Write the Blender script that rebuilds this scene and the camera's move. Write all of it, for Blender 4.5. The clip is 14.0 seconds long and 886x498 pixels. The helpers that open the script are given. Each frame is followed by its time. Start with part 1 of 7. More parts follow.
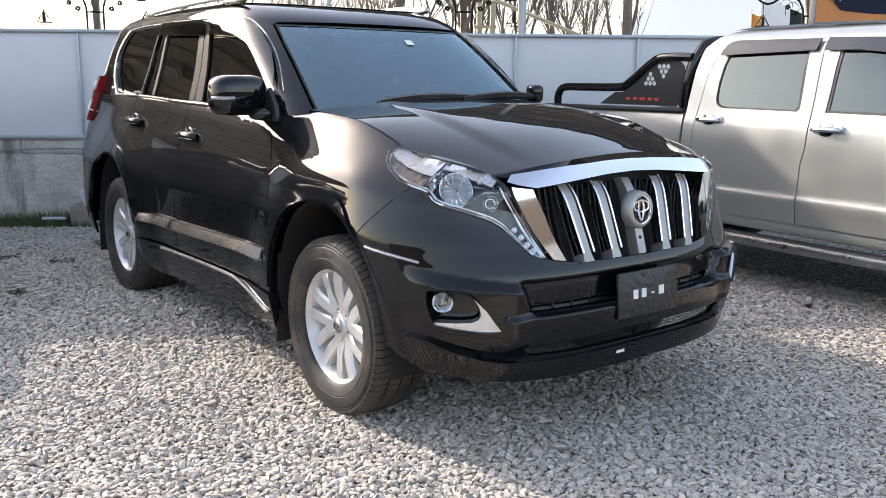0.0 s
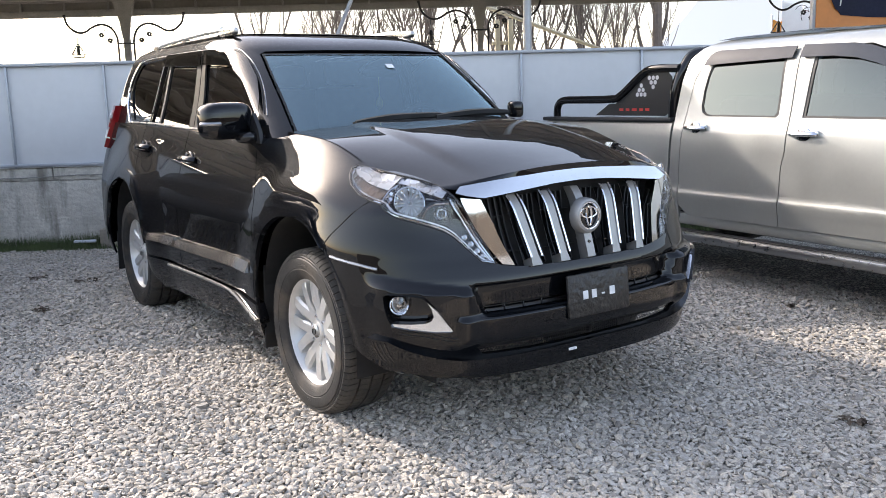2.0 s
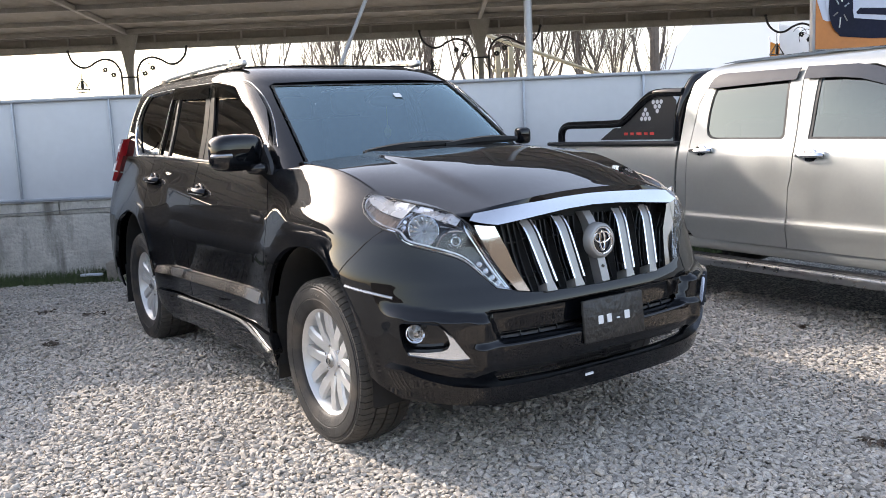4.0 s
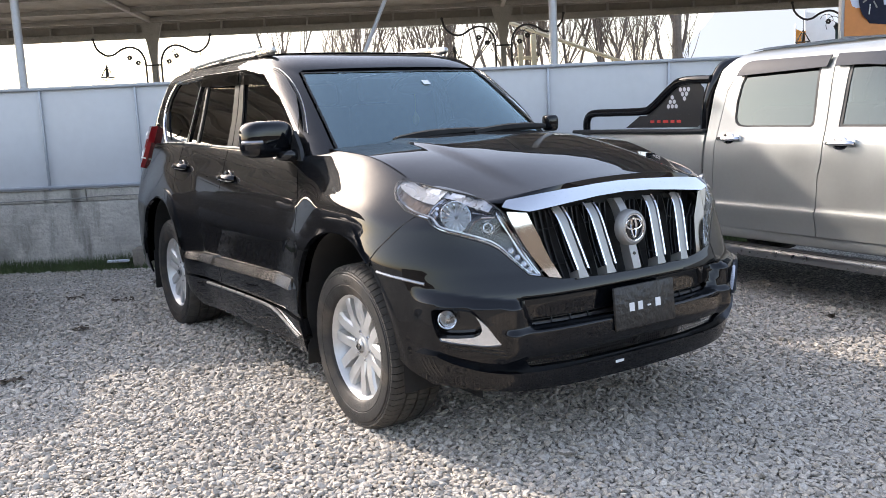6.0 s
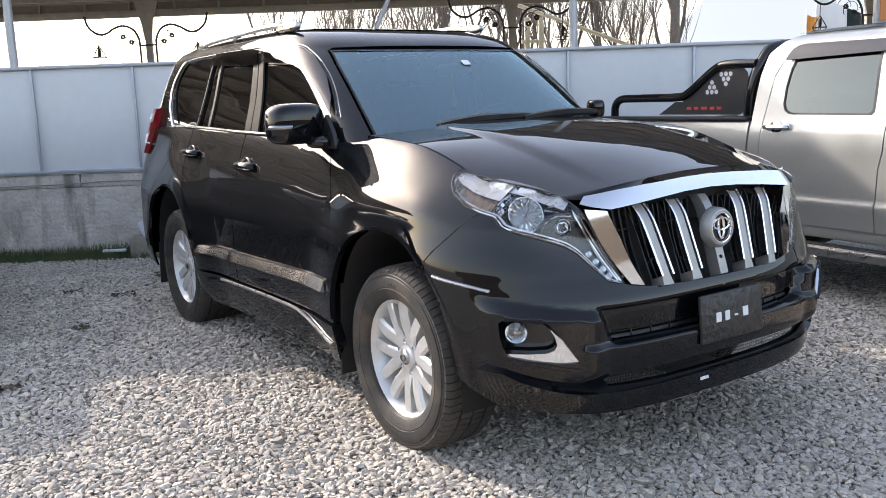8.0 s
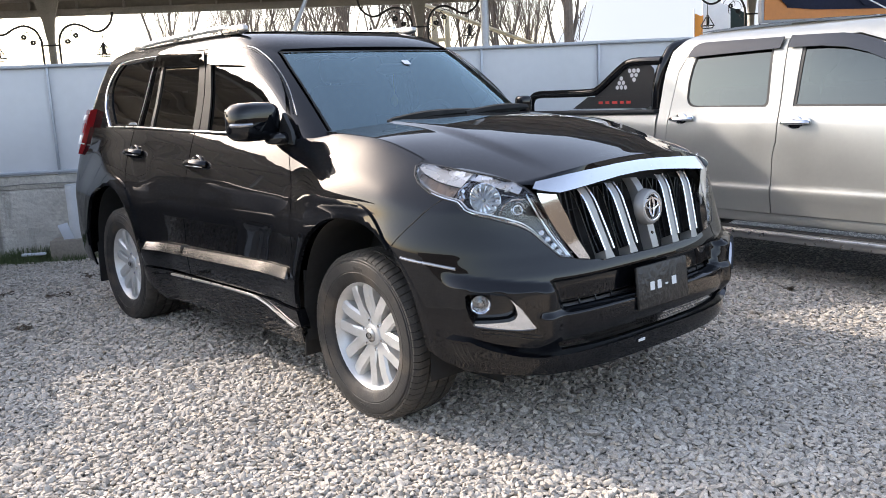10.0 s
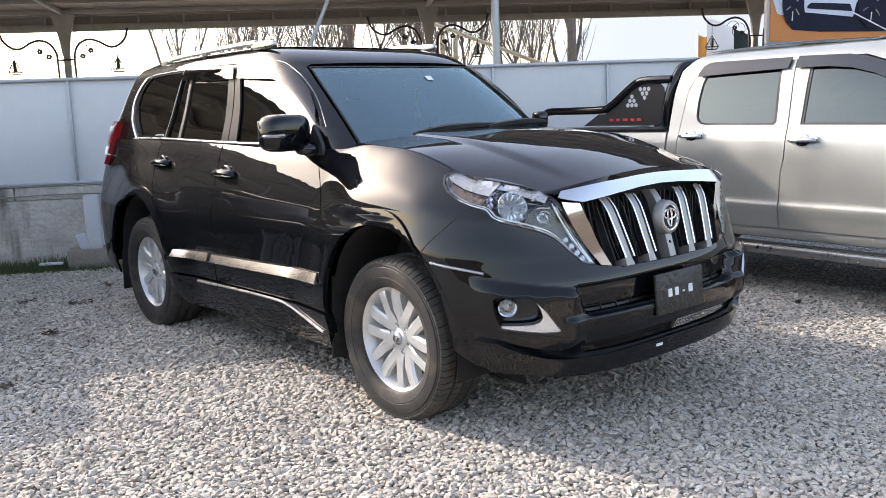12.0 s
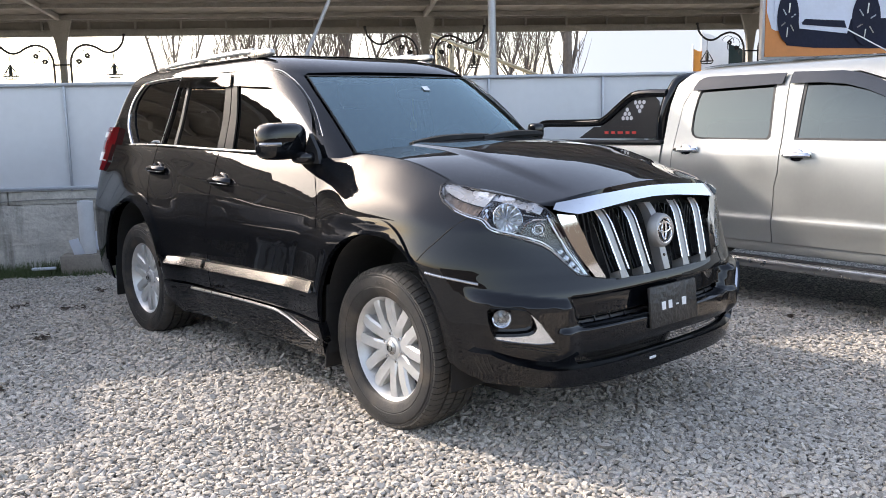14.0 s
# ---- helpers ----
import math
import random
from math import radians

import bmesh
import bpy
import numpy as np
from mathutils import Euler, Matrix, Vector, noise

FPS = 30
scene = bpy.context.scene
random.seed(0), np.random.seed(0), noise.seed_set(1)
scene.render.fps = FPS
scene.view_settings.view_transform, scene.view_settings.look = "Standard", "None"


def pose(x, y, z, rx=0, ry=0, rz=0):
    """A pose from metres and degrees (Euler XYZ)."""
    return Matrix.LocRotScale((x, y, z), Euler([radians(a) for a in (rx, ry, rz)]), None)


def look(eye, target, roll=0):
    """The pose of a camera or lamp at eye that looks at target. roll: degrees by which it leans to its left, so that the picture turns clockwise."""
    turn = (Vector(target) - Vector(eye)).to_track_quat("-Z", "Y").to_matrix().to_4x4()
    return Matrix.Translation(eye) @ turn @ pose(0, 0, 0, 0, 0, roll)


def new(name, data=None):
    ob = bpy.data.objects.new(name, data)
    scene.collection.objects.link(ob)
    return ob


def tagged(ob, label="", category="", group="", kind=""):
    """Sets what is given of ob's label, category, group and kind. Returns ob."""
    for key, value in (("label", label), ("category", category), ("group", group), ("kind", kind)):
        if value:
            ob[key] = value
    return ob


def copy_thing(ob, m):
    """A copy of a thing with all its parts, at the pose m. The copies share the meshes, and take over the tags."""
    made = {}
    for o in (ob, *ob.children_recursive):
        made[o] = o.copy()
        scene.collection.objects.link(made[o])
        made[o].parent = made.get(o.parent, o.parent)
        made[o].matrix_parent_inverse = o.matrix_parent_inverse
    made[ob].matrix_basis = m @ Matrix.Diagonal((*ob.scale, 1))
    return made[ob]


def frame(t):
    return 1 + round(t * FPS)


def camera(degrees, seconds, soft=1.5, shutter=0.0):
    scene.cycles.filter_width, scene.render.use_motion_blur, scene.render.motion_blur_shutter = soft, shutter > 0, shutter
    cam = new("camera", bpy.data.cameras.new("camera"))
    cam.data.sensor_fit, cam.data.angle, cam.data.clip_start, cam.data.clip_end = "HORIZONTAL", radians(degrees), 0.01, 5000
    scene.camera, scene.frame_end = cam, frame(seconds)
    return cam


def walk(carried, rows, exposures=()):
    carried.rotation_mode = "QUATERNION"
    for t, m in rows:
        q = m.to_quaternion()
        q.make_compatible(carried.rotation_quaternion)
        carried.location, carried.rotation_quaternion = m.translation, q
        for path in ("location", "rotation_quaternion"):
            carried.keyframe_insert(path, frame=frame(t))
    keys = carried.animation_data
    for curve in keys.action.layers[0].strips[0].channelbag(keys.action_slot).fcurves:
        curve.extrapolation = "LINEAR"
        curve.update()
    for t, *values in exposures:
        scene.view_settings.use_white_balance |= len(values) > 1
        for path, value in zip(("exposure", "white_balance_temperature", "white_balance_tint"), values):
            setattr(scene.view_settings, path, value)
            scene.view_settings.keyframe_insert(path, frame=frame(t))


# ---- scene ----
cam = camera(53.8, 14.0, soft=0.6)
PATH = [
    (0, (3.22, -2.683, 1.433), (1.659, -1.492, 1.053), 0.4),
    (0.5, (3.408, -2.658, 1.442), (1.828, -1.49, 1.065), 0.4),
    (1, (3.578, -2.56, 1.436), (1.977, -1.42, 1.068), 0.4),
    (1.5, (3.641, -2.536, 1.443), (2.023, -1.419, 1.08), -0.4),
    (2, (3.648, -2.566, 1.45), (2.022, -1.452, 1.105), -1.6),
    (2.5, (3.627, -2.582, 1.455), (1.999, -1.462, 1.144), -2.1),
    (3, (3.62, -2.599, 1.459), (1.991, -1.475, 1.171), -2.6),
    (5.5, (3.617, -2.623, 1.449), (1.971, -1.526, 1.152), -2.5),
    (6, (3.599, -2.663, 1.45), (1.944, -1.583, 1.142), -2.6),
    (6.5, (3.549, -2.706, 1.445), (1.894, -1.629, 1.123), -2.4),
    (7, (3.439, -2.712, 1.436), (1.785, -1.641, 1.094), -2.3),
    (7.5, (3.201, -2.663, 1.442), (1.549, -1.59, 1.094), -2.2),
    (8, (3.068, -2.654, 1.452), (1.433, -1.553, 1.11), -2.1),
    (8.5, (3.008, -2.805, 1.459), (1.461, -1.582, 1.127), -3.2),
    (8.7, (3.007, -2.881, 1.465), (1.507, -1.602, 1.125), -3.5),
    (10.8, (3.27, -3.134, 1.456), (1.772, -1.858, 1.095), -2.6),
    (11, (3.258, -3.173, 1.452), (1.758, -1.898, 1.098), -2.6),
    (11.5, (3.235, -3.243, 1.45), (1.737, -1.962, 1.113), -2.5),
    (12, (3.231, -3.261, 1.445), (1.732, -1.974, 1.129), -2.2),
    (12.5, (3.239, -3.262, 1.448), (1.742, -1.972, 1.14), -1.8),
    (13, (3.241, -3.262, 1.451), (1.749, -1.964, 1.153), -1.7),
    (13.5, (3.24, -3.272, 1.447), (1.749, -1.972, 1.152), -1.6),
    (14, (3.232, -3.271, 1.448), (1.742, -1.971, 1.154), -1.4),
]
walk(cam, [(t, look(eye, target, roll)) for t, eye, target, roll in PATH], [(0, 1.82, 7000, 14)])

# ---- light: a hazy, low winter sun from behind the car, and a pale sky ----
SUN_EL, SUN_AZ = 28.0, 197.0  # degrees above the ground; direction towards the sun, counted from +x to +y
world = bpy.data.worlds.new("sky")
scene.world = world
world.use_nodes = True
wn = world.node_tree.nodes
sky = wn.new("ShaderNodeTexSky")
sky.sky_type, sky.sun_disc = "NISHITA", False
sky.sun_elevation, sky.sun_rotation = radians(SUN_EL), radians(90 - SUN_AZ)
sky.air_density, sky.dust_density, sky.ozone_density = 1.0, 2.0, 1.4
wn["Background"].inputs["Strength"].default_value = 0.15
pale_sky = wn.new("ShaderNodeHueSaturation")  # winter haze takes colour out of the sky
pale_sky.inputs["Saturation"].default_value = 0.80
world.node_tree.links.new(sky.outputs[0], pale_sky.inputs["Color"])
world.node_tree.links.new(pale_sky.outputs[0], wn["Background"].inputs["Color"])
sun = new("sun", bpy.data.lights.new("sun", "SUN"))
sun.data.energy, sun.data.angle, sun.data.color = 1.72, radians(0.9), (1.0, 0.955, 0.90)
sun.matrix_world = look((0, 0, 0), (-math.cos(radians(SUN_AZ)) * math.cos(radians(SUN_EL)), -math.sin(radians(SUN_AZ)) * math.cos(radians(SUN_EL)), -math.sin(radians(SUN_EL))))

# ---- tools: materials and meshes ----
def material(name, color, rough=0.6, metal=0.0, vary=0.12, scale=8.0, bump=0.0, bump_scale=60.0, coat=0.0, spec=0.5, spots=0.0, spot_color=(0.2, 0.18, 0.15), by_object=0.0, fine=0.0):
    """A surface with grain at two scales: broad patches and fine specks, relief, wear spots."""
    m = bpy.data.materials.new(name)
    m.use_nodes = True
    t, ln = m.node_tree.nodes, m.node_tree.links.new
    b = t["Principled BSDF"]
    co = t.new("ShaderNodeTexCoord")
    n1, n2 = t.new("ShaderNodeTexNoise"), t.new("ShaderNodeTexNoise")
    for n, s in ((n1, scale), (n2, scale * 9)):
        n.inputs["Scale"].default_value, n.inputs["Detail"].default_value = s, 4
        ln(co.outputs["Object"], n.inputs["Vector"])
    mix = t.new("ShaderNodeMix")
    mix.data_type = "RGBA"
    mix.inputs["Factor"].default_value = 0.4
    ln(n1.outputs["Fac"], mix.inputs["A"])
    ln(n2.outputs["Fac"], mix.inputs["B"])
    rng = t.new("ShaderNodeMapRange")
    rng.inputs["From Min"].default_value, rng.inputs["From Max"].default_value = 0.3, 0.7
    rng.inputs["To Min"].default_value, rng.inputs["To Max"].default_value = 1 - vary, 1 + vary
    ln(mix.outputs["Result"], rng.inputs["Value"])
    last = rng.outputs["Result"]
    if by_object:
        oi, r2, mul = t.new("ShaderNodeObjectInfo"), t.new("ShaderNodeMapRange"), t.new("ShaderNodeMath")
        r2.inputs["To Min"].default_value, r2.inputs["To Max"].default_value = 1 - by_object, 1 + by_object
        ln(oi.outputs["Random"], r2.inputs["Value"])
        mul.operation = "MULTIPLY"
        ln(r2.outputs["Result"], mul.inputs[0])
        ln(last, mul.inputs[1])
        last = mul.outputs[0]
    tint = t.new("ShaderNodeVectorMath")
    tint.operation = "SCALE"
    tint.inputs[0].default_value = color[:3]
    ln(last, tint.inputs["Scale"])
    out = tint.outputs["Vector"]
    if spots:
        n3, r3, mx = t.new("ShaderNodeTexNoise"), t.new("ShaderNodeMapRange"), t.new("ShaderNodeMix")
        n3.inputs["Scale"].default_value, n3.inputs["Detail"].default_value = scale * 0.45, 6
        ln(co.outputs["Object"], n3.inputs["Vector"])
        r3.inputs["From Min"].default_value, r3.inputs["From Max"].default_value, r3.inputs["To Max"].default_value = 0.5, 0.72, spots
        ln(n3.outputs["Fac"], r3.inputs["Value"])
        mx.data_type = "RGBA"
        mx.inputs["B"].default_value = (*spot_color, 1)
        ln(r3.outputs["Result"], mx.inputs["Factor"])
        ln(out, mx.inputs["A"])
        out = mx.outputs["Result"]
    ln(out, b.inputs["Base Color"])
    b.inputs["Metallic"].default_value = metal
    b.inputs["Specular IOR Level"].default_value = spec
    b.inputs["Coat Weight"].default_value, b.inputs["Coat Roughness"].default_value = coat, 0.012
    rr = t.new("ShaderNodeMapRange")
    rr.inputs["From Min"].default_value, rr.inputs["From Max"].default_value = 0.3, 0.7
    rr.inputs["To Min"].default_value, rr.inputs["To Max"].default_value = max(rough * 0.85, 0.0), min(rough * 1.15, 1)
    ln(n1.outputs["Fac"], rr.inputs["Value"])
    ln(rr.outputs["Result"], b.inputs["Roughness"])
    if bump:
        n4, bp = t.new("ShaderNodeTexNoise"), t.new("ShaderNodeBump")
        n4.inputs["Scale"].default_value, n4.inputs["Detail"].default_value = bump_scale, 5
        ln(co.outputs["Object"], n4.inputs["Vector"])
        bp.inputs["Strength"].default_value, bp.inputs["Distance"].default_value = bump, 0.02
        ln(n4.outputs["Fac"], bp.inputs["Height"])
        ln(bp.outputs["Normal"], b.inputs["Normal"])
    return m


def glass(name, color, rough=0.0, alpha=1.0, sheen=(1, 1, 1)):
    """Tinted glass: a clear dielectric pane that lets part of the light through, coloured."""
    m = bpy.data.materials.new(name)
    m.use_nodes = True
    t, ln = m.node_tree.nodes, m.node_tree.links.new
    for n in list(t):
        if n.type == "BSDF_PRINCIPLED":
            t.remove(n)
    clear, gloss, fres, mix = t.new("ShaderNodeBsdfTransparent"), t.new("ShaderNodeBsdfGlossy"), t.new("ShaderNodeFresnel"), t.new("ShaderNodeMixShader")
    clear.inputs["Color"].default_value = (*color, 1)
    gloss.inputs["Roughness"].default_value = rough
    gloss.inputs["Color"].default_value = (*sheen, 1)
    fres.inputs["IOR"].default_value = 1.5 + alpha
    ln(fres.outputs[0], mix.inputs[0])
    ln(clear.outputs[0], mix.inputs[1])
    ln(gloss.outputs[0], mix.inputs[2])
    ln(mix.outputs[0], t["Material Output"].inputs["Surface"])
    return m


class Geo:
    """A growing mesh: vertices and faces."""
    def __init__(self):
        self.v, self.f, self.n = [], [], {}

    def add(self, verts, faces, m=None):
        k = len(self.v)
        self.v += [tuple(m @ Vector(p)) if m else tuple(p) for p in verts]
        self.f += [tuple(i + k for i in f) for f in faces]
        return self

    def box(self, c, s, m=None, bevel=0.0):
        """A box with its edges cut off by bevel."""
        if not bevel:
            x, y, z = [a / 2 for a in s]
            v = [(c[0] + i * x, c[1] + j * y, c[2] + k * z) for i in (-1, 1) for j in (-1, 1) for k in (-1, 1)]
            return self.add(v, [(0, 1, 3, 2), (4, 6, 7, 5), (0, 4, 5, 1), (2, 3, 7, 6), (0, 2, 6, 4), (1, 5, 7, 3)], m)
        bm = bmesh.new()
        bmesh.ops.create_cube(bm, size=1, matrix=Matrix.Translation(c) @ Matrix.Diagonal((*s, 1)))
        bmesh.ops.bevel(bm, geom=bm.edges[:], offset=min(bevel, min(s) * 0.45), segments=2, affect="EDGES", profile=0.5)
        bm.verts.index_update()
        self.add([p.co.copy() for p in bm.verts], [[p.index for p in f.verts] for f in bm.faces], m)
        bm.free()
        return self

    def prism(self, outline, depth, m=None):
        """A flat outline (x, y) with thickness along z."""
        n = len(outline)
        v = [(x, y, 0) for x, y in outline] + [(x, y, depth) for x, y in outline]
        return self.add(v, [tuple(range(n))[::-1], tuple(range(n, 2 * n))] + [(i, (i + 1) % n, n + (i + 1) % n, n + i) for i in range(n)], m)

    def tube(self, path, radius, seg=8, m=None, closed=False, squash=1.0):
        """A round bar along a path; radius is a number or one for each point."""
        p = [Vector(q) for q in path]
        n = len(p)
        rr = radius if hasattr(radius, "__len__") else [radius] * n
        v, f, up = [], [], None
        for i in range(n):
            a, b = (p[(i - 1) % n], p[(i + 1) % n]) if closed else (p[max(i - 1, 0)], p[min(i + 1, n - 1)])
            d = (b - a).normalized()
            if up is None:
                up = d.orthogonal().normalized()
            up = (up - d * up.dot(d)).normalized()
            side = d.cross(up)
            v += [p[i] + (up * math.cos(2 * math.pi * k / seg) + side * math.sin(2 * math.pi * k / seg) * squash) * rr[i] for k in range(seg)]
        for i in range(n if closed else n - 1):
            j = (i + 1) % n
            f += [(i * seg + k, i * seg + (k + 1) % seg, j * seg + (k + 1) % seg, j * seg + k) for k in range(seg)]
        if not closed:
            f += [tuple(range(seg))[::-1], tuple((n - 1) * seg + k for k in range(seg))]
        return self.add(v, f, m)

    def lathe(self, profile, seg=32, m=None, closed=False):
        """A profile (radius, height) turned round the z axis."""
        n = len(profile)
        v = [(r * math.cos(2 * math.pi * k / seg), r * math.sin(2 * math.pi * k / seg), z) for r, z in profile for k in range(seg)]
        f = [(i * seg + k, i * seg + (k + 1) % seg, (i + 1) * seg + (k + 1) % seg, (i + 1) * seg + k) for i in range(n - 1) for k in range(seg)]
        if closed:
            f += [((n - 1) * seg + k, (n - 1) * seg + (k + 1) % seg, (k + 1) % seg, k) for k in range(seg)]
        return self.add(v, f, m)

    def mirrored(self):
        """The same again on the other side of the plane y = 0."""
        k = len(self.v)
        self.v += [(x, -y, z) for x, y, z in self.v]
        self.f += [tuple(i + k for i in f[::-1]) for f in self.f]
        self.n.update({i + k: (a, -b, c) for i, (a, b, c) in list(self.n.items())})
        return self

    def flipped(self):
        """Its mirror image alone."""
        g = Geo()
        g.v, g.f = [(x, -y, z) for x, y, z in self.v], [f[::-1] for f in self.f]
        g.n = {i: (a, -b, c) for i, (a, b, c) in self.n.items()}
        return g

    def mesh(self, name, mat, sharp=35):
        me = bpy.data.meshes.new(name)
        me.from_pydata(self.v, [], self.f)
        me.shade_smooth()
        me.set_sharp_from_angle(angle=radians(sharp))
        if self.n:
            me.normals_split_custom_set_from_vertices([self.n.get(i, (0, 0, 0)) for i in range(len(self.v))])
        if mat:
            me.materials.append(mat)
        return me


def part(name, geo, mat, parent=None, label="", sharp=35):
    """One mesh object under a thing or a part."""
    ob = new(name, geo.mesh(name, mat, sharp) if isinstance(geo, Geo) else geo)
    if parent:
        ob.parent = parent
    return tagged(ob, label)


def thing(name, label, category, group="", kind="", at=None):
    """An empty that gathers the parts of one thing."""
    ob = new(name)
    ob.empty_display_size = 0.1
    if at is not None:
        ob.matrix_basis = at
    return tagged(ob, label, category, group, kind)


def bend(pts, n=6):
    """A smooth line through a few points."""
    p = [Vector(q) for q in pts]
    out = []
    for i in range(len(p) - 1):
        a, b, c, d = p[max(i - 1, 0)], p[i], p[i + 1], p[min(i + 2, len(p) - 1)]
        for k in range(n):
            s = k / n
            out.append(0.5 * ((2 * b) + (c - a) * s + (2 * a - 5 * b + 4 * c - d) * s * s + (3 * b - a - 3 * c + d) * s ** 3))
    return out + [p[-1]]


def trimmed(surf, outline, step=0.04, holes=(), lift=0.0, flange=0.014, keep=None):
    """A sheet cut out of a surface: outline and holes are in the surface's own coordinates (a, b). lift moves it out along the normal;
    flange turns its rim inwards. keep(a, b) says which rim edges get no flange."""
    from mathutils.geometry import delaunay_2d_cdt
    pts, edges, loops = [], [], []
    for ring in (outline, *holes):
        k, line = len(pts), []
        for (a, b), (c, d) in zip(ring, list(ring[1:]) + [ring[0]]):
            n = max(1, int(math.hypot(c - a, d - b) / step + 0.5))
            line += [(a + (c - a) * i / n, b + (d - b) * i / n) for i in range(n)]
        pts += line
        edges += [(k + i, k + (i + 1) % len(line)) for i in range(len(line))]
        loops.append(line)
    rim = np.array(pts)
    lo, hi = rim.min(0), rim.max(0)
    ga, gb = np.meshgrid(np.arange(lo[0] + step / 2, hi[0], step), np.arange(lo[1] + step / 2, hi[1], step))
    grid = np.stack([ga.ravel(), gb.ravel()], -1)

    def within(q):
        ok = np.zeros(len(q), bool)
        for line in loops:
            l1 = np.array(line)
            for (x1, y1), (x2, y2) in zip(l1, np.roll(l1, -1, 0)):
                hit = (y1 > q[:, 1]) != (y2 > q[:, 1])
                ok ^= hit & (q[:, 0] < (x2 - x1) * (q[:, 1] - y1) / (y2 - y1 if y2 != y1 else 1e-9) + x1)
        return ok
    grid = grid[within(grid)]
    if len(grid):
        far = np.array([np.min(np.hypot(rim[:, 0] - p[0], rim[:, 1] - p[1])) for p in grid])
        grid = grid[far > step * 0.45]
    co, ed, fa, *_ = delaunay_2d_cdt([Vector(p) for p in pts] + [Vector(p) for p in grid], edges, [], 0, 1e-6)
    ab = np.array([tuple(c) for c in co])
    mid = np.array([(ab[f[0]] + ab[f[1]] + ab[f[2]]) / 3 for f in fa])
    fa = [f for f, ok in zip(fa, within(mid)) if ok]
    e = 0.004

    def normals(q):
        a0, a1 = surf(q[:, 0] - e, q[:, 1]), surf(q[:, 0] + e, q[:, 1])
        b0, b1 = surf(q[:, 0], q[:, 1] - e), surf(q[:, 0], q[:, 1] + e)
        n = np.cross(a1 - a0, b1 - b0)
        return n / np.maximum(np.linalg.norm(n, axis=1, keepdims=True), 1e-9)
    nn, p3 = normals(ab), surf(ab[:, 0], ab[:, 1])
    # the normal looks away from the car's middle
    turn = np.where((nn * (p3 - np.array([-1.4, 0.0, 0.8]))).sum(1) < 0, -1, 1)
    nn *= (1 if turn.mean() > 0 else -1)
    p3 = p3 + nn * lift
    g = Geo()
    tri = []
    for f in fa:
        i, j, k = f[0], f[1], f[2]
        w = np.cross(p3[j] - p3[i], p3[k] - p3[i])
        tri.append(tuple(f) if w @ (nn[i] + nn[j] + nn[k]) > 0 else tuple(f[::-1]))
    g.add(p3.tolist(), tri)
    g.n = {i: tuple(n) for i, n in enumerate(nn.tolist())}
    if flange:
        count = {}
        for f in tri:
            for i in range(3):
                count[(f[i], f[(i + 1) % 3])] = 1
        for i, j in [q for q in count if (q[1], q[0]) not in count]:
            if keep is not None and keep(ab[i][0], ab[i][1]) and keep(ab[j][0], ab[j][1]):
                continue
            a, b = p3[i], p3[j]
            g.add([a, b, b - nn[j] * flange, a - nn[i] * flange], [(1, 0, 3, 2)])
    return g


def right_side(g):
    """The surfaces are made with y positive; the car's right has y negative."""
    return g.flipped()


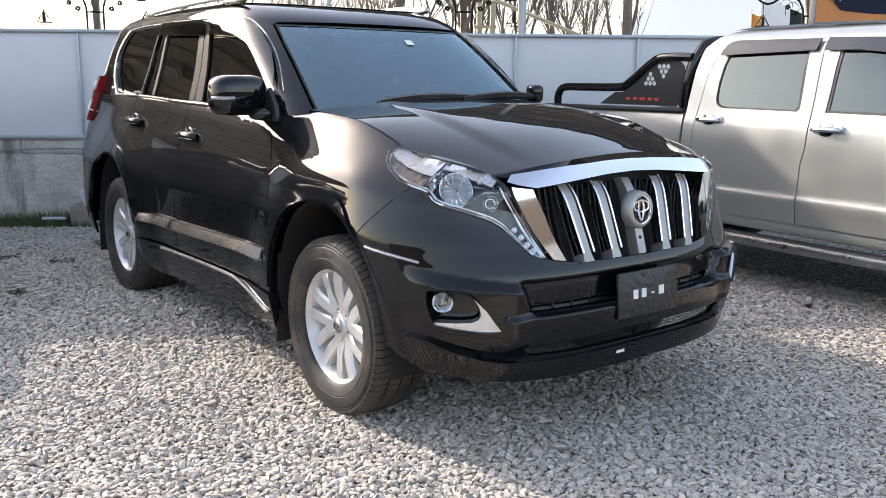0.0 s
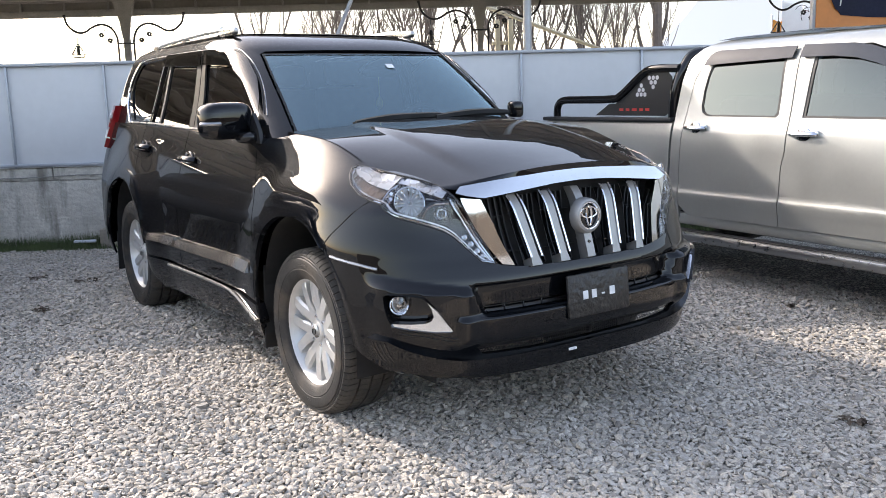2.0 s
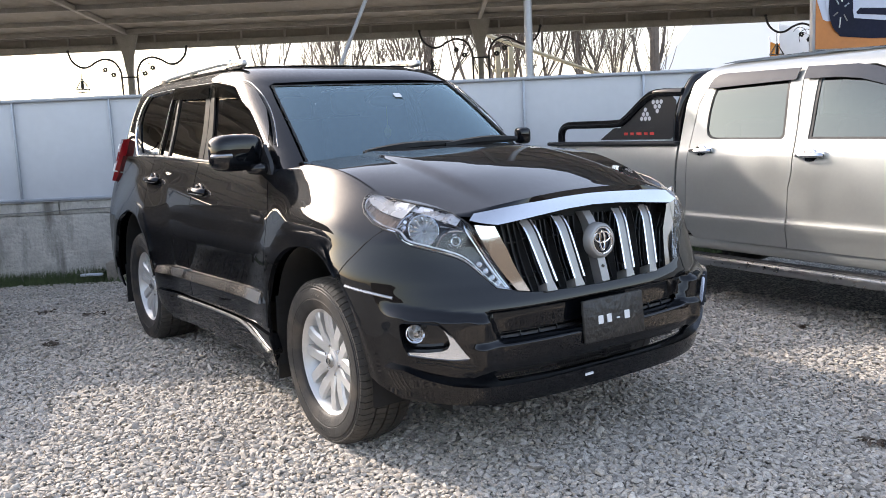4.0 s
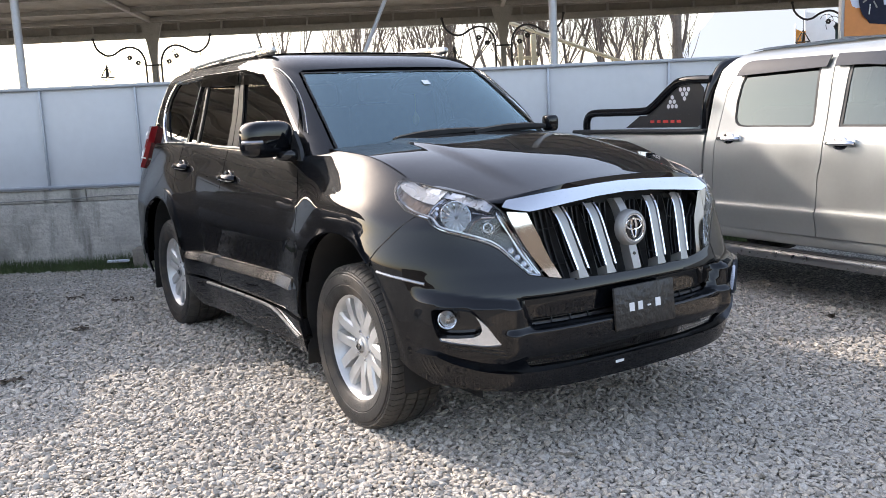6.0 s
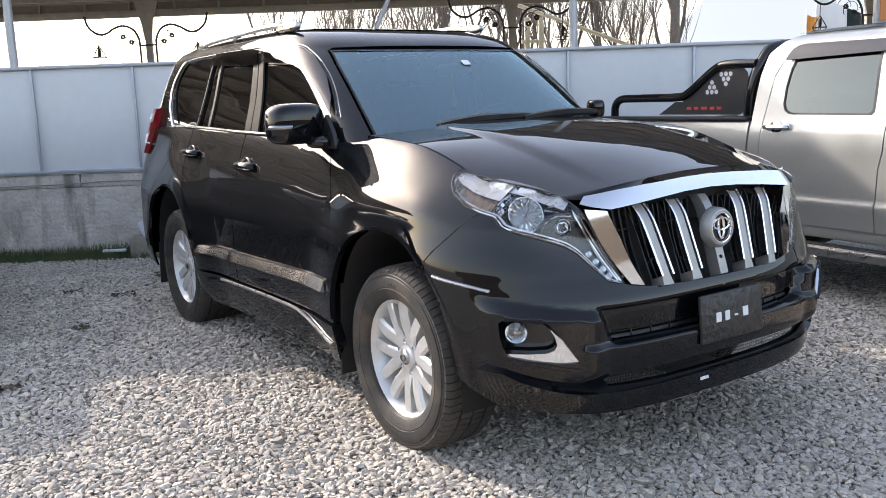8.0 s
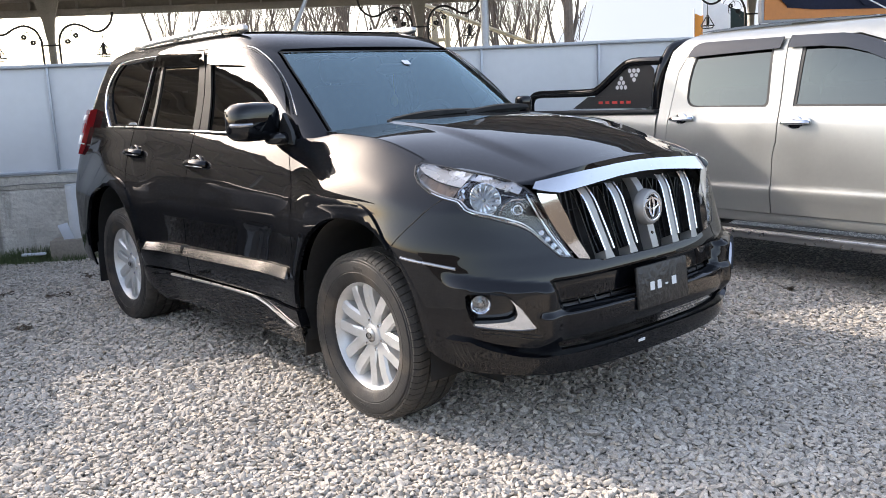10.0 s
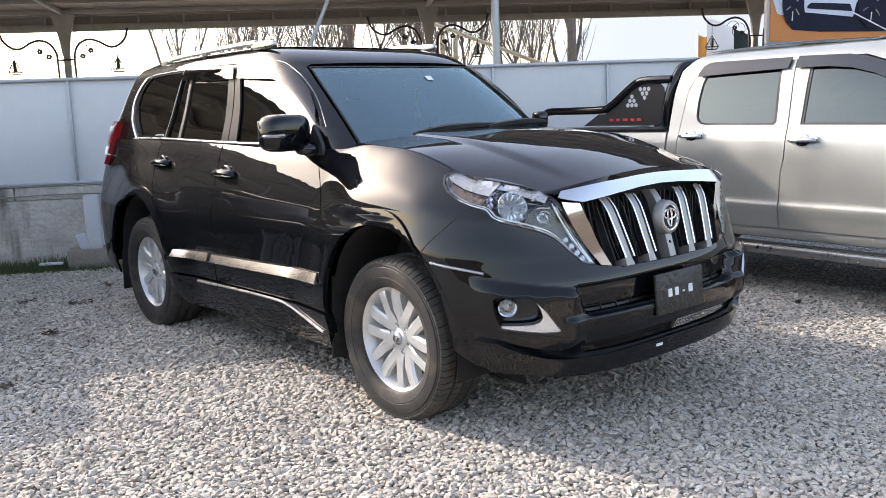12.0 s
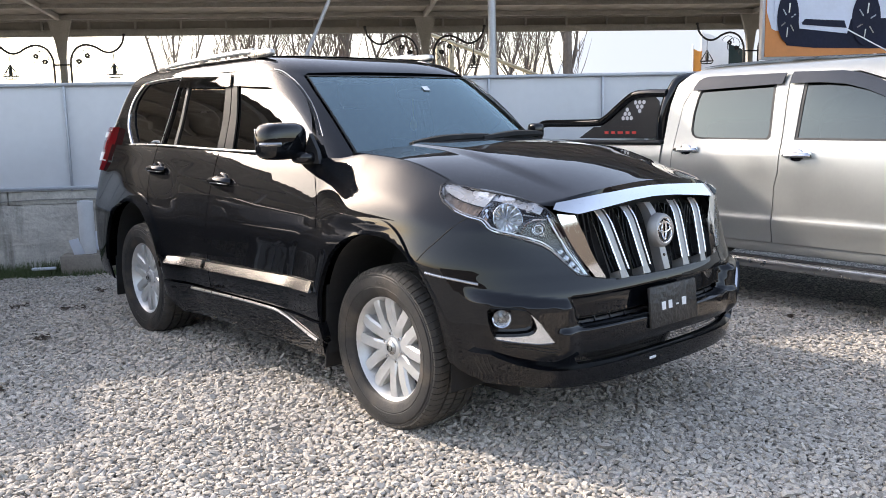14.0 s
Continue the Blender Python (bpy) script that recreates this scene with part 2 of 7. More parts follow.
M = {
    "paint": material("black_paint", (0.0028, 0.0034, 0.0048), 0.5, 0.0, 0.1, 3, coat=0.85, spec=0.01),
    "chrome": material("chrome", (0.74, 0.75, 0.77), 0.05, 1.0, 0.03, 4),
    "satin": material("satin_silver", (0.38, 0.385, 0.39), 0.3, 1.0, 0.05, 20),
    "alloy": material("alloy_silver", (0.58, 0.58, 0.57), 0.34, 0.45, 0.06, 30, spots=0.25, spot_color=(0.3, 0.28, 0.25)),
    "rubber": material("tyre_rubber", (0.015, 0.0145, 0.014), 0.7, 0, 0.35, 12, bump=0.12, bump_scale=90, spots=0.7, spot_color=(0.085, 0.064, 0.046)),
    "tread": material("dusty_tread", (0.042, 0.039, 0.035), 0.8, 0, 0.4, 14, bump=0.2, bump_scale=120, spots=0.6, spot_color=(0.10, 0.088, 0.072)),
    "plastic": material("black_plastic", (0.014, 0.014, 0.015), 0.45, 0, 0.2, 30, bump=0.12, bump_scale=300),
    "gloss": material("gloss_black", (0.008, 0.008, 0.009), 0.08, 0, 0.1, 10),
    "pillar": material("satin_black_pillar", (0.022, 0.021, 0.020), 0.4, 0, 0.15, 20, spec=0.22),
    "mirror": material("bright_reflector", (0.93, 0.94, 0.95), 0.035, 1.0, 0.03, 30),
    "mould": material("bright_moulding", (0.34, 0.32, 0.30), 0.2, 1.0, 0.05, 12),
    "bar": material("brushed_silver", (0.33, 0.325, 0.315), 0.42, 0.55, 0.05, 20),
    "void": material("deep_black", (0.006, 0.006, 0.006), 0.8, 0, 0.2, 6),
    "dark": material("dark_inside", (0.012, 0.012, 0.012), 0.9, 0, 0.3, 6),
    "trim": material("window_rubber", (0.012, 0.012, 0.013), 0.5, 0, 0.15, 30),
    "red": material("red_lens", (0.27, 0.01, 0.014), 0.08, 0, 0.1, 10, coat=1.0),
    "visor": glass("smoked_visor", (0.16, 0.15, 0.14), 0.03, 0.15),
    "tint": glass("tinted_glass", (0.07, 0.068, 0.066), 0.0),
    "screen": glass("windscreen_glass", (0.74, 0.82, 0.84), 0.0, 1.35, (0.68, 0.92, 1.0)),
    "lens": glass("lamp_lens", (0.93, 0.94, 0.95), 0.0, 0.0),
    "seat": material("grey_cloth", (0.17, 0.16, 0.145), 0.9, 0, 0.15, 20),
    "white": material("white_plastic", (0.75, 0.76, 0.77), 0.5, 0, 0.05, 10),
    "iron": material("black_iron", (0.02, 0.02, 0.021), 0.55, 0.3, 0.2, 30),
}

# ---- setting: ground, boundary wall with fence, roof on columns, trees ----
# the fence runs along FENCE_WAY from FENCE_AT; "off" counts towards the car
FENCE_AT, FENCE_WAY = Vector((-6.616, -0.03, 0)), math.degrees(math.atan2(0.8347, 0.5507))
FENCE = pose(*FENCE_AT, 0, 0, FENCE_WAY) @ Matrix.Diagonal((1.0335, 1.0335, 1.028, 1))  # local x along the fence, local -y towards the car


def by_fence(along, off, z=0.0, turn=0.0):
    return FENCE @ pose(along, -off, z, 0, 0, turn)


def pebble_ground(name, size, bright, dark):
    """Packed stones: each cell has its own tone, the shade in the gaps is painted dark."""
    m = bpy.data.materials.new(name)
    m.use_nodes = True
    t, ln = m.node_tree.nodes, m.node_tree.links.new
    b = t["Principled BSDF"]
    co, wob, add = t.new("ShaderNodeTexCoord"), t.new("ShaderNodeTexNoise"), t.new("ShaderNodeVectorMath")
    cell, edge = t.new("ShaderNodeTexVoronoi"), t.new("ShaderNodeTexVoronoi")
    edge.feature = "DISTANCE_TO_EDGE"
    wob.inputs["Scale"].default_value = 60
    ln(co.outputs["Object"], wob.inputs["Vector"])
    add.operation = "MULTIPLY_ADD"
    add.inputs[1].default_value = (0.012, 0.012, 0.0)
    ln(wob.outputs["Color"], add.inputs[0])
    ln(co.outputs["Object"], add.inputs[2])
    for v in (cell, edge):
        v.inputs["Scale"].default_value = 1 / size
        ln(add.outputs["Vector"], v.inputs["Vector"])
    sep, shade, gap, mul, scale, patch, pr = t.new("ShaderNodeSeparateColor"), t.new("ShaderNodeMapRange"), t.new("ShaderNodeMapRange"), t.new("ShaderNodeMath"), t.new("ShaderNodeVectorMath"), t.new("ShaderNodeTexNoise"), t.new("ShaderNodeMapRange")
    ln(cell.outputs["Color"], sep.inputs["Color"])
    ln(sep.outputs[0], shade.inputs["Value"])
    shade.inputs["To Min"].default_value, shade.inputs["To Max"].default_value = 0.6, 1.25
    ln(edge.outputs["Distance"], gap.inputs["Value"])
    gap.inputs["From Max"].default_value, gap.inputs["To Min"].default_value = 0.22, dark
    mul.operation = "MULTIPLY"
    ln(shade.outputs["Result"], mul.inputs[0])
    ln(gap.outputs["Result"], mul.inputs[1])
    patch.inputs["Scale"].default_value = 0.7
    ln(co.outputs["Object"], patch.inputs["Vector"])
    pr.inputs["From Min"].default_value, pr.inputs["From Max"].default_value, pr.inputs["To Min"].default_value, pr.inputs["To Max"].default_value = 0.3, 0.7, 0.88, 1.12
    ln(patch.outputs["Fac"], pr.inputs["Value"])
    m2 = t.new("ShaderNodeMath")
    m2.operation = "MULTIPLY"
    ln(mul.outputs[0], m2.inputs[0])
    ln(pr.outputs["Result"], m2.inputs[1])
    scale.operation = "SCALE"
    scale.inputs[0].default_value = bright
    ln(m2.outputs[0], scale.inputs["Scale"])
    ln(scale.outputs["Vector"], b.inputs["Base Color"])
    b.inputs["Roughness"].default_value = 0.9
    bp = t.new("ShaderNodeBump")
    bp.inputs["Strength"].default_value, bp.inputs["Distance"].default_value = 0.8, 0.012
    ln(gap.outputs["Result"], bp.inputs["Height"])
    ln(bp.outputs["Normal"], b.inputs["Normal"])
    return m


M["ground"] = pebble_ground("gravel_ground", 0.03, (0.60, 0.565, 0.505), 0.14)
M["concrete"] = material("weathered_concrete", (0.52, 0.49, 0.44), 0.95, 0, 0.28, 3.2, bump=1.0, bump_scale=30, spots=0.8, spot_color=(0.2, 0.185, 0.165))


def streaked(m, color, strength):
    """Runs of dirt down a wall: noise drawn out along the height, laid over the base colour."""
    t, ln = m.node_tree.nodes, m.node_tree.links.new
    b = t["Principled BSDF"]
    old = b.inputs["Base Color"].links[0].from_socket
    co, mp, nz, rg, mx = t.new("ShaderNodeTexCoord"), t.new("ShaderNodeMapping"), t.new("ShaderNodeTexNoise"), t.new("ShaderNodeMapRange"), t.new("ShaderNodeMix")
    mp.inputs["Scale"].default_value = (3.4, 3.4, 0.75)
    ln(co.outputs["Object"], mp.inputs["Vector"])
    ln(mp.outputs["Vector"], nz.inputs["Vector"])
    nz.inputs["Scale"].default_value, nz.inputs["Detail"].default_value, nz.inputs["Roughness"].default_value = 1.0, 6, 0.62
    rg.inputs["From Min"].default_value, rg.inputs["From Max"].default_value, rg.inputs["To Max"].default_value = 0.54, 0.68, strength
    ln(nz.outputs["Fac"], rg.inputs["Value"])
    mx.data_type = "RGBA"
    mx.inputs["B"].default_value = (*color, 1)
    ln(rg.outputs["Result"], mx.inputs["Factor"])
    ln(old, mx.inputs["A"])
    ln(mx.outputs["Result"], b.inputs["Base Color"])


streaked(M["concrete"], (0.12, 0.105, 0.085), 0.75)
M["sheet"] = material("painted_sheet", (0.61, 0.615, 0.63), 0.5, 0, 0.05, 1.2, spots=0.1)
M["galv"] = material("galvanised_steel", (0.42, 0.44, 0.48), 0.45, 0.5, 0.12, 8)
M["roof"] = material("roof_sheet_brown", (0.20, 0.185, 0.165), 0.7, 0, 0.2, 2, spots=0.3, spot_color=(0.09, 0.075, 0.06))
M["steel"] = material("dusty_steel", (0.25, 0.24, 0.225), 0.7, 0.1, 0.25, 6)
M["bark"] = material("bark", (0.16, 0.13, 0.11), 0.95, 0, 0.3, 6, bump=0.4, bump_scale=20)
M["grass"] = material("grass_blades", (0.075, 0.10, 0.038), 0.8, 0, 0.5, 4)

def ground_z(off):
    """The yard falls a little towards the wall."""
    s = np.clip((2.6 - np.asarray(off, float)) / 2.2, 0, 1)
    return -0.13 * s * s * (3 - 2 * s)


offs = [-400, -0.3] + [0.2 * i for i in range(1, 15)] + [400]
ground = part("ground", Geo().add([tuple(FENCE_AT + FENCE.to_3x3().normalized() @ Vector((a, -o, 0)) + Vector((0, 0, float(ground_z(o))))) for o in offs for a in (-400, 400)], [(2 * i, 2 * i + 1, 2 * i + 3, 2 * i + 2) for i in range(len(offs) - 1)]), M["ground"], sharp=180)
tagged(ground, "pale grey crushed gravel yard", "ground", kind="structure")

# low concrete wall in cast lengths
wall = thing("wall_north", "weathered grey concrete base wall under the fence", "wall", kind="structure", at=FENCE)
x = -14.0
while x < 24:
    w = random.choice((1.12, 1.18, 1.24))
    g = Geo().box((x + w / 2 + 0.3, 0.138 + random.uniform(-0.004, 0.004), 0.685), (w - 0.012, 0.245, 0.145), bevel=0.012)
    part("concrete_course", g, M["concrete"], wall)
    x += w
# the body below: rough render over masonry, with hollows and a few cracks
def rough_face(x, z):
    q = Vector((x * 1.0, z * 1.0, 3.7))
    d = 0.010 * noise.noise(q * 3.1) + 0.007 * noise.noise(q * 9.0) + 0.005 * noise.noise(q * 24.0)
    for zc in (0.16, 0.40):
        d -= 0.006 * math.exp(-((z - zc - 0.012 * noise.noise(Vector((x * 2.3, zc * 9, 0)))) / 0.006) ** 2) * max(0.0, 0.4 + noise.noise(Vector((x * 1.7, zc, 5))))
    return 0.02 - d


nx, nz_ = 820, 34
xs, zv = np.linspace(-9.0, 8.0, nx + 1), np.linspace(-0.16, 0.61, nz_ + 1)
g = Geo()
g.add([(float(x), rough_face(x, z), float(z)) for z in zv for x in xs], [(j * (nx + 1) + i, j * (nx + 1) + i + 1, (j + 1) * (nx + 1) + i + 1, (j + 1) * (nx + 1) + i) for j in range(nz_) for i in range(nx)])
part("rendered_face", g, M["concrete"], wall, sharp=180)
part("wall_core", Geo().box((5, 0.15, 0.225), (38, 0.2, 0.77)), M["concrete"], wall)

# sheet fence on posts
fence = thing("fence", "pale grey sheet-metal fence panels with steel posts and a top rail", "fence", kind="structure", at=FENCE)
PANEL = 1.04
seams = [0.0 - PANEL * i for i in range(1, 14)] + [0.0, 1.12, 2.24, 3.36, 4.49] + [5.8 + 1.3 * i for i in range(14)]
seams.sort()
for a, b in zip(seams, seams[1:]):
    part("panel", Geo().box(((a + b) / 2, 0.02, 1.315), (b - a - 0.012, 0.02, 1.07), bevel=0.004), M["sheet"], fence)
for a in seams:
    part("post", Geo().box((a, -0.004, 1.30), (0.024, 0.03, 1.1), bevel=0.004), M["galv"], fence)
part("top_rail", Geo().box((2.5, 0.0, 1.862), (33, 0.055, 0.035), bevel=0.006), M["galv"], fence)
part("bottom_rail", Geo().box((2.5, 0.0, 0.785), (33, 0.05, 0.03), bevel=0.005), M["galv"], fence)
part("ledge", Geo().box((2.5, 0.09, 0.764), (33, 0.2, 0.012), bevel=0.004), M["sheet"], fence)

# the open roof behind the fence
ROOF_FAR, ROOF_NEAR = 5.0, -0.68  # local y
canopy = thing("canopy", "brown corrugated sheet roof on slender steel columns", "canopy", kind="structure", at=FENCE)
Z_FAR, Z_NEAR = 3.12, 3.42


def roof_z(y):
    return Z_NEAR + (Z_FAR - Z_NEAR) * (y - ROOF_NEAR) / (ROOF_FAR - ROOF_NEAR)


g = Geo()
n = 420
v = [(-16 + 38 * i / n, y, roof_z(y) + 0.012 * (1 if i % 4 in (1, 2) else -1)) for i in range(n + 1) for y in (ROOF_FAR + 0.12, ROOF_NEAR)]
g.add(v, [(2 * i, 2 * i + 1, 2 * i + 3, 2 * i + 2) for i in range(n)])
g.add([(x, y, z + 0.02) for x, y, z in v], [(2 * i, 2 * i + 2, 2 * i + 3, 2 * i + 1) for i in range(n)])
part("roof_sheet", g, M["roof"], canopy, sharp=20)
for y in (-0.45, 0.6, 1.6, 2.6, 3.7, 4.6):
    part("purlin", Geo().box((3, y, roof_z(y) - 0.055), (38, 0.05, 0.07), bevel=0.005), M["steel"], canopy)
# far fascia: two chords and uprights before a sheet
part("fascia_sheet", Geo().box((3, ROOF_FAR + 0.06, 2.99), (38, 0.02, 0.3)), M["roof"], canopy)
part("lower_chord", Geo().box((3, ROOF_FAR, 2.885), (38, 0.05, 0.11), bevel=0.006), M["steel"], canopy)
part("upper_chord", Geo().box((3, ROOF_FAR, 3.075), (38, 0.05, 0.03), bevel=0.005), M["steel"], canopy)
for i in range(54):
    part("upright", Geo().box((-15.6 + 0.7 * i, ROOF_FAR - 0.005, 3.0), (0.035, 0.05, 0.15), bevel=0.004), M["steel"], canopy)
for cx in (-12.45, -6.85, -1.25, 4.36, 9.93, 15.5):
    part("column", Geo().box((cx, 4.7, 1.4), (0.09, 0.09, 2.8), bevel=0.006), M["steel"], canopy)
    part("gusset", Geo().prism([(cx - 0.05, 2.45), (cx + 0.05, 2.45), (cx + 0.085, 2.72), (cx + 0.19, 3.09), (cx - 0.19, 3.09), (cx - 0.085, 2.72)], 0.05, pose(0, 4.7, 0, 90, 0, 0)), M["steel"], canopy)
    part("rafter", Geo().box((0, 0, 0), (0.06, 5.2, 0.07), m=pose(cx, 2.3, roof_z(2.3) - 0.06, math.degrees(math.atan2(Z_FAR - Z_NEAR, ROOF_FAR - ROOF_NEAR)) * 1.0), bevel=0.006), M["steel"], canopy)
for cx in (-7.3, -1.34, 4.6, 10.55):
    part("front_post", Geo().tube([(cx, 0.3, 0), (cx, 0.3, roof_z(0.3) - 0.1)], 0.045, 14), M["galv"], canopy)
part("stay", Geo().tube([(2.3, 0.32, 1.7), (3.02, 0.32, roof_z(0.3) - 0.1)], 0.022, 10), M["galv"], canopy)
# ---- the surfaces of the black car: x ahead, y to its left, z up, origin on the ground under the front axle ----
CAR_Y = 0.042  # the car's middle plane
def smooth_curve(*pts):
    """A monotone cubic through a few knots (x, y)."""
    xs, ys = np.array(pts, float).T
    h, d = np.diff(xs), np.diff(ys) / np.diff(xs)
    m = np.zeros(len(xs))
    m[0], m[-1] = d[0], d[-1]
    for i in range(1, len(xs) - 1):
        if d[i - 1] * d[i] > 0:
            m[i] = 3 * (h[i - 1] + h[i]) / ((2 * h[i] + h[i - 1]) / d[i - 1] + (h[i] + 2 * h[i - 1]) / d[i])

    def value(x):
        x = np.clip(np.asarray(x, float), xs[0], xs[-1])
        i = np.clip(np.searchsorted(xs, x) - 1, 0, len(h) - 1)
        s = (x - xs[i]) / h[i]
        return (ys[i] * (1 + 2 * s) * (1 - s) ** 2 + m[i] * h[i] * s * (1 - s) ** 2
                + ys[i + 1] * s * s * (3 - 2 * s) + m[i + 1] * h[i] * s * s * (s - 1))
    return value


def corner(power):
    """A quarter of a rounded rectangle by its own length: 0 gives (0, 1), the side; 1 gives (1, 0), the end."""
    a = np.linspace(0, math.pi / 2, 1500)
    cx, cy = np.sin(a) ** (2 / power), np.cos(a) ** (2 / power)
    run = np.concatenate([[0], np.cumsum(np.hypot(np.diff(cx), np.diff(cy)))])
    run /= run[-1]
    return lambda s: (np.interp(s, run, cx), np.interp(s, run, cy))


def ramp(a, b, x):
    s = np.clip((np.asarray(x, float) - a) / (b - a), 0, 1)
    return s * s * (3 - 2 * s)


HUB_X, HUB_Z, HUB_Y = (0.045, -2.75), 0.386, 0.785
ARCH = 0.455
FRONT_CORNER, REAR_CORNER = corner(3.3), corner(4.0)
body_width = smooth_curve((0.2, 0.842), (0.32, 0.897), (0.45, 0.927), (0.62, 0.942), (0.82, 0.942), (0.97, 0.917), (1.1, 0.882), (1.2, 0.85), (1.3, 0.827))
body_front = smooth_curve((0.2, 0.83), (0.29, 0.925), (0.36, 0.955), (0.42, 0.962), (0.5, 0.968), (0.62, 0.972), (0.685, 0.975), (0.72, 0.969), (0.76, 0.954), (0.82, 0.929), (0.88, 0.909), (0.93, 0.898), (1.04, 0.888), (1.14, 0.88))
hood_line = smooth_curve((-0.6, 1.352), (-0.25, 1.33), (0.1, 1.302), (0.4, 1.257), (0.65, 1.207), (0.8, 1.174), (0.88, 1.155), (0.93, 1.14))
XC, XR, REAR = 0.2, -3.3, -3.68


def hood_height(x, y):
    """The bonnet's sheet: a crown with a raised middle."""
    y = np.abs(np.asarray(y, float))
    return hood_line(x) - (0.035 + 0.115 * ramp(0.0, 0.9, x)) * (y / 0.765) ** 2.4


def plan(u, width, front):
    """A rounded outline in plan: u is x along the side; past XC it runs round the front to XC + 1, past XR round the rear to XR - 1."""
    u = np.asarray(u, float)
    fx, fy = FRONT_CORNER(np.clip(u - XC, 0, 1))
    rx, ry = REAR_CORNER(np.clip(XR - u, 0, 1))
    x = np.where(u > XC, XC + (front - XC) * fx, np.where(u < XR, XR + (REAR - XR) * rx, u))
    y = np.where(u > XC, width * fy, np.where(u < XR, width * ry, width))
    return x, y


def top_edge(u):
    """The upper rim of the body: bonnet's edge in front, waist line along the doors."""
    u = np.asarray(u, float)
    w = smooth_curve((-4.4, 0.817), (-0.55, 0.817), (-0.3, 0.787), (0.1, 0.777), (0.3, 0.772), (1.2, 0.772))(u)
    x, y = plan(u, w, 0.883)
    z = np.where(u > -0.3, hood_height(x, y), 0)
    belt = smooth_curve((-4.4, 1.335), (-2.9, 1.315), (-1.6, 1.285), (-0.8, 1.262), (-0.3, 1.27))(u)
    s = ramp(-0.42, -0.18, u)
    return x, y, np.where(u > -0.42, belt * (1 - s) + hood_height(x, y) * s, belt)


def flare(x, z):
    out = 0
    for hx in HUB_X:
        r = np.hypot(x - hx - 0.05, (z - HUB_Z) * 0.86)
        bulge = 0.042 * ramp(0.86, ARCH + 0.01, r) - 0.012 * ramp(ARCH + 0.03, ARCH - 0.02, r)
        out = out + bulge
    return out


def body(u, z):
    """A point of the body's right half, as (x, y, z) with y positive: mirrored by the panels."""
    u, z = np.broadcast_arrays(np.asarray(u, float), np.asarray(z, float))
    ex, ey, ez = top_edge(u)
    x, y = plan(u, body_width(z), body_front(z))
    # the doors' hollow under the waist and the crease over the sill
    side = ramp(0.45, 0.0, u) * ramp(-3.6, -3.2, u)
    y = y - side * 0.004 * np.exp(-((z - 0.72) / 0.11) ** 2)
    y = y + 0.017 * ramp(-0.5, -0.15, u) * ramp(0.52, 0.25, u) * np.exp(-((z - 1.055) / 0.085) ** 2)
    y = y + flare(x, z) * ramp(0.75, 0.3, u) * ramp(-4.0, -3.5, u)
    # which way the plan looks, for steps that stand off the bumper
    nx = (np.clip(x - XC, 0.002, 1) / 0.76) ** 2.3 / 0.76
    ny = (np.clip(y, 0.002, 1) / 0.93) ** 2.3 / 0.93
    size = np.hypot(nx, ny)
    # the kit's shelf over the fog lamps: the sheet steps out between two falling lines
    shelf_top, shelf_foot = 0.752 - 0.205 * (u - 0.567), 0.704 - 0.13 * (u - 0.573)
    step = 0.03 * ramp(0.50, 0.60, u) * ramp(0.855, 0.80, u) * np.clip((shelf_top - z) / (shelf_top - shelf_foot), 0, 1) ** 1.5
    step = step * ramp(0.40, 0.50, z)
    # the mouth: a recessed panel under the lip, the slot, and a bar that stands out below
    edge = 0.826 + 0.28 * np.clip(0.70 - z, 0, 0.13)
    mouth = ramp(edge - 0.012, edge + 0.012, u)
    step = step - 0.040 * mouth * ramp(0.706, 0.694, z) * ramp(0.572, 0.584, z)
    bar = ramp(0.770, 0.800, u) * ramp(0.588, 0.562, z) * ramp(0.42, 0.50, z)
    step = step + 0.020 * bar
    x, y = x + step * nx / size, y + step * ny / size
    h = 0.09 + 0.08 * ramp(-0.75, -0.1, u) - 0.08 * ramp(0.35, 0.75, u)
    tau, k = np.clip((z - (ez - h)) / h, 0, 1.03), 0.955
    w = (1 - np.sqrt(1 - (k * tau) ** 2)) / (1 - math.sqrt(1 - k * k))
    x = x + (ex - x) * w
    return np.stack([x + 0.016 * np.minimum(x, 0), y + (ey - y) * w, z + 0 * x], -1)


GLASS_CORNER = corner(3.2)
glass_width = smooth_curve((1.1, 0.827), (1.25, 0.807), (1.45, 0.764), (1.62, 0.724), (1.72, 0.694))
glass_front = smooth_curve((1.05, -0.06), (1.2, -0.24), (1.45, -0.555), (1.6, -0.757), (1.70, -0.905), (1.74, -0.985))
glass_rear = smooth_curve((1.1, -3.66), (1.3, -3.6), (1.55, -3.45), (1.74, -3.3))


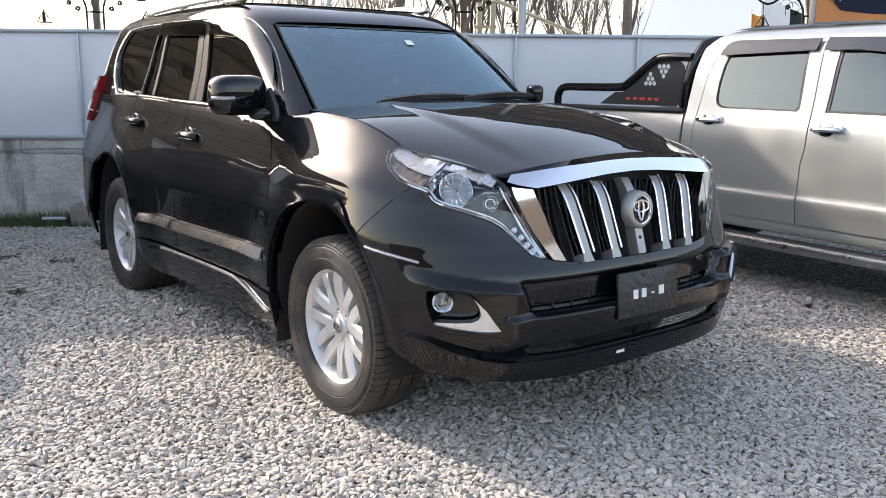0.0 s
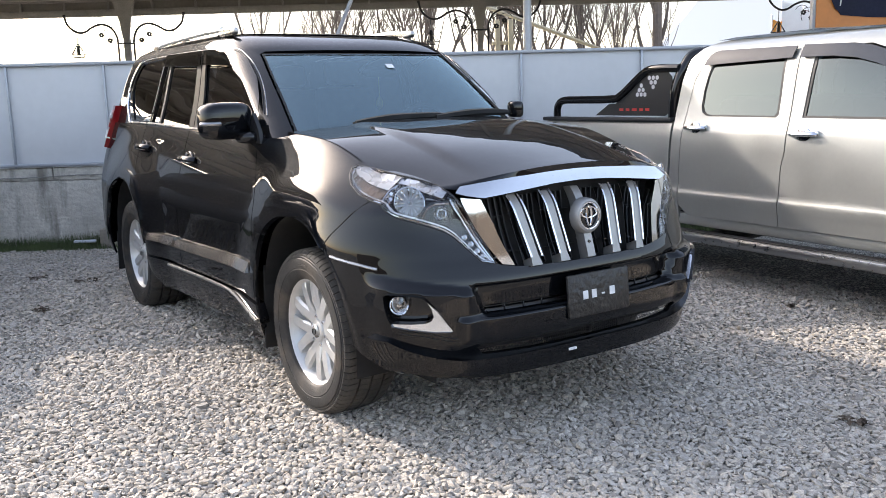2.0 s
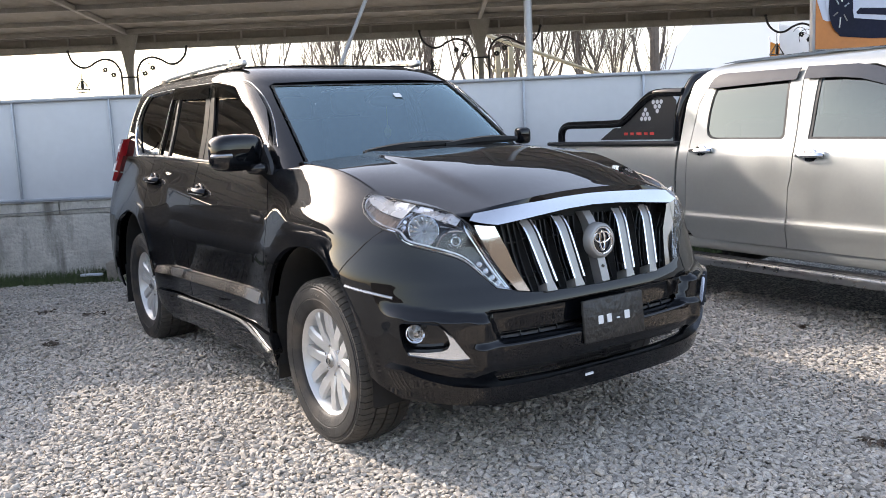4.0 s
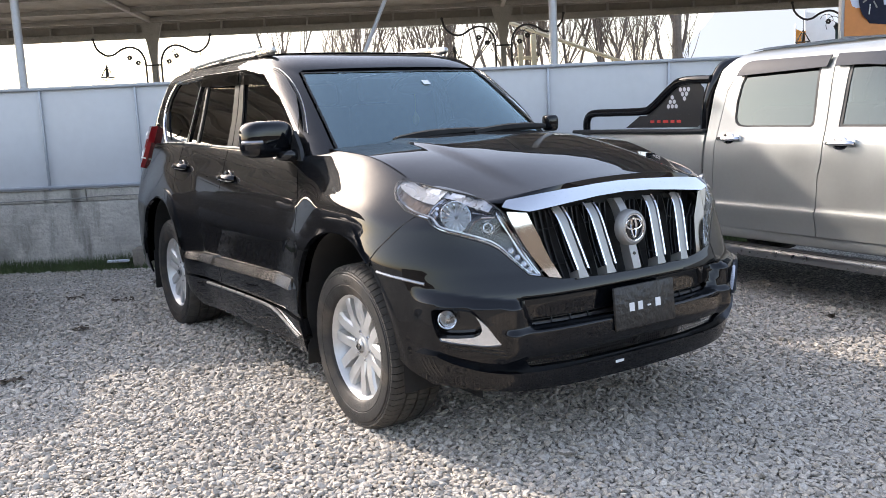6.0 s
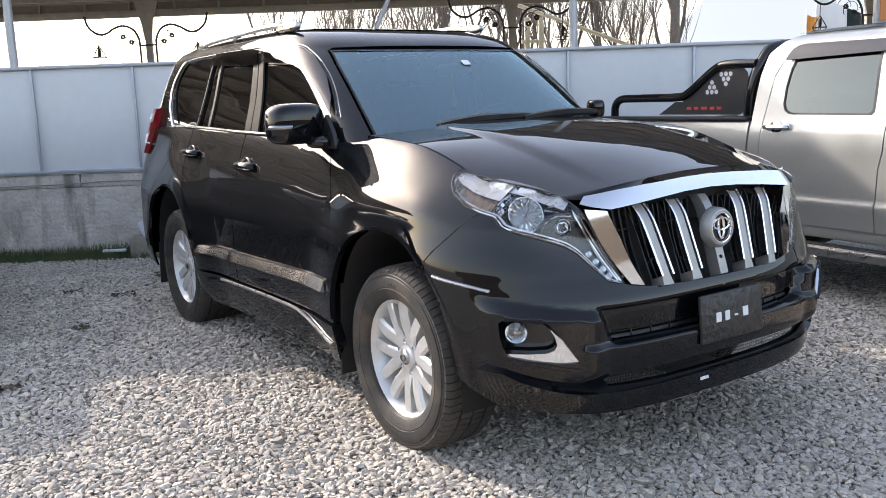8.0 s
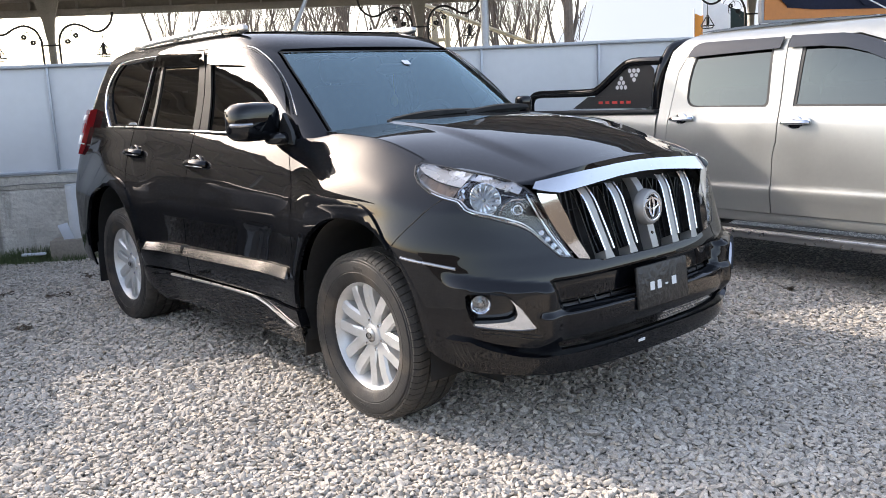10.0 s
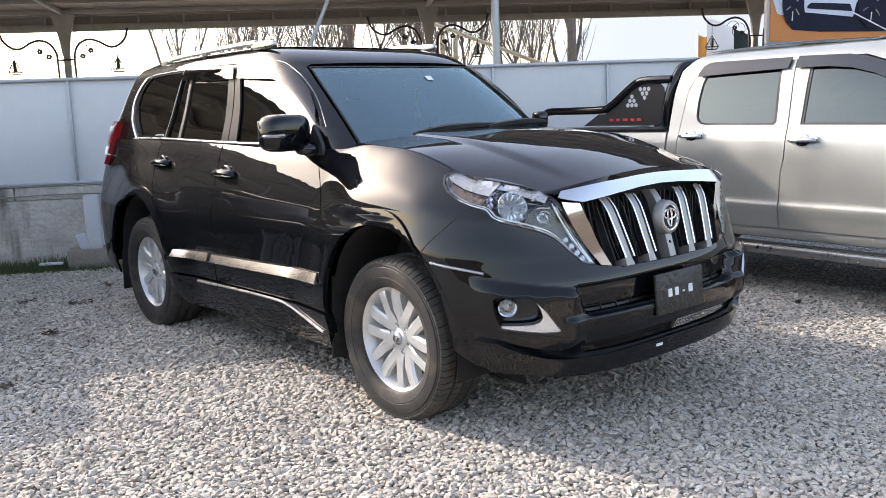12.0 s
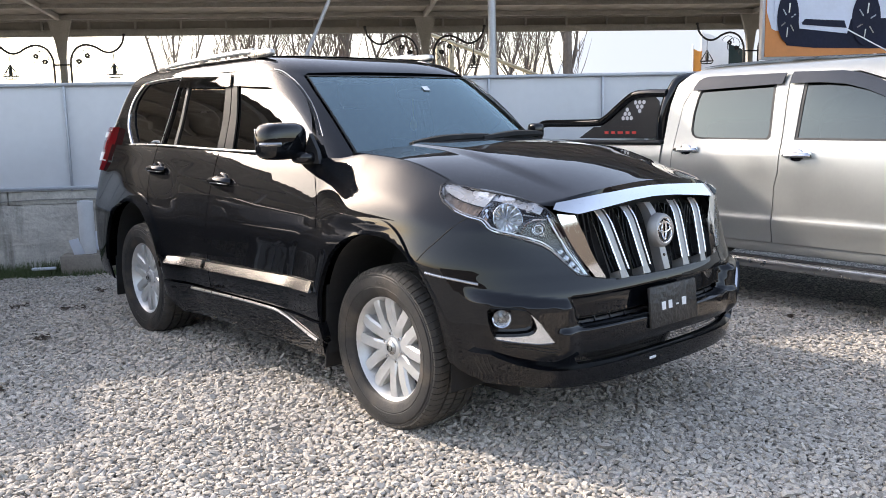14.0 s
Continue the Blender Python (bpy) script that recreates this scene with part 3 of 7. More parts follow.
def cabin(u, z):
    """The greenhouse's right half: u from -1 (rear corner) to 0 (front corner) is the side, to 1 the windscreen's middle, to -2 the tail's middle.
    z over 1.70 rolls over to the roof, whose rim is reached at 1.82."""
    u, z = np.broadcast_arrays(np.asarray(u, float), np.asarray(z, float))
    a = np.clip((z - 1.70) / 0.12, 0, 1)
    roll = 1 - np.sqrt(np.maximum(1 - a * a, 0))
    zz = np.minimum(z, 1.70)
    w = glass_width(zz) - 0.028 * np.clip((z - 1.70) / 0.12, 0, 1) - 0.10 * roll
    f = glass_front(zz) - 0.14 * a - 0.22 * roll
    r = glass_rear(zz) + 0.06 * a + 0.15 * roll
    c0, c1 = f - 0.34, r + 0.2
    fx, fy = GLASS_CORNER(np.clip(u, 0, 1))
    rx, ry = REAR_CORNER(np.clip(-1 - u, 0, 1))
    x = np.where(u > 0, c0 + (f - c0) * fx, np.where(u < -1, c1 + (r - c1) * rx, c0 + u * (c0 - c1)))
    y = np.where(u > 0, w * fy, np.where(u < -1, w * ry, w))
    lift = 0.028 * ramp(-0.9, -1.7, x) - 0.02 * ramp(-2.6, -3.5, x)
    return np.stack([x * 1.016, y, z + lift * ramp(1.45, 1.75, z) + 0.006], -1)


car = thing("off_road_car", "glossy black four-wheel-drive car with chrome grille, parked on gravel", "car", at=pose(0, CAR_Y, 0))
ARCHES = (0.06, -2.715)


def body_u(x, z):
    """The body's own coordinate of a place x near the front corner."""
    u = np.linspace(XC - 0.6, XC + 0.7, 900)
    return float(np.interp(x, body(u, np.full_like(u, z))[:, 0], u)) if x > XC else x


def arch_line(cx, a0, a1, n=26, grow=0.0):
    """The wheel opening, squarer than a circle, from angle a0 to a1."""
    out = []
    for a in np.radians(np.linspace(a0, a1, n)):
        c, s = math.cos(a), math.sin(a)
        x = cx + (0.458 + grow) * math.copysign(abs(c) ** (2 / 2.3), c)
        z = HUB_Z + (0.55 + grow) * math.copysign(abs(s) ** (2 / 2.3), s)
        out.append((body_u(x, z), z))
    return out


def rim_z(u, drop=0.0):
    return float(top_edge(u)[2]) - drop


door_front = smooth_curve((0.4, -0.40), (0.65, -0.402), (0.85, -0.43), (1.06, -0.495), (1.2, -0.57), (1.35, -0.63))
door_rear = smooth_curve((0.4, -2.2), (0.62, -2.22), (0.76, -2.31), (0.9, -2.40), (1.02, -2.465), (1.15, -2.51), (1.4, -2.53))
GAP = 0.004
zs = np.linspace
SEAM = [(0.514, 1.036), (0.465, 0.985), (0.43, 0.945), (0.38, 0.892), (0.348, 0.852)]
LAMP_LOW = [(0.34, 1.160), (0.360, 1.130), (0.396, 1.098), (0.459, 1.060), (0.512, 1.040), (0.563, 1.026), (0.593, 1.000), (0.631, 0.976), (0.683, 0.960),
            (0.733, 0.939), (0.767, 0.922), (0.795, 0.898), (0.821, 0.860), (0.847, 0.818), (0.863, 0.792), (0.901, 0.779)]
LAMP_TOP = [(0.874, 0.876), (0.838, 0.970), (0.808, 1.033), (0.790, 1.053), (0.765, 1.070), (0.735, 1.083), (0.685, 1.097), (0.621, 1.116), (0.525, 1.136), (0.42, 1.157), (0.346, 1.171)]
LAMP = LAMP_LOW + LAMP_TOP
GRILLE_FOOT = [(0.952, 0.762), (1.0, 0.755), (1.1, 0.75), (1.2, 0.748)]


def both(name, g, mat, label="", sharp=35):
    """The same part on the car's right and left."""
    a = part(name, right_side(g), mat, car, label, sharp)
    b = part(name, g, mat, car, label, sharp)
    return a, b


# front wings
top = [(u, rim_z(u, 0.001)) for u in zs(-0.6, 0.342, 26)]
a0 = [(float(door_front(z)) + GAP, z) for z in zs(0.45, rim_z(-0.6) - 0.01, 14)]
wing = a0 + top + [(0.342, 1.166)] + LAMP_LOW[:4] + SEAM[:-1] + arch_line(ARCHES[0], 50, 176)
both("front_wing", trimmed(body, wing, 0.018), M["paint"])
# doors
front_door = [(float(door_front(z)) - GAP, z) for z in zs(0.46, rim_z(-0.63) - 0.005, 16)] + [(u, rim_z(u, 0.001)) for u in zs(-0.66, -1.637, 20)] + [(-1.640, z) for z in zs(1.27, 0.46, 14)]
fd = both("front_door", trimmed(body, front_door, 0.035), M["paint"])
arc = arch_line(ARCHES[1], 8, 58, 14, 0.012)
rear_door = [(-1.648, z) for z in zs(0.46, 1.27, 14)] + [(u, rim_z(u, 0.001)) for u in zs(-1.652, -2.52, 18)] + [(float(door_rear(z)) + GAP, z) for z in zs(1.29, arc[-1][1] + 0.02, 10)] + arc[::-1] + [(-2.2, 0.46)]
rd = both("rear_door", trimmed(body, rear_door, 0.035), M["paint"])
arc = arch_line(ARCHES[1], 60, 184, 26)
quarter = [(float(door_rear(z)) - GAP, z) for z in zs(arc[0][1] + 0.03, 1.3, 10)] + [(u, rim_z(u, 0.001)) for u in zs(-2.54, XR - 0.98, 30)] + [(XR - 0.98, z) for z in zs(1.3, 0.36, 10)] + [(u, 0.36) for u in zs(XR - 0.9, -3.2, 8)] + arc[::-1]
both("rear_quarter", trimmed(body, quarter, 0.04), M["paint"])
# flares round the wheel openings
for cx, a0, a1 in ((ARCHES[0], 52, 172), (ARCHES[1], 12, 172)):
    rim = arch_line(cx, a0, a1, 40, 0.0)
    outer = [arch_line(cx, a, a, 1, 0.004 + 0.07 * float(ramp(a0, a0 + 35, a)) * float(ramp(a1 + 12, a1 - 30, a)))[0] for a in zs(a0, a1, 40)]
    band = rim + outer[::-1]
    both("arch_flare", trimmed(body, band, 0.02, lift=0.011, flange=0.012), M["paint"])
# the gap between wing and bumper
both("panel_gap", Geo().tube([Vector(body(np.array([u]), np.array([z]))[0]) for u, z in SEAM], 0.0035, 6), M["dark"])
# sills
sill = [(-0.40, 0.45), (-0.39, 0.37), (-0.43, 0.27), (-0.6, 0.25), (-2.1, 0.25), (-2.24, 0.36), (-2.21, 0.45)]
both("sill", trimmed(body, sill, 0.04, lift=0.012, flange=0.05), M["paint"])
g = Geo().tube([Vector(body(np.array([q[0]]), np.array([q[1]]))[0]) + Vector((0, 0.018, 0)) for q in bend([(-1.88, 0.432, 0), (-1.3, 0.446, 0), (-0.90, 0.446, 0), (-0.78, 0.430, 0), (-0.68, 0.402, 0), (-0.54, 0.372, 0), (-0.44, 0.352, 0)], 8)], 0.0085, 8)
both("skirt_strip", g, M["satin"], "thin chrome strip along the sill")
for (a, b), owner in (((-1.62, -0.43), fd), ((-2.12, -1.66), rd)):
    s = (lambda u: 0.60 + 0.03 * (u + 2.13) / 1.7)
    g = trimmed(body, [(a, s(a) - 0.024), (b, s(b) - 0.024), (b - 0.01, s(b) + 0.026), (a + (0.02 if a < -2 else 0), s(a) + 0.02)], 0.02, lift=0.02, flange=0.022)
    # the moulding leans outwards at its foot, so that its face looks a little up
    g.v = [(x, y + 0.45 * (0.64 - z) * (1 if i < len(g.n) else 1), z) for i, (x, y, z) in enumerate(g.v)]
    g.n = {i: tuple(Vector((n[0], n[1], n[2] + 0.45)).normalized()) for i, n in g.n.items()}
    part("side_moulding", right_side(g), M["mould"], owner[0], "polished chrome door moulding")
    part("side_moulding", g, M["mould"], owner[1], "polished chrome door moulding")

# bumper with its openings
def on_body(u, z, out=0.0):
    """A place on the body's left half, moved out along the sheet's normal."""
    e = 0.004
    p, a, b = (Vector(body(np.array([u + i]), np.array([z + j]))[0]) for i, j in ((0, 0), (e, 0), (0, e)))
    n = (a - p).cross(b - p).normalized()
    return p + n * (out if n.x + n.y > 0 else -out), (n if n.x + n.y > 0 else -n)


def along(pts, radius, out=0.0, seg=8, squash=1.0, closed=False, n=5):
    """A thin rounded strip that follows the sheet through a few places (u, z)."""
    line = pts if closed else [(q.x, q.y) for q in bend([(a, b, 0) for a, b in pts], n)]
    return Geo().tube([on_body(a, b, out)[0] for a, b in line], radius, seg, squash=squash, closed=closed)


low = [(1.2, 0.395), (1.0, 0.396), (0.83, 0.398), (0.72, 0.41), (0.62, 0.44), (0.575, 0.40), (0.53, 0.37)]
FOG = [(0.594, 0.676), (0.602, 0.684), (0.65, 0.683), (0.692, 0.676), (0.706, 0.658), (0.73, 0.618), (0.767, 0.534), (0.725, 0.534), (0.66, 0.546), (0.616, 0.556), (0.604, 0.59), (0.597, 0.63)]
middle = (lambda a, b: a > 1.195)
# the openings reach the middle, so the sheet's rim runs round them there
slot = [(1.2, 0.606), (1.0, 0.609), (0.872, 0.612), (0.862, 0.602), (0.874, 0.583), (1.0, 0.582), (1.2, 0.580)]
mesh_hole = [(1.2, 0.462), (1.0, 0.462), (0.84, 0.460), (0.826, 0.452), (0.846, 0.414), (1.0, 0.408), (1.2, 0.406)]
rim = SEAM[::-1] + LAMP_LOW[5:] + GRILLE_FOOT + slot + mesh_hole + low + arch_line(ARCHES[0], 3, 47, 18)
g = trimmed(body, rim, 0.0115, holes=[FOG], flange=0.025, keep=middle).mirrored()
bumper_ob = part("front_bumper", g, M["paint"], car)
lip = [(0.535, 0.50), (0.60, 0.497), (0.66, 0.462), (0.72, 0.432), (0.78, 0.411), (0.86, 0.402), (1.0, 0.402), (1.2, 0.402), (1.2, 0.325), (1.0, 0.327), (0.8, 0.332), (0.68, 0.35), (0.57, 0.365), (0.53, 0.40)]
part("front_lip", trimmed(body, lip, 0.018, lift=0.026, flange=0.05, keep=middle).mirrored(), M["paint"], car, "black body-kit spoiler lip")
part("lip_badge", Geo().box((0.99, -0.13, 0.376), (0.004, 0.045, 0.011), m=pose(0, 0, 0)), M["white"], car)
part("intake_back", trimmed(body, [(0.80, 0.66), (1.2, 0.66), (1.2, 0.40), (0.79, 0.40)], 0.06, lift=-0.10, flange=0, keep=middle).mirrored(), M["dark"], bumper_ob)
for z in (0.588, 0.599):
    part("intake_slat", trimmed(body, [(0.87, z - 0.0018), (1.2, z - 0.0018), (1.2, z + 0.0018), (0.87, z + 0.0018)], 0.03, lift=-0.018, flange=0.03, keep=middle).mirrored(), M["plastic"], bumper_ob)
for u in (0.93, 0.99, 1.05):
    for s in ((lambda g: right_side(g)), (lambda g: g)):
        part("intake_rib", s(trimmed(body, [(u, 0.582), (u + 0.003, 0.582), (u + 0.003, 0.608), (u, 0.608)], 0.03, lift=-0.022, flange=0.02)), M["plastic"], bumper_ob)
g = Geo()
for i in range(46):
    u = 0.834 + 0.366 * i / 46
    for a, b, back in ((0.0, 0.010, -0.018), (0.010, 0.0, -0.021)):
        p = [on_body(u + a, 0.410, back)[0], on_body(u + a + 0.0018, 0.410, back)[0], on_body(u + b + 0.0018, 0.460, back)[0], on_body(u + b, 0.460, back)[0]]
        g.add(p, [(0, 1, 2, 3)])
for z in (0.42, 0.432, 0.444, 0.455):
    p = [on_body(u, z + d, -0.019)[0] for u in zs(0.835, 1.2, 14) for d in (0, 0.0022)]
    g.add(p, [(2 * i, 2 * i + 1, 2 * i + 3, 2 * i + 2) for i in range(13)])
part("mesh_grid", g.mirrored(), M["plastic"], bumper_ob)
for s in ((lambda g: right_side(g)), (lambda g: g)):
    part("bumper_strip", s(along([(0.385, 0.806), (0.44, 0.796), (0.50, 0.786), (0.568, 0.772)], 0.0065, 0.002)), M["satin"], bumper_ob, "thin silver strip on the bumper")
    part("fog_pocket", s(trimmed(body, FOG, 0.03, lift=-0.05, flange=-0.07)), M["gloss"], bumper_ob)
    blade = [(0.703, 0.662), (0.731, 0.618), (0.768, 0.531), (0.725, 0.532), (0.67, 0.543), (0.612, 0.556), (0.612, 0.565), (0.665, 0.566), (0.700, 0.570), (0.715, 0.580), (0.721, 0.598), (0.716, 0.628)]
    g = trimmed(body, blade, 0.01, lift=0.010, flange=0.04)
    g.n = {i: tuple(Vector((n[0], n[1], n[2] + 0.12)).normalized()) for i, n in g.n.items()}
    part("fog_blade", s(g), M["chrome"], bumper_ob, "chrome fog lamp blade")
    # dark lines for the shade of two grooves below the fog lamp, and the finned vent behind the lip
    for a, b in ((0.536, 0.512), (0.522, 0.497)):
        part("groove_shade", s(along([(0.63, a), (0.69, a - 0.008), (0.75, b - 0.004), (0.778, b - 0.012)], 0.0022, 0.0, 6)), M["dark"], bumper_ob)
    for k in range(4):
        part("vent_fin", s(along([(0.556 + 0.012 * k, 0.49), (0.560 + 0.012 * k, 0.445), (0.566 + 0.012 * k, 0.41)], 0.0035, 0.026, 6)), M["gloss"], bumper_ob)
for s in (-1, 1):
    q, n = on_body(0.629, 0.635, -0.018)
    n = Vector((n.x + 0.25, n.y * s, n.z)).normalized()
    m = Matrix.Translation((q.x, q.y * s, q.z)) @ Vector((0, 0, 1)).rotation_difference(n).to_matrix().to_4x4()
    fog = part("fog_lamp", Geo().lathe([(0.0, -0.034), (0.012, -0.032), (0.027, -0.02), (0.036, 0.0), (0.0385, 0.005), (0.0395, 0.0), (0.0395, -0.03)], 28, m), M["chrome"], bumper_ob)
    part("fog_bulb", Geo().lathe([(0.0, -0.006), (0.009, -0.008), (0.010, -0.034)], 14, m), M["satin"], fog)
    part("fog_lens", Geo().lathe([(0.0, 0.014), (0.02, 0.0115), (0.031, 0.007), (0.037, 0.001)], 28, m), M["lens"], fog)

# headlamps
lamp_silver = material("lamp_silver", (0.62, 0.63, 0.65), 0.28, 0.6, 0.04, 20)
lamp_dark = material("lamp_dark", (0.018, 0.02, 0.024), 0.2, 0, 0.1, 20)
amber = material("amber_lens", (0.34, 0.26, 0.21), 0.2, 0.35)
ball = glass("projector_glass", (0.75, 0.78, 0.82), 0.0, 0.3)
AIM = Vector((0.80, 0.56, 0.2)).normalized()


def on_lamp(u, z, side, back):
    q = Vector(body(np.array([u]), np.array([z]))[0])
    return Vector((q.x, q.y * side, q.z)) - Vector((AIM.x, AIM.y * side, AIM.z)) * back


def cushions(u0, u1, z0, z1, nu, nz, back, tilt, wild, gap=0.06):
    """A reflector pressed in small cushions between two lines: each faces up by tilt, a little at odds with the next."""
    g, lr = Geo(), random.Random(5)
    for i in range(nu):
        for j in range(nz):
            quad = []
            for a, b in ((i + gap, j + gap), (i + 1 - gap, j + gap), (i + 1 - gap, j + 1 - gap), (i + gap, j + 1 - gap)):
                u = u0 + (u1 - u0) * a / nu
                lo, hi = float(z0(u)), float(z1(u))
                quad.append(Vector(body(np.array([u]), np.array([lo + (hi - lo) * b / nz]))[0]))
            c = sum(quad, Vector()) / 4
            lean = Vector((lr.uniform(-wild, wild), lr.uniform(-wild, wild), -tilt + lr.uniform(-wild, wild)))
            g.add([tuple(p - AIM * back + AIM * (p - c).dot(lean)) for p in quad], [(0, 1, 2, 3)])
    return g


lamp_lo, lamp_hi = smooth_curve(*LAMP_LOW), smooth_curve(*(LAMP_TOP[::-1]))
# the chrome bezel runs inside the lower rim and up the inner edge
BEZEL = [(0.352, 1.156), (0.367, 1.129), (0.403, 1.097), (0.461, 1.066), (0.513, 1.047), (0.565, 1.033), (0.590, 1.014), (0.604, 0.999), (0.637, 0.982), (0.686, 0.966), (0.735, 0.946), (0.770, 0.928), (0.798, 0.903), (0.824, 0.865), (0.849, 0.823), (0.866, 0.797), (0.896, 0.786)]
for s, side in (((lambda g: right_side(g)), -1), ((lambda g: g), 1)):
    hl = part("headlamp", s(trimmed(body, LAMP, 0.03, lift=-0.085, flange=-0.08)), lamp_dark, car, "clear headlamp with chrome bezel and projector")
    lens = part("lens", s(trimmed(body, LAMP, 0.02, lift=0.002, flange=0.004)), M["lens"], hl)
    lens.visible_shadow = False
    part("lamp_seal", s(along(LAMP, 0.0032, 0.0, 6, closed=True)), M["trim"], hl)
    part("bezel", s(along(BEZEL, 0.0068, -0.010, 10)), M["chrome"], hl, "chrome bezel")
    part("bezel_skirt", s(trimmed(body, BEZEL + [(u + 0.004, z + 0.011) for u, z in BEZEL[::-1]], 0.02, lift=-0.016, flange=0.03)), lamp_silver, hl)
    for a, b in (((0.779, 1.048), (0.889, 0.796)), ((0.799, 1.030), (0.897, 0.790))):
        part("inner_strip", s(along([a, (a[0] * 0.5 + b[0] * 0.5 + 0.004, (a[1] + b[1]) / 2), b], 0.0035, -0.008, 8)), M["chrome"], hl)
    part("strip_panel", s(trimmed(body, [(0.782, 1.046), (0.80, 1.028), (0.894, 0.792), (0.886, 0.80), (0.838, 0.922)], 0.02, lift=-0.02, flange=0.0)), M["satin"], hl)
    # outer cell: a bright hood over a row of upright cushions
    half = (lambda u: lamp_lo(u) + 0.012 + 0.42 * (lamp_hi(u) - lamp_lo(u) - 0.012))
    part("cell_hood", s(cushions(0.356, 0.552, half, (lambda u: lamp_hi(u) + 0.002), 8, 1, 0.004, 0.0, 0.0, 0.0)), lamp_silver, hl, "bright hood over the turn lamp", sharp=5)
    part("turn_lens", s(cushions(0.385, 0.550, (lambda u: lamp_lo(u) + 0.014), half, 15, 1, 0.022, 0.15, 0.22, 0.04)), amber, hl, sharp=5)
    part("turn_reflector", s(cushions(0.352, 0.385, (lambda u: lamp_lo(u) + 0.012), half, 2, 5, 0.012, 0.3, 0.3)), M["satin"], hl, sharp=5)
    part("divider", s(along([(0.553, 1.048), (0.548, 1.08), (0.551, 1.118)], 0.0045, -0.014, 8)), M["chrome"], hl)
    part("top_strip", s(cushions(0.50, 0.755, (lambda u: lamp_hi(u) - 0.026), (lambda u: lamp_hi(u) + 0.001), 10, 1, 0.005, 0.0, 0.0, 0.0)), lamp_silver, hl, "silver upper bezel", sharp=50)
    part("side_reflector", s(cushions(0.562, 0.592, (lambda u: lamp_lo(u) + 0.024), (lambda u: lamp_hi(u) - 0.034), 2, 5, 0.03, 0.1, 0.5)), M["mirror"], hl, sharp=5)
    # middle cell: the deep main reflector
    face = Vector((AIM.x, AIM.y * side, AIM.z))
    turn = Vector((0, 0, 1)).rotation_difference(face).to_matrix().to_4x4()
    m0 = Matrix.Translation(on_lamp(0.658, 1.038, side, 0.062)) @ turn @ Matrix.Diagonal((1.06, 0.98, 1, 1))
    part("reflector", Geo().lathe([(0.010, -0.026), (0.028, -0.018), (0.044, -0.002), (0.055, 0.022), (0.060, 0.042)], 14, m0), M["mirror"], hl, "chrome main reflector", sharp=6)
    part("reflector_rim", Geo().tube([m0 @ Vector((0.060 * math.cos(t), 0.060 * math.sin(t), 0.042)) for t in zs(0, 2 * math.pi, 37)[:-1]], 0.002, 6, closed=True), M["chrome"], hl)
    part("bulb_cap", Geo().lathe([(0.0, 0.014), (0.008, 0.010), (0.010, -0.03)], 16, m0), M["satin"], hl)
    # inner cell: projector in a dark panel under a chrome brow
    part("panel", s(trimmed(body, [(0.712, 0.964), (0.700, 1.0), (0.712, 1.036), (0.735, 1.050), (0.775, 1.046), (0.80, 1.0), (0.842, 0.905), (0.875, 0.80), (0.85, 0.835), (0.823, 0.880), (0.797, 0.918), (0.766, 0.942)], 0.02, lift=-0.03, flange=0.03)), lamp_dark, hl)
    m1 = Matrix.Translation(on_lamp(0.762, 0.991, side, 0.030)) @ turn
    ring = part("projector", Geo().lathe([(0.024, -0.03), (0.0255, 0.010), (0.0295, 0.013), (0.032, 0.006), (0.032, -0.03)], 32, m1), M["chrome"], hl)
    part("projector_back", Geo().lathe([(0.0, -0.020), (0.014, -0.014), (0.024, 0.0)], 9, m1), M["chrome"], ring, sharp=8)
    part("projector_lens", Geo().lathe([(0.0, 0.016), (0.013, 0.012), (0.021, 0.005), (0.025, -0.004)], 32, m1), ball, ring)
    part("brow", s(along([(0.708, 0.972), (0.722, 1.012), (0.742, 1.032), (0.782, 1.030)], 0.004, -0.022, 8)), M["chrome"], hl)
    part("shutter", s(cushions(0.702, 0.752, (lambda u: 1.048 - 0.12 * (u - 0.70)), (lambda u: lamp_hi(u) - 0.036), 6, 1, 0.028, 0.25, 0.2, 0.12)), lamp_silver, hl, sharp=5)
    part("shutter_bar", s(along([(0.696, 1.072), (0.73, 1.064), (0.762, 1.050)], 0.0028, -0.018, 6)), M["chrome"], hl)
    for u, z in ((0.826, 0.892), (0.842, 0.864), (0.856, 0.836), (0.868, 0.812)):
        m2 = Matrix.Translation(on_lamp(u, z, side, 0.022)) @ turn
        led = part("led", Geo().lathe([(0.0, 0.002), (0.005, 0.003), (0.0095, 0.008), (0.012, 0.007), (0.0125, -0.01)], 14, m2), M["chrome"], hl)
        part("led_lens", Geo().lathe([(0.0, 0.009), (0.006, 0.007), (0.009, 0.003)], 12, m2), ball, led)

# grille
def leaned(g, z0, k):
    """A strip whose face looks up a little: its upper edge lies further back."""
    g.v = [(x - k * (z - z0), y, z) for x, y, z in g.v]
    g.n = {i: tuple(Vector((n[0], n[1], n[2] + k)).normalized()) for i, n in g.n.items()}
    return g


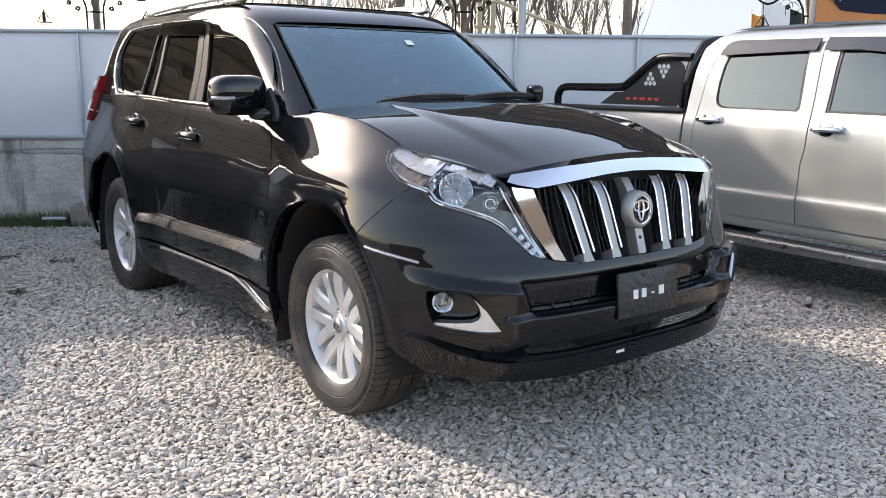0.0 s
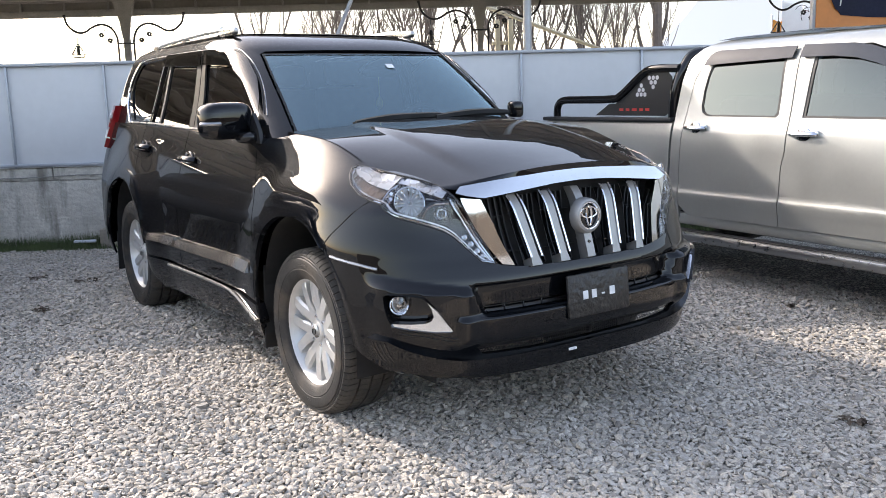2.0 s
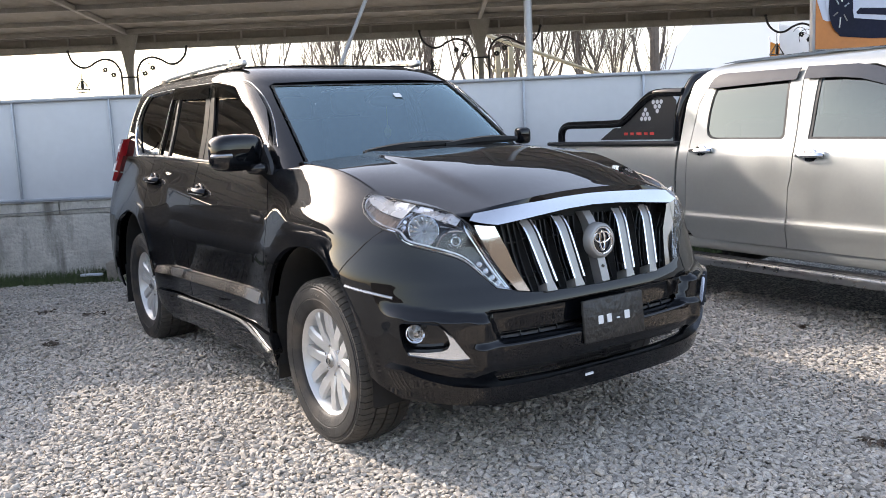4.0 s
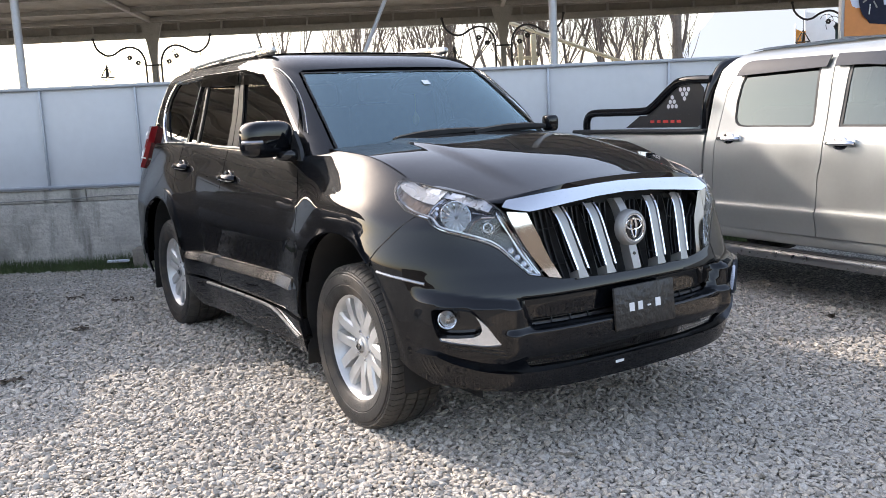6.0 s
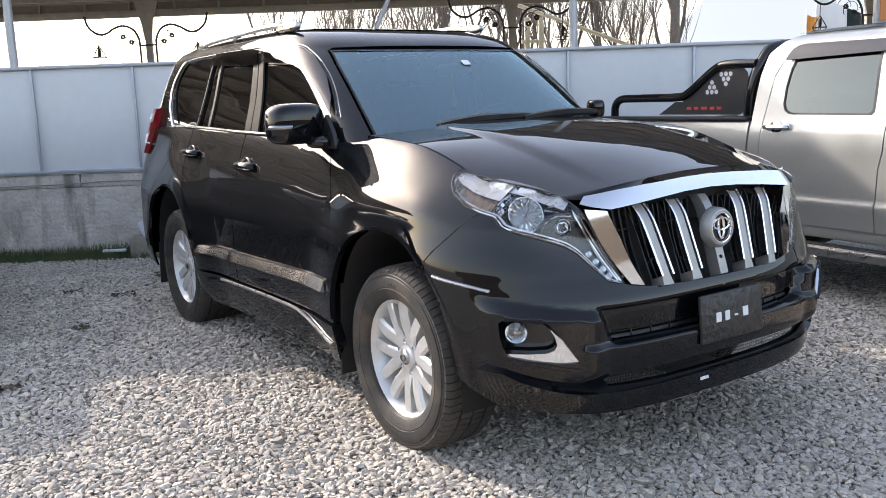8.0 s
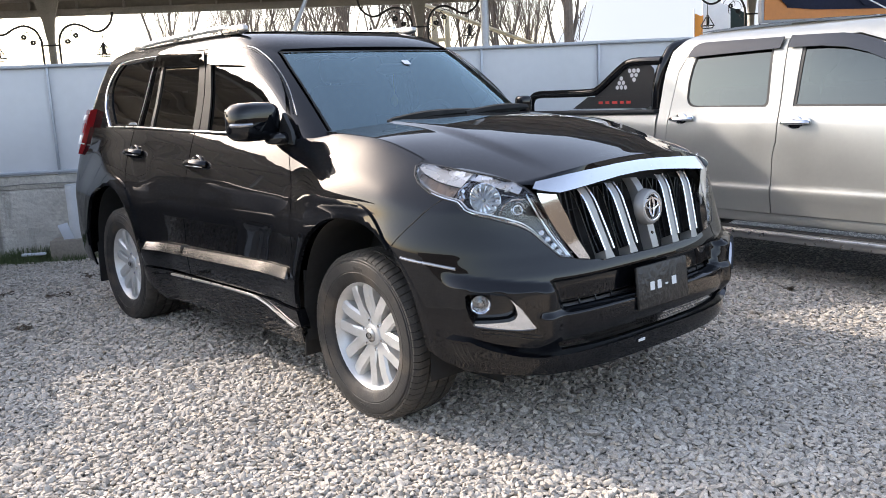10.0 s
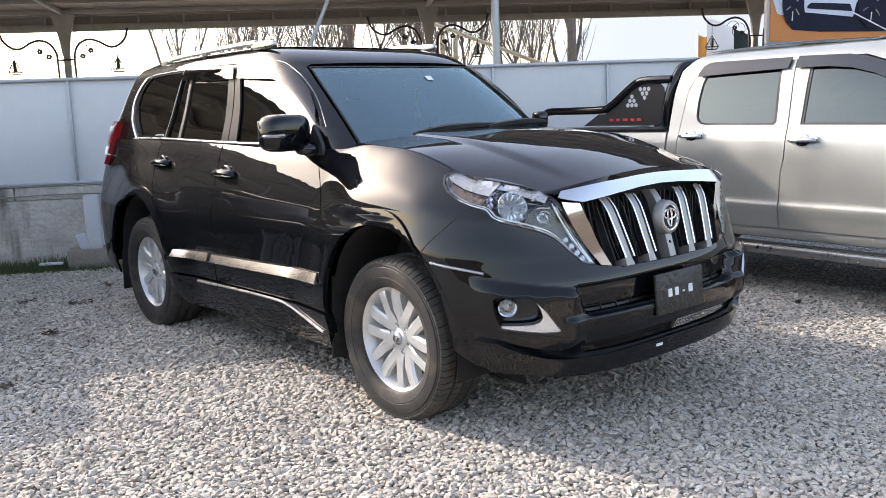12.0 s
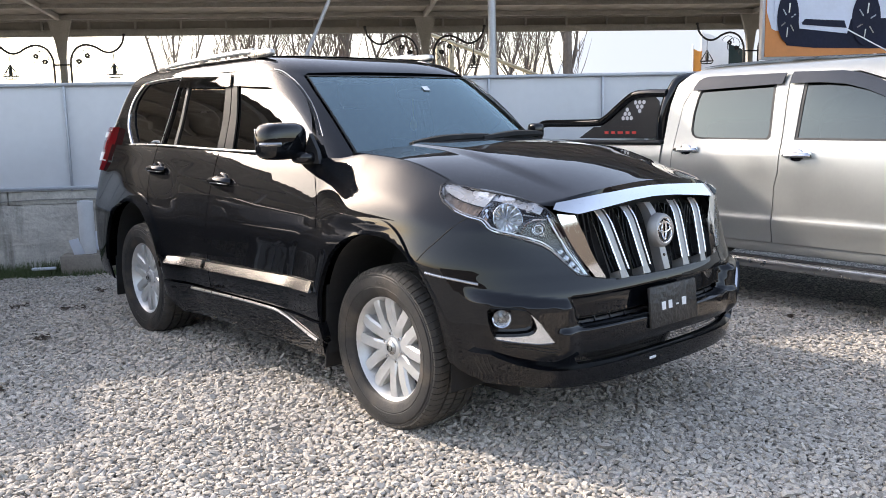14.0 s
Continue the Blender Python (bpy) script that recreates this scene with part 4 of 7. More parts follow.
grille = part("grille", trimmed(body, [(0.86, 1.05), (1.2, 1.09), (1.2, 0.75), (0.948, 0.762)], 0.05, lift=-0.075, flange=-0.05, keep=middle).mirrored(), M["void"], car, "upright grille with five chrome bars")
bar_lo = [(0.786, 1.062), (0.82, 1.052), (0.868, 1.042), (1.0, 1.063), (1.1, 1.076), (1.2, 1.081)]
bar_hi = [(1.2, 1.134), (1.1, 1.13), (1.0, 1.12), (0.9, 1.106), (0.83, 1.092), (0.792, 1.084)]
part("bonnet_bar", leaned(trimmed(body, bar_lo + bar_hi, 0.02, lift=0.018, flange=0.04, keep=middle), 1.075, 0.42).mirrored(), M["chrome"], car, "broad chrome bar over the grille")
for s in ((lambda g: right_side(g)), (lambda g: g)):
    leg = trimmed(body, [(0.808, 1.046), (0.868, 1.036), (0.907, 0.935), (0.949, 0.765), (0.914, 0.774)], 0.02, lift=0.008, flange=0.05)
    leg.n = {i: tuple(Vector((n[0], n[1], 0.10 + 0.25 * (leg.v[i][2] - 0.9))).normalized()) for i, n in leg.n.items()}
    part("surround_leg", s(leg), M["chrome"], grille)
for z in (0.83, 0.96):
    u0 = 0.864 + (1.05 - z) * 0.31 + 0.01
    part("grille_slat", trimmed(body, [(u0, z - 0.003), (1.2, z - 0.003), (1.2, z + 0.003), (u0, z + 0.003)], 0.04, lift=-0.055, flange=0.01, keep=middle).mirrored(), M["void"], grille)


def u_at(y, z):
    u = np.linspace(0.6, 1.2, 600)
    return float(np.interp(-y, -body(u, np.full_like(u, z))[:, 1], u))


def bowed(g):
    """The bars lean back towards the bonnet at their tops."""
    g.v = [(x - 0.036 * max(0.0, (z - 0.95) / 0.09) ** 2 + max(0.0, 0.956 - 0.30 * (z - 0.76) - float(body_front(z))) * float(ramp(1.0, 0.94, z)), y, z) for x, y, z in g.v]
    g.n = {}
    return g


def front_strip(y_top, y_foot, half, lift, flange, z0=0.752, z1=1.072, foot=1.0):
    """An upright strip on the grille between two heights, both sides of y given (y positive)."""
    left, right = [], []
    for z in zs(z0, z1, 9):
        y = y_foot + (y_top - y_foot) * (z - z0) / (z1 - z0)
        w = half * (1 + 0.25 * (foot - 1) * max(0, 1 - (z - z0) / 0.035))
        left.append((u_at(y + w, z), z))
        right.append((u_at(y - w, z), z))
    return trimmed(body, left + right[::-1], 0.02, lift=lift, flange=flange)


for y in (0.06, 0.09, 0.12, 0.225, 0.25, 0.275, 0.39, 0.42, 0.45):
    for s in ((lambda g: right_side(g)), (lambda g: g)):
        part("grille_rib", s(front_strip(y, y * 0.9, 0.003, -0.05, 0.02, z0=0.77, z1=1.04)), M["plastic"], grille)
for yt, yf in ((0.176, 0.15), (0.348, 0.30)):
    for s in ((lambda g: right_side(g)), (lambda g: g)):
        bar = part("grille_bar", s(bowed(front_strip(yt, yf, 0.019, 0.014, 0.06, z1=1.045, foot=2.4))), M["bar"], grille, "silver upright grille bar")
        for d in (-0.027, 0.027):
            part("bar_edge", s(bowed(front_strip(yt + d, yf + d, 0.0045, 0.0200, 0.05, z0=0.785, z1=1.05))), M["chrome"], bar)
g = Geo()
g.add(*(lambda q: (q.v, q.f))(trimmed(body, [(u_at(0.022, z), z) for z in zs(0.752, 1.05, 9)] + [(1.2, 1.05), (1.2, 0.752)], 0.02, lift=0.014, flange=0.05, keep=middle)))
bar = part("grille_bar", bowed(g.mirrored()), M["bar"], grille, "silver upright grille bar with a small camera")
part("parking_camera", Geo().lathe([(0.0, 0.012), (0.01, 0.01), (0.015, 0.0), (0.015, -0.02)], 16, pose(0.944, 0, 0.815, 0, 90, 0)), M["gloss"], bar)
# badge: a chrome ring with ovals before a dark disc
m = pose(0.945, 0.0, 0.93, 0, 86, 0) @ Matrix.Diagonal((0.79, 0.79, 1, 1))
badge = part("badge", Geo().lathe([(0.0, 0.004), (0.062, 0.003), (0.074, -0.002), (0.08, -0.03)], 40, m), M["gloss"], grille, "round dark badge with a broad silver ring")
part("badge_ring", Geo().lathe([(0.066, 0.002), (0.070, 0.009), (0.078, 0.013), (0.088, 0.010), (0.096, 0.0), (0.100, -0.03)], 44, m), M["bar"], badge)
part("badge_rim", Geo().tube([m @ Vector((0.071 * math.cos(a), 0.071 * math.sin(a), 0.009)) for a in zs(0, 2 * math.pi, 41)[:-1]], 0.004, 6, closed=True), M["chrome"], badge)
for cx, rx, ry in ((0.0, 0.052, 0.019), (-0.018, 0.028, 0.057)):
    part("badge_oval", Geo().tube([m @ Vector((cx + rx * math.cos(a), ry * math.sin(a), 0.007)) for a in zs(0, 2 * math.pi, 33)[:-1]], 0.0052, 6, closed=True), M["chrome"], badge)
# plate holder with a dark plate; its writing is plain bars
m = pose(0.990, 0.02, 0.600, 0, -5, 0)
plate = part("plate", Geo().box((0, 0, 0), (0.018, 0.36, 0.185), m, bevel=0.012), material("plate_black", (0.02, 0.019, 0.018), 0.35, 0, 0.4, 30, bump=0.5, bump_scale=35), car, "dark show plate with small pale bars")
for y, w, h in ((-0.085, 0.028, 0.036), (-0.035, 0.026, 0.036), (0.018, 0.018, 0.007), (0.072, 0.030, 0.036)):
    part("plate_bar", Geo().box((0.0105, y, 0.0 if h > 0.01 else -0.006), (0.003, w, h), m), M["white"], plate)

# bonnet
rimu = zs(-0.33, 1.2, 70)
ex, ey, ez = top_edge(rimu)
edge = [(float(a), max(float(b) - 0.004 * float(ramp(0.4, 0.3, q)), 0.0)) for q, a, b in zip(rimu, ex, ey)]
cowl = [(-0.30 + 0.10 * (1 - (y / 0.765) ** 2), y) for y in zs(-0.745, 0.745, 21)]
outline = edge[:-1] + [(a, -b) for a, b in edge[::-1]] + cowl


def bonnet(a, b):
    return np.stack([a, b, hood_height(a, b) + 0.012 * ramp(0.51, 0.43, np.abs(b)) * ramp(0.9, 0.5, a)], -1)


part("bonnet", trimmed(bonnet, outline, 0.026, flange=0.02), M["paint"], car)
part("cowl_panel", Geo().box((-0.36, 0, 1.262), (0.24, 1.44, 0.03), bevel=0.01), M["trim"], car)

# the bonnet's rolled front edge, over lamps and chrome bar
roll = [(0.347, 1.172)] + [(u, z + 0.001) for u, z in LAMP_TOP[:4:-1][1:]] + [(0.786, 1.08)] + bar_hi[::-1][1:] + [(float(u), rim_z(u, 0.0)) for u in zs(1.2, 0.345, 40)]
part("bonnet_edge", trimmed(body, roll, 0.02, flange=0.01, keep=(lambda a, b: a > 1.195 or b > rim_z(a) - 0.004)).mirrored(), M["paint"], car)

# cabin: painted frame with windows
W_QUARTER = [(-0.821, 1.335), (-0.876, 1.456), (-0.908, 1.542), (-0.913, 1.615), (-0.895, 1.68), (-0.862, 1.712), (-0.60, 1.720), (-0.641, 1.544), (-0.678, 1.328)]
W_REAR = [(-0.655, 1.322), (-0.59, 1.655), (-0.572, 1.70), (-0.245, 1.703), (-0.263, 1.614), (-0.369, 1.299)]
W_FRONT = [(-0.312, 1.285), (-0.256, 1.45), (-0.18, 1.70), (0.05, 1.70), (0.19, 1.66), (0.26, 1.58), (0.252, 1.48), (0.20, 1.38), (0.16, 1.30), (0.15, 1.275)]
SCREEN_U = 0.447
frame_line = [(-1.98, 1.24), (-1.0, 1.26), (0.2, 1.20), (SCREEN_U - 0.012, 1.20)] + [(SCREEN_U - 0.012 + 0.004 * ramp(1.6, 1.72, z), z) for z in zs(1.3, 1.70, 9)] + [(SCREEN_U + 0.03, 1.715), (0.75, 1.722), (1.0, 1.724), (1.0, 1.819), (0.5, 1.819), (0.0, 1.819), (-1.0, 1.819), (-1.98, 1.819), (-1.98, 1.60)]
g = trimmed(cabin, frame_line, 0.03, holes=[W_QUARTER, W_REAR, W_FRONT], flange=0.03, keep=(lambda a, b: b > 1.8 or b < 1.27 or a > 0.99 or a < -1.9))
shell = part("cabin_frame", g.mirrored(), M["paint"], car)
for s in ((lambda g: right_side(g)), (lambda g: g)):
    for w in (W_QUARTER, W_REAR, W_FRONT):
        part("side_window", s(trimmed(cabin, w, 0.04, lift=-0.008, flange=0.003)), M["tint"], car, "dark tinted side window")
    part("pillar_cover", s(trimmed(cabin, [(-0.372, 1.288), (-0.342, 1.287), (-0.212, 1.70), (-0.245, 1.708)], 0.03, lift=0.006, flange=0.01)), M["pillar"], shell)
    part("pillar_cover", s(trimmed(cabin, [(-0.337, 1.287), (-0.302, 1.284), (-0.176, 1.705), (-0.207, 1.70)], 0.03, lift=0.006, flange=0.01)), M["pillar"], shell)
    part("window_bar", s(trimmed(cabin, [(-0.597, 1.315), (-0.582, 1.315), (-0.510, 1.70), (-0.526, 1.70)], 0.03, lift=0.002, flange=0.01)), M["trim"], shell)
    part("pillar_cover", s(trimmed(cabin, [(-0.676, 1.320), (-0.657, 1.320), (-0.592, 1.655), (-0.574, 1.708), (-0.598, 1.718), (-0.640, 1.54)], 0.03, lift=0.004, flange=0.01)), M["gloss"], shell)

    def on_cabin(pts, radius, out, mat, name, label="", squash=1.0):
        line = [Vector(cabin(np.array([q.x]), np.array([q.y]))[0]) + Vector((0, out, 0)) for q in bend([(a, b, 0) for a, b in pts], 6)]
        part(name, s(Geo().tube(line, radius, 8, squash=squash)), mat, shell, label)

    on_cabin([(-0.862, 1.314), (-0.66, 1.313), (-0.376, 1.292), (-0.1, 1.28), (0.15, 1.272)], 0.0085, 0.012, M["satin"], "waist_strip", "silver waist strip")
    on_cabin([(-0.852, 1.316), (-0.893, 1.40), (-0.920, 1.46), (-0.942, 1.545), (-0.944, 1.61), (-0.932, 1.67), (-0.905, 1.715), (-0.87, 1.728)], 0.0095, 0.002, M["chrome"], "window_strip", "bright strip round the rear quarter window")
    on_cabin([(-0.87, 1.728), (-0.80, 1.732), (-0.70, 1.734), (-0.585, 1.735)], 0.0035, 0.002, M["satin"], "window_strip")
    on_cabin([(-0.668, 1.322), (-0.632, 1.50), (-0.592, 1.675), (-0.575, 1.735)], 0.003, 0.007, M["satin"], "window_strip")
    # seams over the doors and down the windscreen pillar
    on_cabin([(-0.575, 1.738), (-0.40, 1.736), (-0.19, 1.732), (0.05, 1.730), (0.20, 1.726), (0.285, 1.705), (0.335, 1.655), (0.352, 1.58), (0.336, 1.50), (0.30, 1.43), (0.275, 1.38)], 0.0042, 0.001, M["trim"], "door_seam")
    on_cabin([(0.20, 1.739), (0.295, 1.722), (0.355, 1.665), (0.374, 1.585), (0.360, 1.50), (0.325, 1.42), (0.30, 1.37)], 0.0035, 0.002, M["satin"], "pillar_strip")
    for v in ([(-0.588, 1.668), (-0.56, 1.662), (-0.256, 1.642), (-0.226, 1.645), (-0.200, 1.716), (-0.30, 1.724), (-0.556, 1.730)],
              [(-0.205, 1.645), (-0.02, 1.635), (0.09, 1.61), (0.18, 1.55), (0.21, 1.47), (0.215, 1.39), (0.225, 1.38), (0.30, 1.46), (0.345, 1.56), (0.33, 1.66), (0.2, 1.722), (-0.17, 1.722)]):
        vis = trimmed(cabin, v, 0.025, lift=0.02, flange=0.006)
        part("door_visor", s(vis), M["visor"], shell, "smoked plastic rain visor")
# windscreen, whole width
us, zz = zs(SCREEN_U, 1.0, 16), zs(1.215, 1.70, 18)
rows = []
for z in zz:
    right = [tuple(cabin(np.array([u + 0.004 * float(ramp(1.6, 1.72, z)) * (1 - (u - SCREEN_U) / (1 - SCREEN_U))]), np.array([z]))[0]) for u in us]
    rows.append([(x, -y, z3) for x, y, z3 in right] + [(x, y, z3) for x, y, z3 in right[-2::-1]])
g = Geo()
w = len(rows[0])
g.add([p for r in rows for p in r], [(i * w + j, i * w + j + 1, (i + 1) * w + j + 1, (i + 1) * w + j) for i in range(len(rows) - 1) for j in range(w - 1)])
part("windscreen", g, M["screen"], car, "bluish laminated windscreen", sharp=180)
g = Geo()
for i in range(len(rows) - 1):
    for j, k in ((0, 1), (w - 1, w - 2)):
        a, b, c, d = [Vector(p) for p in (rows[i][j], rows[i][k], rows[i + 1][k], rows[i + 1][j])]
        g.add([a, a.lerp(b, 0.3), d.lerp(c, 0.3), d], [(0, 1, 2, 3)])
for j in range(w - 1):
    a, b, c, d = [Vector(p) for p in (rows[-1][j], rows[-1][j + 1], rows[-2][j + 1], rows[-2][j])]
    g.add([a, b, b.lerp(c, 0.22), a.lerp(d, 0.22)], [(0, 1, 2, 3)])
    g.add([rows[0][j], rows[0][j + 1], rows[2][j + 1], rows[2][j]], [(0, 1, 2, 3)])
g.v = [(x + 0.003, y, z + 0.003) for x, y, z in g.v]
part("screen_border", g, M["void"], car, "black screen border")
# roof
u = zs(-1.98, 1.0, 120)
r3 = cabin(u, np.full_like(u, 1.8185))
outline = [(float(p[0]), float(p[1])) for p in r3] + [(float(p[0]), -float(p[1])) for p in r3[::-1]]


def roof(a, b):
    lift = 0.028 * ramp(-0.9, -1.7, a) - 0.02 * ramp(-2.6, -3.5, a)
    mid = np.clip(1 - (np.abs(b) / 0.585) ** 2.5, 0, 1) * np.clip(np.minimum((-1.22 - a) / 0.4, (a + 3.2) / 0.4), 0, 1)
    return np.stack([a, b, 1.8245 + lift + 0.022 * mid], -1)


part("roof", trimmed(roof, outline, 0.06, flange=0), M["paint"], car)
# underside, wheel housings, seats
part("underbody", Geo().box((-1.4, 0, 0.42), (4.0, 1.5, 0.2)), M["dark"], car)
part("cabin_floor", Geo().box((-1.9, 0, 0.72), (3.1, 1.5, 0.06)), M["dark"], car)
part("bulkhead", Geo().box((-0.38, 0, 0.95), (0.06, 1.52, 0.62)), M["dark"], car)
part("dashboard", Geo().box((-0.62, 0, 1.17), (0.5, 1.5, 0.16), bevel=0.06), M["plastic"], car)
for cx in ARCHES:
    for s in (-1, 1):
        a = np.radians(zs(-8, 188, 30))
        v = [(cx + 0.47 * math.copysign(abs(math.cos(t)) ** 0.87, math.cos(t)), s * y, HUB_Z + 0.55 * math.copysign(abs(math.sin(t)) ** 0.87, math.sin(t))) for t in a for y in (0.55, 0.925)]
        g = Geo().add(v, [(2 * i, 2 * i + 1, 2 * i + 3, 2 * i + 2) for i in range(29)])
        g.add([(cx - 0.52, s * 0.56, 0.2), (cx + 0.52, s * 0.56, 0.2), (cx + 0.52, s * 0.56, 0.95), (cx - 0.52, s * 0.56, 0.95)], [(0, 1, 2, 3)])
        part("wheel_housing", g, M["dark"], car)
for y in (-0.37, 0.37):
    for x, k in ((-1.45, 1.0), (-2.3, 1.05)):
        st = part("seat", Geo().box((x, y, 0.92), (0.5, 0.48, 0.14), bevel=0.05), M["seat"], car)
        part("seat_back", Geo().box((0, 0, 0.3), (0.12, 0.46, 0.6), pose(x - 0.28, y, 0.95, 0, -14, 0), bevel=0.05), M["seat"], st)
        part("headrest", Geo().box((0, 0, 0.7), (0.1, 0.26, 0.17), pose(x - 0.28, y, 0.95, 0, -14, 0), bevel=0.045), M["seat"], st)
m = pose(-0.95, 0.37, 1.24, 0, -62, 0)
part("steering_wheel", Geo().tube([m @ Vector((0.18 * math.cos(t), 0.18 * math.sin(t), 0)) for t in zs(0, 2 * math.pi, 29)[:-1]], 0.016, 8, closed=True).box((0, 0, -0.02), (0.12, 0.14, 0.04), m, bevel=0.015), M["seat"], car)

# wheels, mirrors, handles, rails
def wheel(owner, m, name="wheel"):
    """A wheel lying on its back, face up, turned to its place by m."""
    hub = part(name, Geo().lathe([(0.205, -0.11), (0.222, -0.1), (0.225, 0.06), (0.232, 0.085), (0.24, 0.1), (0.238, 0.106), (0.231, 0.1), (0.222, 0.075), (0.205, 0.05), (0.20, -0.1)], 56, m), M["alloy"], owner, "silver alloy wheel with six forked spokes and dusty tyre")
    prof = [(0.228, -0.1), (0.25, -0.118), (0.31, -0.134), (0.345, -0.125), (0.360, -0.1), (0.361, 0.1), (0.345, 0.124), (0.338, 0.129), (0.331, 0.128), (0.327, 0.132), (0.31, 0.134), (0.287, 0.1315), (0.285, 0.129), (0.281, 0.1305), (0.262, 0.124), (0.245, 0.117), (0.240, 0.113), (0.233, 0.1)]
    tyre = part("tyre", Geo().lathe(prof, 72, m), M["rubber"], hub, "dusty black off-road tyre", sharp=28)
    # tread blocks with open grooves: shoulder lugs that wrap over the edge, and two inner rows
    g = Geo()
    rows_ = (([(0.350, 0.1265), (0.364, 0.110), (0.3685, 0.085), (0.370, 0.062)], 0.0, 0.87), ([(0.3705, 0.053), (0.3715, 0.005)], 2.4, 0.86),
             ([(0.3715, -0.005), (0.3705, -0.053)], 0.6, 0.86), ([(0.370, -0.062), (0.3685, -0.085), (0.364, -0.110), (0.350, -0.1265)], 3.0, 0.87))
    for k in range(72):
        for line, off, fill in rows_:
            a0, a1 = 2 * math.pi * k / 72 + radians(off), 2 * math.pi * (k + fill) / 72 + radians(off)
            n, v = len(line), []
            for depth in (0.0, 0.02):
                for i, (r, z) in enumerate(line):
                    skew = 0.018 * math.sin(40 * z)
                    v += [((r - depth) * math.cos(a + skew), (r - depth) * math.sin(a + skew), z) for a in (a0, a1)]
            f = [(2 * i, 2 * i + 1, 2 * i + 3, 2 * i + 2) for i in range(n - 1)]
            f += [(2 * i, 2 * i + 2, 2 * n + 2 * i + 2, 2 * n + 2 * i) for i in range(n - 1)] + [(2 * i + 3, 2 * i + 1, 2 * n + 2 * i + 1, 2 * n + 2 * i + 3) for i in range(n - 1)]
            f += [(1, 0, 2 * n, 2 * n + 1), (2 * n - 2, 2 * n - 1, 4 * n - 1, 4 * n - 2)]
            g.add(v, f, m)
    part("tread", g, M["tread"], tyre, "dusty tread blocks")
    # moulded writing on the side wall, as plain raised bars
    for a, w in ((248, 4.2), (253, 3.0), (257.5, 3.6), (70, 4.2), (75, 3.0), (79.5, 3.6)):
        g = Geo()
        for r in (0.300, 0.306):
            g.box((r, 0, 0.1335), (0.0035, r * radians(w), 0.003), m @ pose(0, 0, 0, 0, 0, a))
        part("raised_bar", g, M["rubber"], tyre)
    part("wheel_back", Geo().lathe([(0.0, -0.03), (0.205, -0.045)], 40, m), M["dark"], hub)
    part("brake_disc", Geo().lathe([(0.06, 0.0), (0.165, 0.0), (0.165, -0.02)], 40, m), M["steel"], hub)
    dish = smooth_curve((0.0, 0.070), (0.06, 0.068), (0.10, 0.074), (0.17, 0.084), (0.24, 0.083))
    half = [(0.040, 0.026), (0.056, 0.031), (0.12, 0.0565), (0.18, 0.081), (0.231, 0.101), (0.231, 0.042), (0.18, 0.024), (0.126, 0.0)]
    for k in range(6):
        bm = bmesh.new()
        ring = [bm.verts.new((r, w, 0.0)) for r, w in half] + [bm.verts.new((r, -w, 0.0)) for r, w in half[-2::-1]]
        face = bm.faces.new(ring)
        wall_ = bmesh.ops.extrude_face_region(bm, geom=[face])
        top_v = [q for q in wall_["geom"] if isinstance(q, bmesh.types.BMVert)]
        for q in top_v:
            q.co.z = 0.045
        rim_e = [e for e in bm.edges if e.verts[0].co.z > 0.04 and e.verts[1].co.z > 0.04]
        bmesh.ops.bevel(bm, geom=rim_e, offset=0.0105, segments=1, affect="EDGES")
        bm.verts.index_update()
        v = [(q.co.x, q.co.y, q.co.z - 0.045 + float(dish(math.hypot(q.co.x, q.co.y)))) for q in bm.verts]
        part("spoke", Geo().add(v, [[q.index for q in f.verts] for f in bm.faces], m @ pose(0, 0, 0, 0, 0, 60 * k)), M["alloy"], hub, sharp=18)
        bm.free()
    part("hub_plate", Geo().lathe([(0.0, 0.079), (0.034, 0.079), (0.040, 0.0765), (0.047, 0.0745), (0.055, 0.06), (0.056, 0.03)], 36, m), M["alloy"], hub)
    part("centre_cap", Geo().lathe([(0.0, 0.092), (0.022, 0.09), (0.03, 0.084), (0.031, 0.078)], 28, m), M["satin"], hub)
    part("cap_ring", Geo().tube([m @ Vector((0.017 * math.cos(t), 0.013 * math.sin(t), 0.092)) for t in zs(0, 2 * math.pi, 21)[:-1]], 0.0022, 5, closed=True), M["plastic"], hub)
    for k in range(6):
        q = m @ pose(0, 0, 0, 0, 0, 60 * k + 30) @ pose(0.064, 0, 0.050)
        part("wheel_nut", Geo().lathe([(0.0, 0.024), (0.007, 0.023), (0.0095, 0.018), (0.0095, -0.01)], 8, q), M["chrome"], hub)
        part("nut_cup", Geo().lathe([(0.010, 0.0), (0.0135, 0.0), (0.0165, 0.014), (0.0195, 0.014), (0.020, -0.03)], 16, q), M["alloy"], hub)
    return hub


for cx in HUB_X:
    for s in (-1, 1):
        wheel(car, pose(cx, s * HUB_Y, HUB_Z, -90 * s, 0, 0) @ pose(0, 0, 0, 0, 0, 7 if cx < -1 else 15) @ Matrix.Scale(1.058, 4))
# mud flaps
for cx in (-0.415, -3.21):
    for s in (-1, 1):
        high = 0.44 if cx > -1 else 0.30
        part("mud_flap", Geo().box((0, 0, 0), (0.014, 0.24, high), pose(cx, s * 0.81, 0.205 + high / 2, 0, 5, 0), bevel=0.006), M["void"], car)


